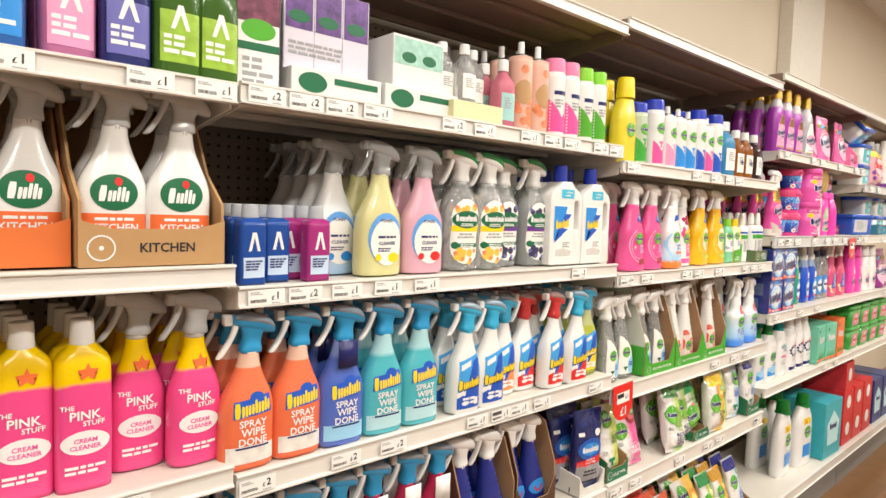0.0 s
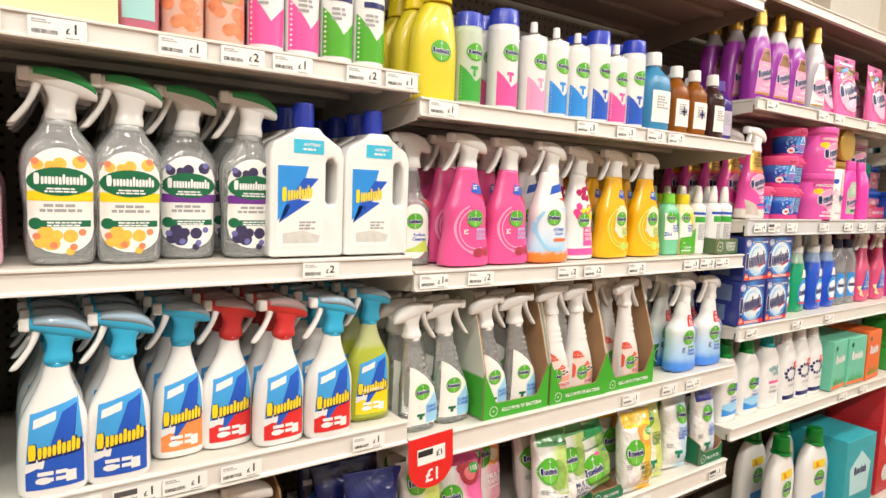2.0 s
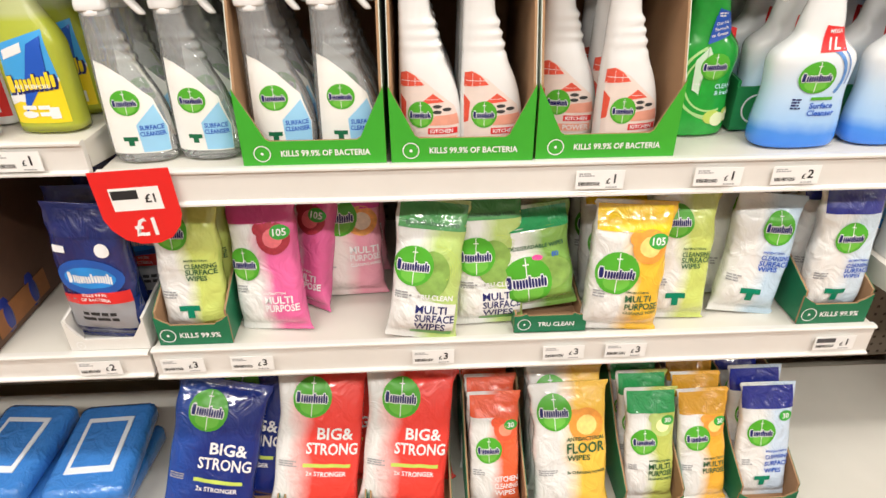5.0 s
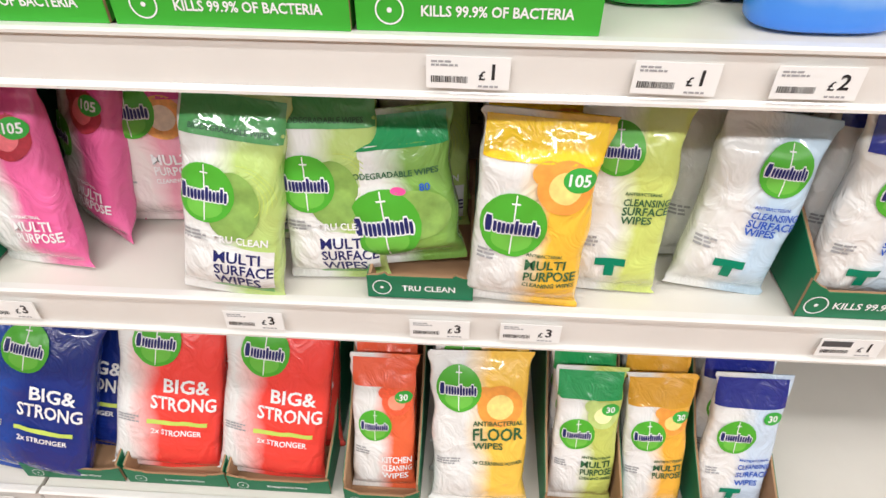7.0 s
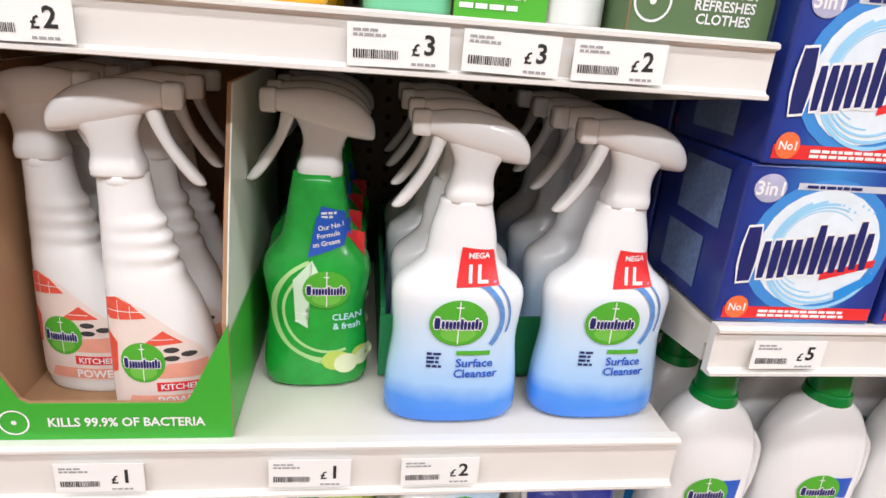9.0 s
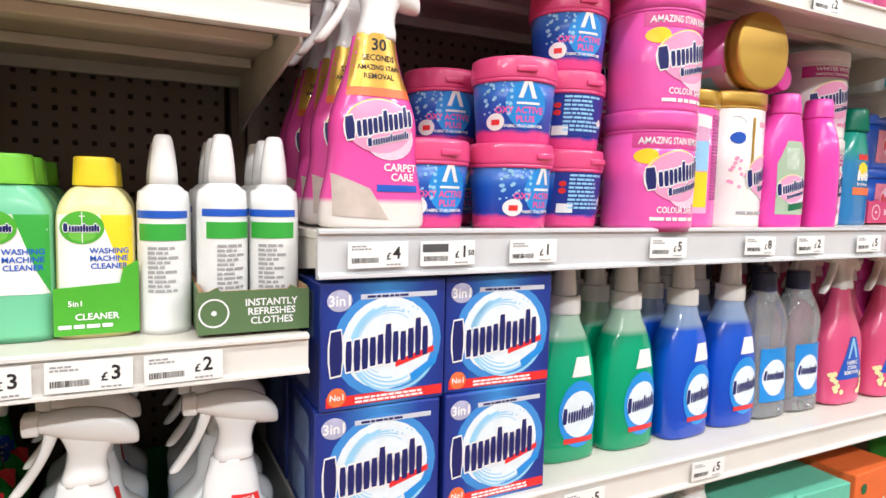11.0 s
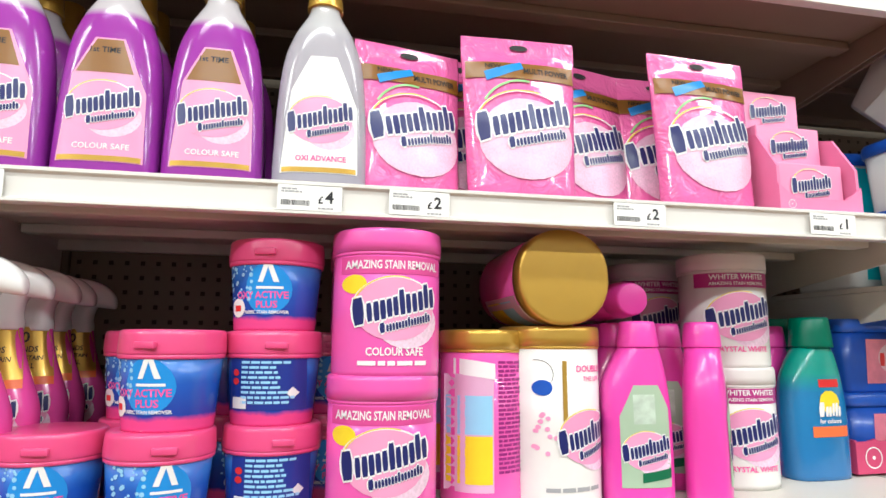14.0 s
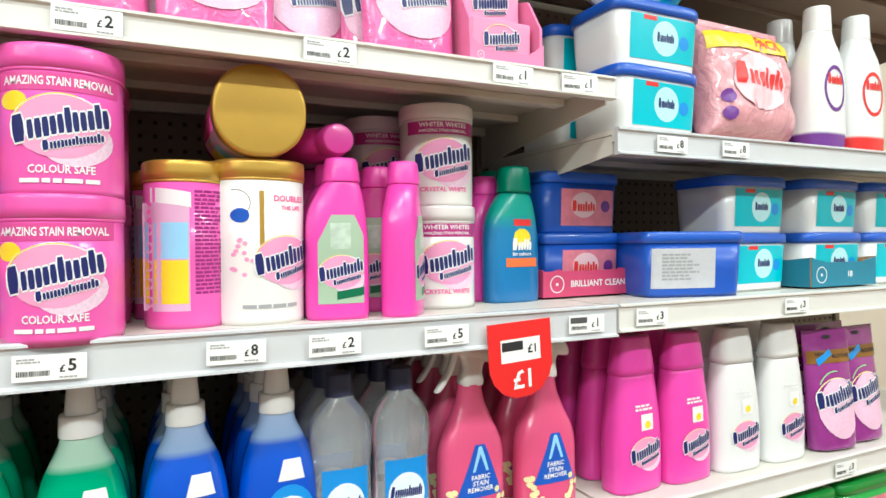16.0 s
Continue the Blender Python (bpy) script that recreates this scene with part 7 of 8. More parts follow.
BTUB = mat("royal_blue_tub", (.02, .09, .48), .3, coat=.3)
bo = podtub("royal blue washing pod tub with rose label", .215, .15, .122, BTUB, BLID, bold, "blue pod tubs")
stock(bo, [pose(4.386, Y0 + .255, z2 + .003, 0, 0, 3), pose(4.384, Y0 + .26, z2 + .126, 0, 0, 5), pose(4.36, Y0 + .40 - .0, z2 + .003)][:2])
bs = podtub("royal blue pod tub turned to its grey label", .225, .155, .125, BTUB, BLID, lambda root, sh: (deco("panel", sh, [rect(-.095, .04, .014, .092, 10, 4)], mat("grey_panel", (.55, .55, .58), .35, var=.1, scale=80), root, .0008), deco("small_print", sh, bars(-.03, .08, .09, 8, .004, seed=3), GREYINK, root, .0012)), "blue pod tubs")
bs.matrix_basis = pose(4.575, Y0 + .125, z2, 0, 0, -14)
tr = tray("rose pink cardboard tray holding pod tubs", .235, .20, .05, .055, .06, mat("rose_card", (.58, .06, .16), .5), 0, inner=mat("rose_card", (.58, .06, .16), .5), word="BRILLIANT CLEAN")
tr.matrix_basis = pose(4.386, Y0 + .165, z2, 0, 0, 2)
tr = tray("blue cardboard tray with wavy front holding pod tubs", .235, .22, .055, .06, .065, mat("petrol_card", (.03, .20, .30), .5), .012, inner=CARD, word="18")
tr.matrix_basis = pose(5.03, Y0 + .06, z2)
bag = pack_shape(.27, .26, .11, 21.0, .006)
r = thing("powder_bag", "pink washing powder bag with yellow top band", "bag")
part("bag_body", bag.mesh(), mat("film_pink_bag", (.74, .36, .40), rough=.22, var=.25, scale=16, coat=.6, crease=.5), r)
deco("band", bag, [rect(-.125, .125, .185, .225, 12, 3)], YELLOW, r, .001)
deco("lettering", bag, [text("PACK", .03, .205, .024, .12)], RED, r, .0016)
deco("glow", bag, [disc(-.01, .12, .075, .06)], mat("pale_rose_print", (.8, .55, .6), .3), r, .001)
deco("wordmark", bag, wordmark(-.01, .13, .14, .045, 4, slant=0, rot=-4), RED, r, .0016)
deco("pod_print", bag, [disc(-.10, .05, .014), disc(-.10, .085, .014)], PURPLE, r, .0014)
r.matrix_basis = lean(4.725, Y0 + .075, z1, 6, 2)
copy_thing(r, lean(4.72, Y0 + .20, z1, 8, -4))
r, = (thing("pod_pack", "dark blue washing capsule pack behind the bag", "pack"),)
part("pack_body", pack_shape(.2, .27, .09, 3.3).mesh(), mat("film_dark_blue_pack", (.02, .05, .25), **FILM), r)
r.matrix_basis = lean(4.62, Y0 + .17, z1, 4, 12)


def bigbottle(label, foot):
    root = thing("bottle", label, "bottle", "white laundry liquid bottles")
    w, h = .125, .315
    sh = Shape([(0, w * .9, .07, 3), (.005, w, .08, 3), (.14, w, .08, 3), (.2, w * .88, .075, 2.6), (.24, w * .6, .06, 2.2), (.26, w * .5, .055, 2)], 4, 28)
    part("body", sh.mesh(), grad("white_" + foot.name, [(0, FOOT[foot.name]), (.03, FOOT[foot.name]), (.036, (.8, .8, .8)), (.3, (.8, .8, .8))], .25), root)
    cap(root, .258, .058, h - .258, WHITE)
    deco("emblem", sh, [ring(0, .13, .030, .036, 0, 360, sq=1.4)], foot, root, .0008)
    deco("wordmark", sh, wordmark(0, .15, .05, .022, 4, slant=0), RED, root, .0012)
    return root


FOOT = {"purple_print": (.16, .04, .28), "red_print": (.72, .03, .03)}
stock(bigbottle("white laundry liquid bottle with purple foot", PURPLE), rows(4.935, Y0 + .06, z1, 3, .09, 3))
stock(bigbottle("white laundry liquid bottle with red foot", RED), rows(5.075, Y0 + .06, z1, 3, .09, 3))
z3 = TOP["E3"]


def oxi_tall(label, bodym, capm):
    root = thing("bottle", label, "bottle", "tall oxi bottles")
    w, h = .122, .285
    sh = Shape([(0, w * .92, .06, 3), (.005, w, .068, 3), (.10, w * .98, .068, 3), (.18, w * .86, .062, 2.6), (.215, w * .76, .056, 2.6)], 4, 28)
    part("body", sh.mesh(), bodym, root)
    part("cap", Shape([(.214, w * .78, .058, 3), (.25, w * .70, .052, 3), (h - .004, w * .60, .046, 3), (h, w * .54, .04, 3)], 3, 24).mesh(), capm, root)
    swoosh_brand(root, sh, .004, .070, .078)
    deco("tag", sh, [rect(-.008, .022, .112, .142, 3, 3)], INKW, root, .001)
    deco("tag_dot", sh, [disc(.008, .122, .007)], YELLOW, root, .0014)
    deco("small_print", sh, bars(.004, .158, .05, 2, .004, seed=3), INKW, root, .001)
    return root


stock(oxi_tall("magenta oxi stain remover bottle", MAGENTA, MAGENTA), rows(4.415, Y0 + .085, z3, 4, .08, 4) + rows(4.540, Y0 + .08, z3, 4, .08, 4))
stock(oxi_tall("white oxi whitening bottle with pink emblem", LW, LW), rows(4.675, Y0 + .075, z3, 4, .08, 4) + rows(4.812, Y0 + .07, z3, 4, .08, 4))
pp = pouch("purple fabric beads pouch on the shelf", .14, .26, 5.0)
for c in pp.children:
    if c.name.startswith("pouch_body"):
        c.data.materials[0] = mat("film_purple_pouch", (.28, .03, .24), rough=.2, var=.2, coat=.7)
stock(pp, [pose(4.965, Y0 + .05, z3, -4, 0, -6), pose(4.96, Y0 + .13, z3, -4), pose(5.09, Y0 + .06, z3, -4), pose(5.09, Y0 + .13, z3, -4)])
z4 = TOP["E4"]
gt = podtub("green washing pod tub with pink label", .20, .15, .13, mat("leaf_green_tub", (.03, .33, .05), .3, coat=.3), mat("leaf_green_tub", (.03, .33, .05), .3), bold, "green pod tubs")
stock(gt, [pose(4.435, Y0 + .10, z4), pose(4.435, Y0 + .10, z4 + .1305), pose(4.645, Y0 + .10, z4), pose(4.645, Y0 + .10, z4 + .1305), pose(4.855, Y0 + .10, z4), pose(4.855, Y0 + .10, z4 + .1305), pose(5.065, Y0 + .10, z4), pose(5.065, Y0 + .10, z4 + .1305)])

# ---- shelf B1 and C1 ----
z = TOP["B1"]


def can(label, w, h, bodym, capm, front=None, cap_h=.04, dome=True, group="aerosol cans"):
    root = thing("aerosol_can", label, "aerosol", group)
    sh = Shape([(0, w * .96, w * .96, 2), (.003, w, w, 2), (h - cap_h - .012, w, w, 2), (h - cap_h - .004, w * .94, w * .94, 2), (h - cap_h, w * .8, w * .8, 2)], 2, 26)
    part("can_body", sh.mesh(), bodym, root)
    if dome:
        cap(root, h - cap_h - .002, w * .96, cap_h, capm, taper=.96)
    else:
        part("valve_dome", Shape([(h - cap_h, w * .8, w * .8, 2), (h - cap_h + .012, w * .5, w * .5, 2)], 2, 20).mesh(), mat("tin_metal", (.6, .6, .6), .25, metal=.9), root)
        cap(root, h - cap_h + .012, .018, cap_h - .012, capm, name="actuator")
    if front:
        front(root, sh, h)
    return root


def air_front(colour):
    def f(root, sh, h):
        deco("swirl", sh, [poly([(-.03, .01), (.028, .01), (.030, .08), (.005, .05), (-.03, .10)], 4)], colour, root, .0005)
        deco("label", sh, [rect(-.020, .024, h * .52, h * .57, 5, 1)], NAVY, root, .0008)
        deco("small_print", sh, bars(.0, h * .45, .035, 3, .005, seed=3), GREYINK, root, .0007)
    return f


def fruit_front(root, sh, h):
    rnd = random.Random(9)
    deco("fruit", sh, [disc(rnd.uniform(-.028, .028), rnd.uniform(.02, h * .72), rnd.uniform(.008, .014), None, 10) for _ in range(14)], mat("peach_print", (.75, .25, .12), .3, var=.5, scale=80), root, .0006)
    deco("label", sh, [disc(0, h * .42, .026, .032)], mat("gold_label_print", (.5, .3, .14), .35), root, .001)


# cartons and bottles from the left
def lilac(root, fl, w, h):
    for c in (-.333, 0, .333):
        deco("flower", fl, [rect(w * (c - .15), w * (c + .15), h * .48, h * .99, 1, 1)], mat("violet_flower", (.13, .06, .24), .3, var=1.0, scale=55), root, .0006)
        deco("emblem", fl, [disc(w * c, h * .62, w * .12, w * .06)], DGREEN, root, .001)
    deco("dividers", fl, [rect(-w * .168, -w * .164, h * .02, h * .98, 1, 1), rect(w * .164, w * .168, h * .02, h * .98, 1, 1)], INK, root, .001)
    deco("small_print", fl, bars(0, h * .32, w * .9, 3, .006, seed=3), GREYINK, root, .0008)


r = carton("black and white disinfectant carton with fruit print", .088, .20, .205, mat("dark_carton", (.05, .05, .055), .4), "disinfectant cartons", lambda root, fl, w, h: (deco("fruit", fl, [rect(-w * .46, w * .46, h * .58, h * .98, 1, 1)], mat("berries_print", (.17, .05, .09), .3, var=1.2, scale=55), root, .0006), deco("emblem", fl, [disc(0, h * .52, w * .38, w * .22)], LEAF, root, .001), deco("band", fl, [rect(-w * .46, w * .46, h * .33, h * .40, 1, 1)], DGREEN, root, .001), deco("label", fl, [rect(-w * .46, w * .46, h * .02, h * .58, 1, 1)], INKW, root, .0004), deco("small_print", fl, bars(0, h * .25, w * .7, 4, .008, seed=4), GREYINK, root, .0008)))
r.matrix_basis = pose(.53, Y0 + .145, z, 0, 0, -3)
r = carton("white and violet disinfectant cartons in display case", .205, .16, .175, mat("lilac_carton", (.68, .64, .74), .4), "disinfectant cartons", lilac)
stock(r, [pose(.698, Y0 + .165, z + .056), pose(.70, Y0 + .33, z + .056)])
WCARD = mat("white_case_card", (.76, .76, .74), .5)
cf = carton("low white display case with green oval emblem", .215, .30, .055, WCARD, "white display cases", lambda root, fl, w, h: (deco("emblem", fl, [disc(-w * .28, h * .5, w * .15, h * .36)], DGREEN, root, .0008), deco("title_band", fl, [rect(-w * .05, w * .45, h * .55, h * .78, 2, 1)], DGREEN, root, .0008)), "display_case")
stock(cf, [pose(.698, Y0 + .19, z), pose(.920, Y0 + .185, z)])
r = carton("white and mint disinfectant cartons", .15, .14, .12, WCARD, "disinfectant cartons", lambda root, fl, w, h: (deco("flower", fl, [rect(-w * .48, w * .48, h * .45, h * .95, 1, 1)], mat("mint_flower_print", (.35, .6, .52), .4, var=.4, scale=60), root, .0006), deco("emblem", fl, [disc(-w * .2, h * .6, w * .14, h * .1), disc(w * .2, h * .6, w * .14, h * .1)], DGREEN, root, .001)))
stock(r, [pose(.925, Y0 + .13, z + .0555), pose(.925, Y0 + .28, z + .0555)])
CREAMC = mat("pale_yellow_card", (.76, .70, .42), .6)
r = carton("low pale yellow card display case", .17, .30, .045, CREAMC, "white display cases", None, "display_case")
r.matrix_basis = pose(1.082, Y0 + .165, z)


def clearbot(label, col, w, h, capm, lab, name="bottle", group="clear bottles"):
    root = thing(name, label, "bottle", group)
    sh = Shape([(0, w * .94, w * .8, 3), (.004, w, w * .86, 3), (h * .6, w, w * .86, 3), (h * .72, w * .7, w * .66, 2.4), (h * .8, w * .42, w * .42, 2), (h * .84, w * .4, w * .4, 2)], 3, 24)
    part("body", sh.mesh(), col, root)
    cap(root, h * .83, w * .48, h * .17, capm)
    deco("label", sh, [rect(-w * .38, w * .38, h * .10, h * .5, 5, 4)], lab, root, .0006)
    deco("small_print", sh, bars(0, h * .42, w * .5, 5, h * .02, seed=4), GREYINK, root, .001)
    return root


LWH = mat("label_white", (.84, .84, .8), .3)
stock(clearbot("clear disinfectant bottle with white cap", CLEARM, .058, .15, WHITE, LWH), [pose(1.03, Y0 + .10, z + .0455), pose(1.082, Y0 + .075, z + .0455), pose(1.135, Y0 + .10, z + .0455), pose(1.03, Y0 + .18, z + .0455), pose(1.085, Y0 + .16, z + .0455), pose(1.13, Y0 + .2, z + .0455)])
stock(clearbot("rose pink fragrance bottle with white cap", mat("rose_clear", (.75, .22, .32), .12, trans=.35), .062, .175, WHITE, mat("aqua_label", (.35, .62, .62), .35)), rows(1.198, Y0 + .05, z, 4, .065, 4))
stock(can("tall fruit print aerosol can with white nozzle", .066, .235, mat("peach_can", (.74, .45, .36), .25, coat=.4), WHITE, fruit_front, .045, False, "fruit aerosols"), rows(1.266, Y0 + .05, z, 4, .07, 30) + rows(1.334, Y0 + .05, z, 4, .07, 30))
r = can("tall white topped aerosol behind the others", .07, .27, mat("peach_can", (.74, .45, .36), .25, coat=.4), WHITE, None, .06, True, "fruit aerosols")
stock(r, [pose(1.235, Y0 + .345, z), pose(1.31, Y0 + .345, z)])
stock(can("pink and white air freshener can with pink cap", .064, .215, WHITE, mat("pink_cap", (.80, .22, .42), .3), air_front(PINK), .042), rows(1.404, Y0 + .045, z, 5, .068, 10) + rows(1.471, Y0 + .045, z, 5, .068, 10))
stock(can("green and white air freshener can with green cap", .064, .212, WHITE, mat("fresh_green_cap", (.22, .62, .03), .3), air_front(LEAF), .042), rows(1.540, Y0 + .045, z, 5, .068, 10) + rows(1.608, Y0 + .045, z, 5, .068, 10))
z = TOP["C1"]
YD = mat("lemon_yellow_bottle", (.80, .66, .04), .25, trans=.1, coat=.3)
r = pouring("lemon yellow cleaner bottle with yellow cap", YD, .105, .265, lambda root, sh: oval_brand(root, sh, 0, .10, .026, .022, .0012), YELLOW, "yellow cleaner bottles")
stock(r, rows(1.762, Y0 + .045, z, 3, .075, 4))


def det_front(colour):
    def f(root, sh, h):
        oval_brand(root, sh, 0, h * .56, .022, .019, .001)
        deco("foot_field", sh, [poly([(-.03, .008), (.03, .008), (.028, .07), (.0, .05), (-.03, .085)], 4)], colour, root, .0005)
        deco("cross", sh, [rect(-.012, .006, .075, .082, 2, 1), rect(-.006, .0, .060, .076, 1, 1)], colour, root, .0008)
    return f


BCAP = mat("royal_blue_cap", (.02, .05, .5), .25, coat=.4)
stock(can("white and sage disinfectant spray can, dark blue cap", .066, .20, mat("sage_can", (.5, .58, .46), .3), BCAP, det_front(GREEN), .035), rows(1.856, Y0 + .05, z, 4, .07, 5))
stock(can("white floral disinfectant can with blue cap", .072, .225, WHITE, BCAP, det_front(PINK), .040), rows(1.958, Y0 + .05, z, 4, .075, 5))
stock(can("white disinfectant can with pink flowers", .066, .215, WHITE, WHITE, det_front(LPINK), .038, False), rows(2.050, Y0 + .05, z, 4, .07, 5))
stock(can("white disinfectant spray can with blue foot", .066, .215, WHITE, WHITE, det_front(MIDBLUE), .038, False), rows(2.124, Y0 + .05, z, 4, .07, 5) + rows(2.198, Y0 + .05, z, 4, .07, 5))
stock(can("white disinfectant can with blue cap, tall", .066, .232, WHITE, BCAP, det_front(BLUE), .04), rows(2.274, Y0 + .05, z, 4, .07, 5) + rows(2.416, Y0 + .05, z, 4, .07, 5))
stock(can("white disinfectant can with pink foot", .064, .21, WHITE, WHITE, det_front(PINK), .038, False), rows(2.345, Y0 + .05, z, 4, .07, 5))
stock(clearbot("sky blue washing liquid bottle with white cap", mat("sky_bottle", (.06, .32, .60), .15, trans=.3), .098, .215, WHITE, LWH), rows(2.508, Y0 + .055, z, 3, .09, 4))
AMB = mat("amber_liquid", (.42, .13, .01), .1, trans=.45)
r = clearbot("amber antiseptic liquid bottle with white cap", AMB, .078, .192, WHITE, LWH, "bottle", "antiseptic bottles")
deco("cross", Flat(-.035), [rect(-.012, .012, .058, .064, 1, 1), rect(-.003, .003, .048, .074, 1, 1)], NAVY, r, .001)
stock(r, rows(2.609, Y0 + .05, z, 3, .075, 6) + rows(2.698, Y0 + .05, z, 3, .075, 6))
stock(clearbot("dark antiseptic bottle with white cap and label", mat("dark_amber_liquid", (.05, .02, .02), .1, trans=.2), .078, .192, WHITE, LWH, "bottle", "antiseptic bottles"), rows(2.792, Y0 + .05, z, 3, .075, 6))
stock(clearbot("deep violet washing liquid bottle", mat("violet_bottle", (.06, .03, .25), .15, trans=.2), .09, .19, mat("violet_cap", (.1, .05, .3), .3), mat("lilac_label", (.5, .45, .6), .35)), rows(2.890, Y0 + .09, z, 3, .085, 6))

# ---- bay A ----
z = TOP["A1"]


def peak(label, col, lab):
    root = thing("bottle", label, "bottle", "peak-emblem bottles")
    w, h = .076, .23
    sh = Shape([(0, w * .94, w * .7, 4), (.004, w, w * .74, 4), (h * .55, w, w * .74, 4), (h * .7, w * .85, w * .66, 3), (h * .8, w * .4, w * .4, 2)], 3, 24)
    part("body", sh.mesh(), col, root)
    cap(root, h * .8, w * .46, h * .2, WHITE)
    deco("label", sh, [rect(-w * .42, w * .42, .02, .105, 5, 4)], lab, root, .0006)
    deco("emblem", sh, [poly([(-.016, .075), (-.009, .075), (.0, .10), (.009, .075), (.016, .075), (.004, .115), (-.004, .115)], 1)], INKW, root, .001)
    deco("small_print", sh, bars(0, .062, w * .7, 3, .007, seed=4), INKW, root, .001)
    return root


stock(peak("blue cleaner bottle with peak emblem", mat("blue_peak", (.03, .15, .5), .15, trans=.3), MIDBLUE), rows(.125, Y0 + .065, z, 3, .075, 4) + rows(.04, Y0 + .065, z, 3, .075, 4))
stock(peak("pink cleaner bottle with peak emblem", mat("pink_peak", (.6, .2, .4), .15, trans=.3), LPINK), rows(.218, Y0 + .07, z, 3, .075, 4))
stock(peak("dark blue cleaner bottle with peak emblem", mat("dark_peak", (.03, .04, .2), .15, trans=.3), mat("violet_label", (.15, .15, .45), .3)), rows(.298, Y0 + .06, z, 3, .075, 4))
stock(peak("green cleaner bottle with peak emblem", mat("green_peak", (.06, .16, .02), .15, trans=.3), mat("lime_label", (.3, .5, .05), .3, var=.4, scale=60)), rows(.376, Y0 + .05, z, 3, .075, 4) + rows(.444 - .001, Y0 + .05, z, 3, .075, 4) + rows(-.06, Y0 + .06, z, 3, .075, 4) + rows(-.15, Y0 + .06, z, 3, .075, 4))
z = TOP["A2"]


def cif():
    root, sh = spray("spray_bottle", "white kitchen spray with dark green oval emblem", "shoulder", .112, .062, .292, WHITE, MATS.get("cloudy_trigger") or clear("cloudy_trigger", (.92, .9, .86), .1, .6), -1, "white kitchen sprays", skew=.1)
    deco("emblem", sh, [disc(.0, .118, .036, .030)], DGREEN, root, .0008, "dark green oval emblem")
    deco("wordmark", sh, wordmark(.0, .116, .046, .026, 3, slant=.15), INKW, root, .0012)
    deco("emblem_leaf", sh, [disc(.006, .136, .006, .007)], RED, root, .0014)
    deco("label", sh, [rect(-.05, .05, .010, .083, 8, 4)], ORANGE, root, .0006)
    deco("lettering", sh, [text("KITCHEN", .0, .060, .013, .074)] + bars(0, .074, .06, 1, .005, seed=2), INKW, root, .0012)
    return root


stock(cif(), [pose(.283, Y0 + .085, z + .003), pose(.388, Y0 + .075, z + .003), pose(.165, Y0 + .12, z + .003), pose(.283, Y0 + .165, z + .003), pose(.388, Y0 + .155, z + .003), pose(.165, Y0 + .2, z + .003), pose(.05, Y0 + .12, z + .003), pose(-.06, Y0 + .12, z + .003)])
CARDL = mat("kraft_cardboard", (.46, .27, .12), .8, var=.1, scale=20, bump=.2)
tr = tray("brown cardboard case printed with the word kitchen", .232, .33, .062, .16, .30, CARDL, .015, word="KITCHEN", inner=CARDL, step=.5)
for c in tr.children:
    if c.name.startswith("lettering"):
        c.data.materials[0] = INK
tr.matrix_basis = pose(.340, Y0 + .028, z)
tr = tray("orange printed cardboard case holding white sprays", .232, .33, .062, .16, .30, mat("orange_case", (.72, .17, .04), .5), .015, inner=CARDL, step=.5)
tr.matrix_basis = pose(.104, Y0 + .06, z)
z = TOP["A3"]
PS = grad("pink_yellow_bottle", [(0, (.80, .07, .26)), (.168, (.80, .07, .26)), (.176, (.88, .58, .0)), (.3, (.88, .6, .0))], .2, wave=.035, scale=9)


def pink_front(root, sh, top):
    deco("star", sh, [poly([(.004 + .016 * math.cos(radians(90 + 36 * i)) * (1 if i % 2 == 0 else .42), top + .016 * math.sin(radians(90 + 36 * i)) * (1 if i % 2 == 0 else .42)) for i in range(10)], 0)], ORANGE, root, .0012)
    deco("lettering", sh, [text("THE", -.026, .138, .008), text("PINK", .0, .124, .015, .064), text("STUFF", .012, .110, .009, .04)], INKW, root, .001)
    deco("label", sh, [disc(0, .078, .036, .020)], INKW, root, .0008)
    deco("label_text", sh, [text("CREAM", 0, .082, .008, .05), text("CLEANER", 0, .071, .008, .056)], PINK, root, .0013)
    deco("small_print", sh, bars(0, .038, .06, 2, .005, seed=2), INKW, root, .001)


def flip():
    root = thing("bottle", "pink and yellow cream cleaner bottle with white cap", "bottle", "pink and yellow cleaners")
    sh = Shape([(0, .078, .05, 4), (.005, .084, .056, 4), (.18, .084, .056, 4), (.215, .078, .052, 3.4), (.232, .05, .042, 2.4), (.24, .036, .036, 2)], 3, 26)
    part("body", sh.mesh(), PS, root)
    cap(root, .238, .038, .042, WHITE)
    pink_front(root, sh, .195)
    return root


stock(flip(), rows(.158, Y0 + .10, z, 4, .065, 3) + rows(.240, Y0 + .085, z, 4, .065, 3) + rows(.07, Y0 + .10, z, 4, .065, 3))
r, sh = spray("spray_bottle", "pink and yellow cleaner spray with clear trigger", "shoulder", .098, .058, .302, PS, MATS.get("cloudy_trigger") or clear("cloudy_trigger", (.92, .9, .86), .1, .6), -1, "pink and yellow cleaners")
pink_front(r, sh, .188)
stock(r, rows(.332, Y0 + .115, z, 4, .075, 3) + rows(.420, Y0 + .075, z, 4, .075, 3))
z = TOP["A4"]
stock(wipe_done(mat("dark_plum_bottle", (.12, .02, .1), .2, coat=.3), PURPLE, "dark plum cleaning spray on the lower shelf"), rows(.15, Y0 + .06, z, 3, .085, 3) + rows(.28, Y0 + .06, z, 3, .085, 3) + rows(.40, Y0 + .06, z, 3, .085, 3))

# ---- price tickets ----
TICK = {}


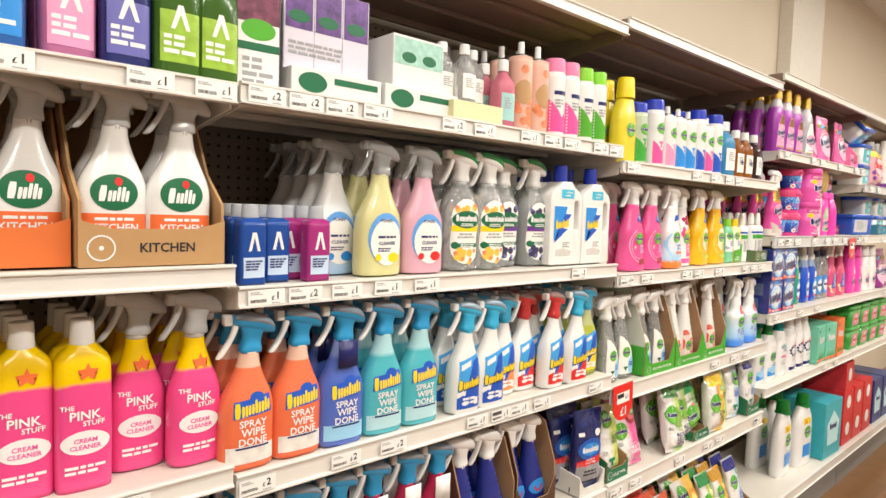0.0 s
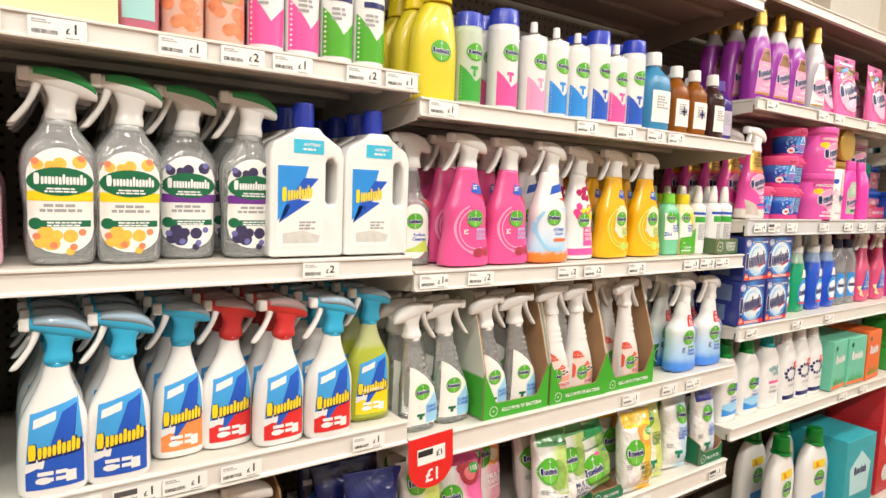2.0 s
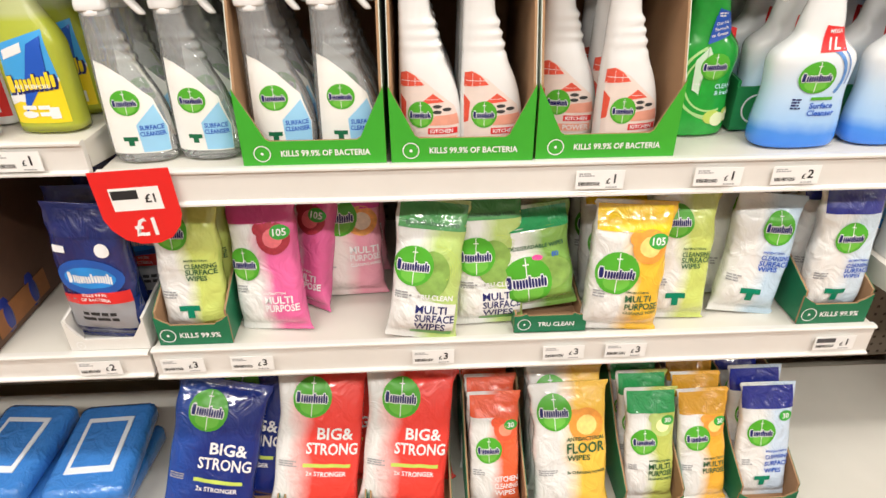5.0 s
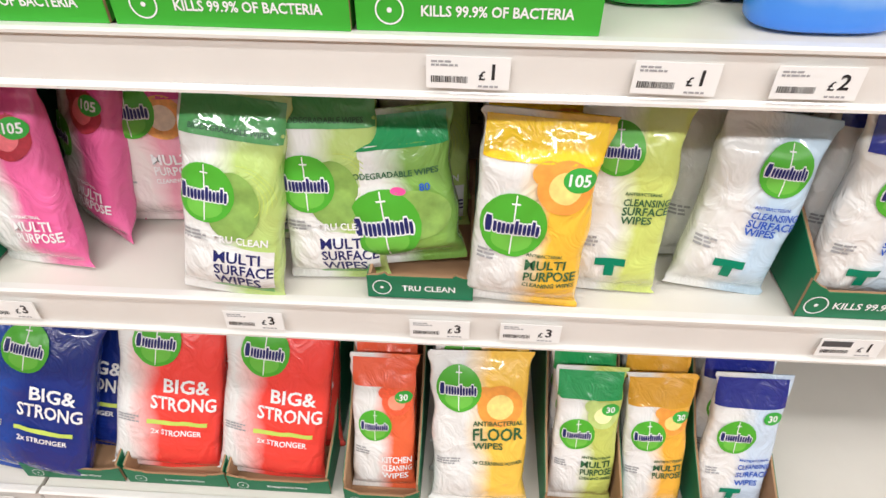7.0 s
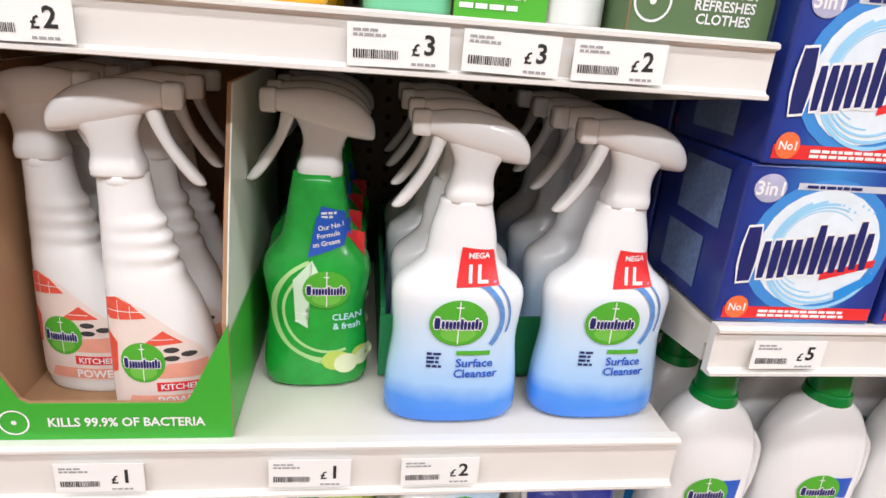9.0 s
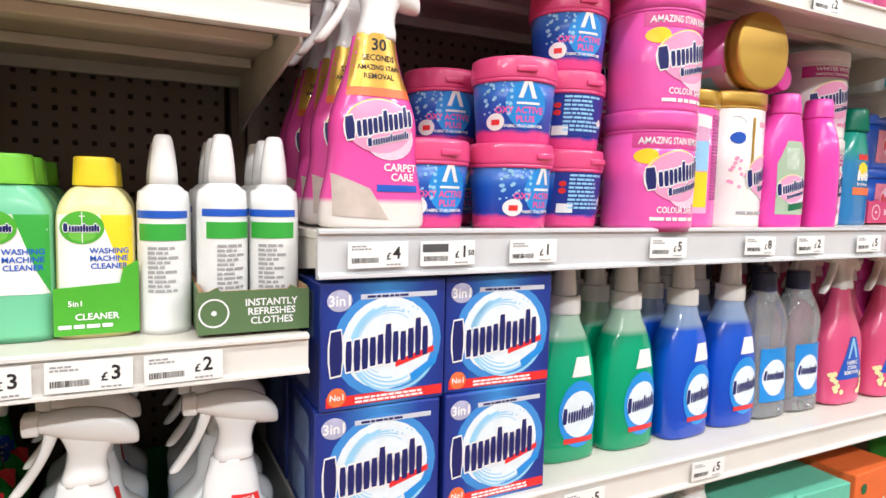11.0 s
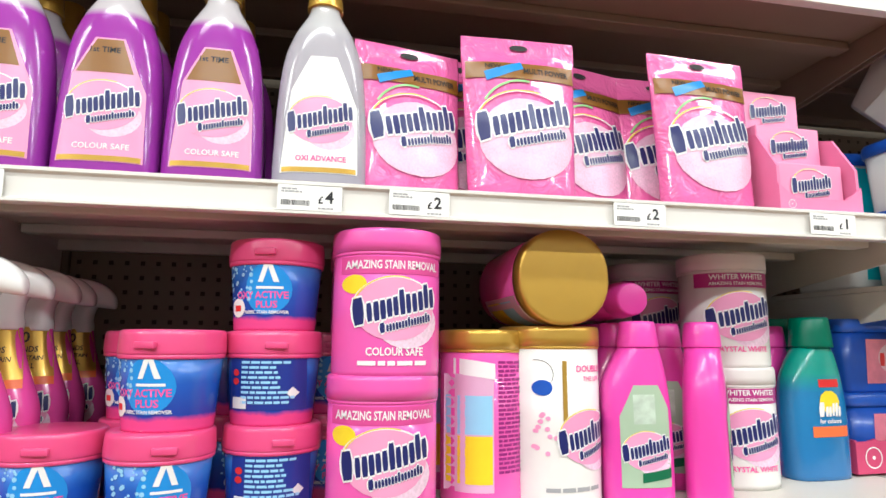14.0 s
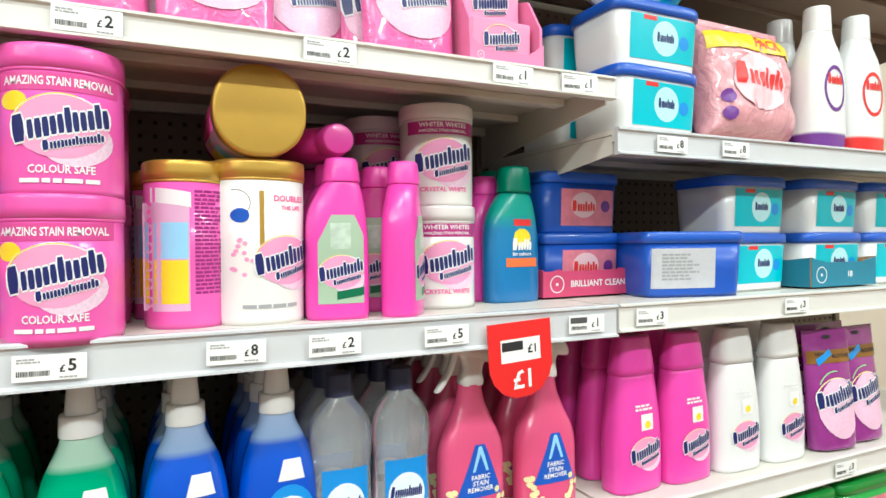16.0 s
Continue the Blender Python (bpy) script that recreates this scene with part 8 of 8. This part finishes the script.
def ticket(value, dark=False):
    key = (value, dark)
    if key in TICK:
        return TICK[key]
    root = thing("price_ticket", "white paper price ticket marked £" + value + " in the shelf edge", "price ticket", "price tickets")
    part("paper", box_bm(.086, .0008, .034, 0, -.017, -.026), PAPER, root, smooth=False)
    fl = Flat(-.0004)
    deco("price", fl, [text(value.split(".")[0], .0, .002, .0165)] + ([text(value.split(".")[1], .011, .0, .008)] if "." in value else []), INK, root, .0004)
    deco("pound_sign", fl, [text("£", -.0115, -.002, .010)], INK, root, .0004)
    rnd = random.Random(5)
    x = -.064
    code = []
    while x < -.026:
        b = rnd.choice((.0006, .0009, .0013))
        code.append(rect(x, x + b, -.0105, -.0035, 1, 1))
        x += b + rnd.choice((.0006, .001))
    deco("barcode", fl, code, INK, root, .0004)["kind"] = "stuff"
    if dark:
        deco("header", fl, [rect(-.066, -.026, .002, .013, 1, 1)], mat("ticket_header", (.08, .08, .085), .6), root, .0004)
    else:
        deco("small_print", fl, bars(-.048, .0115, .032, 2, .0022, seed=3), GREYINK, root, .0004)
    deco("unit_price", fl, bars(.0, -.0135, .030, 1, .0022, seed=4), GREYINK, root, .0004)
    for c in root.children:
        for v in c.data.vertices:
            v.co.x, v.co.z = v.co.x * .84, v.co.z * .86
    TICK[key] = root
    root["used"] = 0
    return root


def put_ticket(shelf, x, value, dark=False, y=Y0):
    t, e = {"CB": (BASE, .06)}.get(shelf) or SHELVES[shelf[0]][int(shelf[1]) - 1]
    m = pose(x, y - .0030, t - e * .5 - .001, 0, RND.uniform(-1.0, 1.0), 0)
    r = ticket(value, dark)
    if r["used"]:
        copy_thing(r, m)
    else:
        r.matrix_basis = m
        r["used"] = 1


TICKETS = {
    "A1": ((.151, "1"), (.344, "1"), (.450, "1")), "A3": ((.308, "1"),),
    "B1": ((.543, "2"), (.623, "2"), (.702, "2"), (.790, "1"), (1.006, "2"), (1.109, "1"), (1.278, "1"), (1.373, "2"), (1.460, "1"), (1.600, "2"), (1.683, "1")),
    "B2": ((.547, "1"), (.628, "2"), (.724, "1"), (.828, "1"), (.938, "1"), (1.520, "2")),
    "B3": ((.534, "2"), (.730, "2"), (.854, "2"), (1.118, "1"), (1.279, "1"), (1.374, "1"), (1.630, "1")),
    "B4": ((1.639, "2"),),
    "C1": ((1.785, "1"), (2.216, "3"), (2.363, "3"), (2.486, "3"), (2.578, "2")),
    "C2": ((1.776, "1.50"), (1.902, "2"), (2.178, "2"), (2.271, "2"), (2.444, "2"), (2.694, "3"), (2.776, "3"), (2.858, "2")),
    "C3": ((2.456, "1"), (2.633, "1"), (2.751, "2")),
    "C4": ((1.778, "3"), (1.895, "3"), (2.205, "3"), (2.432, "3"), (2.541, "3")),
    "CB": ((1.642, "2"), (1.855, "2")),
    "D1": ((3.076, "4"), (3.425, "4"), (3.552, "2"), (3.837, "2"), (4.126, "1"), (4.254, "1")),
    "D2": ((3.062, "4"), (3.273, "1"), (3.510, "5"), (3.711, "8"), (3.839, "2"), (4.007, "5")),
    "D3": ((3.067, "5"), (3.374, "5"), (3.622, "5")), "D4": ((3.815, "1"), (4.006, "1")),
    "E1": ((4.458, "8"), (4.62, "8")), "E2": ((4.407, "3"), (4.794, "3")), "E3": ((4.951, "3"),),
}
for shelf, items in TICKETS.items():
    for x, v in items:
        put_ticket(shelf, x, v)
for shelf, x, v in (("C4", 2.915, "1"), ("D2", 3.150, "1.50"), ("D2", 4.264, "1"), ("B3", 1.205, "1")):
    put_ticket(shelf, x, v, True)


def red_card(x, ztop):
    root = thing("price_card", "red promotional price card reading £1 on the shelf edge", "price card", "red price cards")
    w, h = .115, .118
    pts = [(-w / 2, 0), (w / 2, 0), (w / 2, -h * .62), (w * .44, -h * .78), (w * .30, -h * .93), (w * .12, -h), (-w * .12, -h), (-w * .30, -h * .93), (-w * .44, -h * .78), (-w / 2, -h * .62)]
    part("card", plate_bm(pts, .0015), mat("red_card", (.74, .02, .02), .3, coat=.3), root, smooth=False)
    fl = Flat(-.0008)
    deco("price", fl, [text("£1", 0, -h * .76, .030)], INKW, root, .0006)
    deco("slip", fl, [rect(-.036, .036, -.062, -.026, 1, 1)], PAPER, root, .0005)
    deco("slip_header", fl, [rect(-.034, .004, -.044, -.030, 1, 1)], INK, root, .0008)
    deco("slip_price", fl, [text("£1", .020, -.044, .014)], INK, root, .0008)
    root.matrix_basis = pose(x, Y0 - .0062, ztop, 0, -3, 0)


red_card(1.758, 1.075)
red_card(4.108, 1.532)
# black shopping trolley edge by the shelves' far end
r = thing("shopping_trolley", "black plastic shopping trolley basket standing in the aisle", "trolley")
part("basket", Shape([(.42, .36, .30, 5), (.44, .38, .32, 5), (.80, .46, .38, 5), (.815, .48, .40, 5)], 2, 32).mesh(), mat("black_plastic", (.015, .015, .016), .4), r)
part("handle", tube([(-.24, .028, .028, 2, .0, .0), (.24, .028, .028, 2, 0, 0)], k=1), mat("black_plastic", (.015, .015, .016), .4), r).location = (0, -.22, .99)
for sx in (-.2, .2):
    part("post", Shape([(.80, .02, .02, 2, sx, -.20), (.99, .02, .02, 2, sx, -.22)], 1, 12).mesh(), mat("black_plastic", (.015, .015, .016), .4), r)
    for sy in (-.13, .13):
        part("leg", Shape([(.08, .018, .018, 2, sx * .8, sy), (.44, .018, .018, 2, sx * .7, sy)], 1, 10).mesh(), mat("trolley_steel", (.45, .45, .46), .3, metal=.9), r)
        part("wheel", tube([(sx * .8 - .012, .08, .08, 2, sy, .04), (sx * .8 + .012, .08, .08, 2, sy, .04)], k=1), mat("black_rubber", (.02, .02, .02), .7), r)
r.matrix_basis = pose(4.6, .66, 0, 0, 0, 60)

plank_floor()
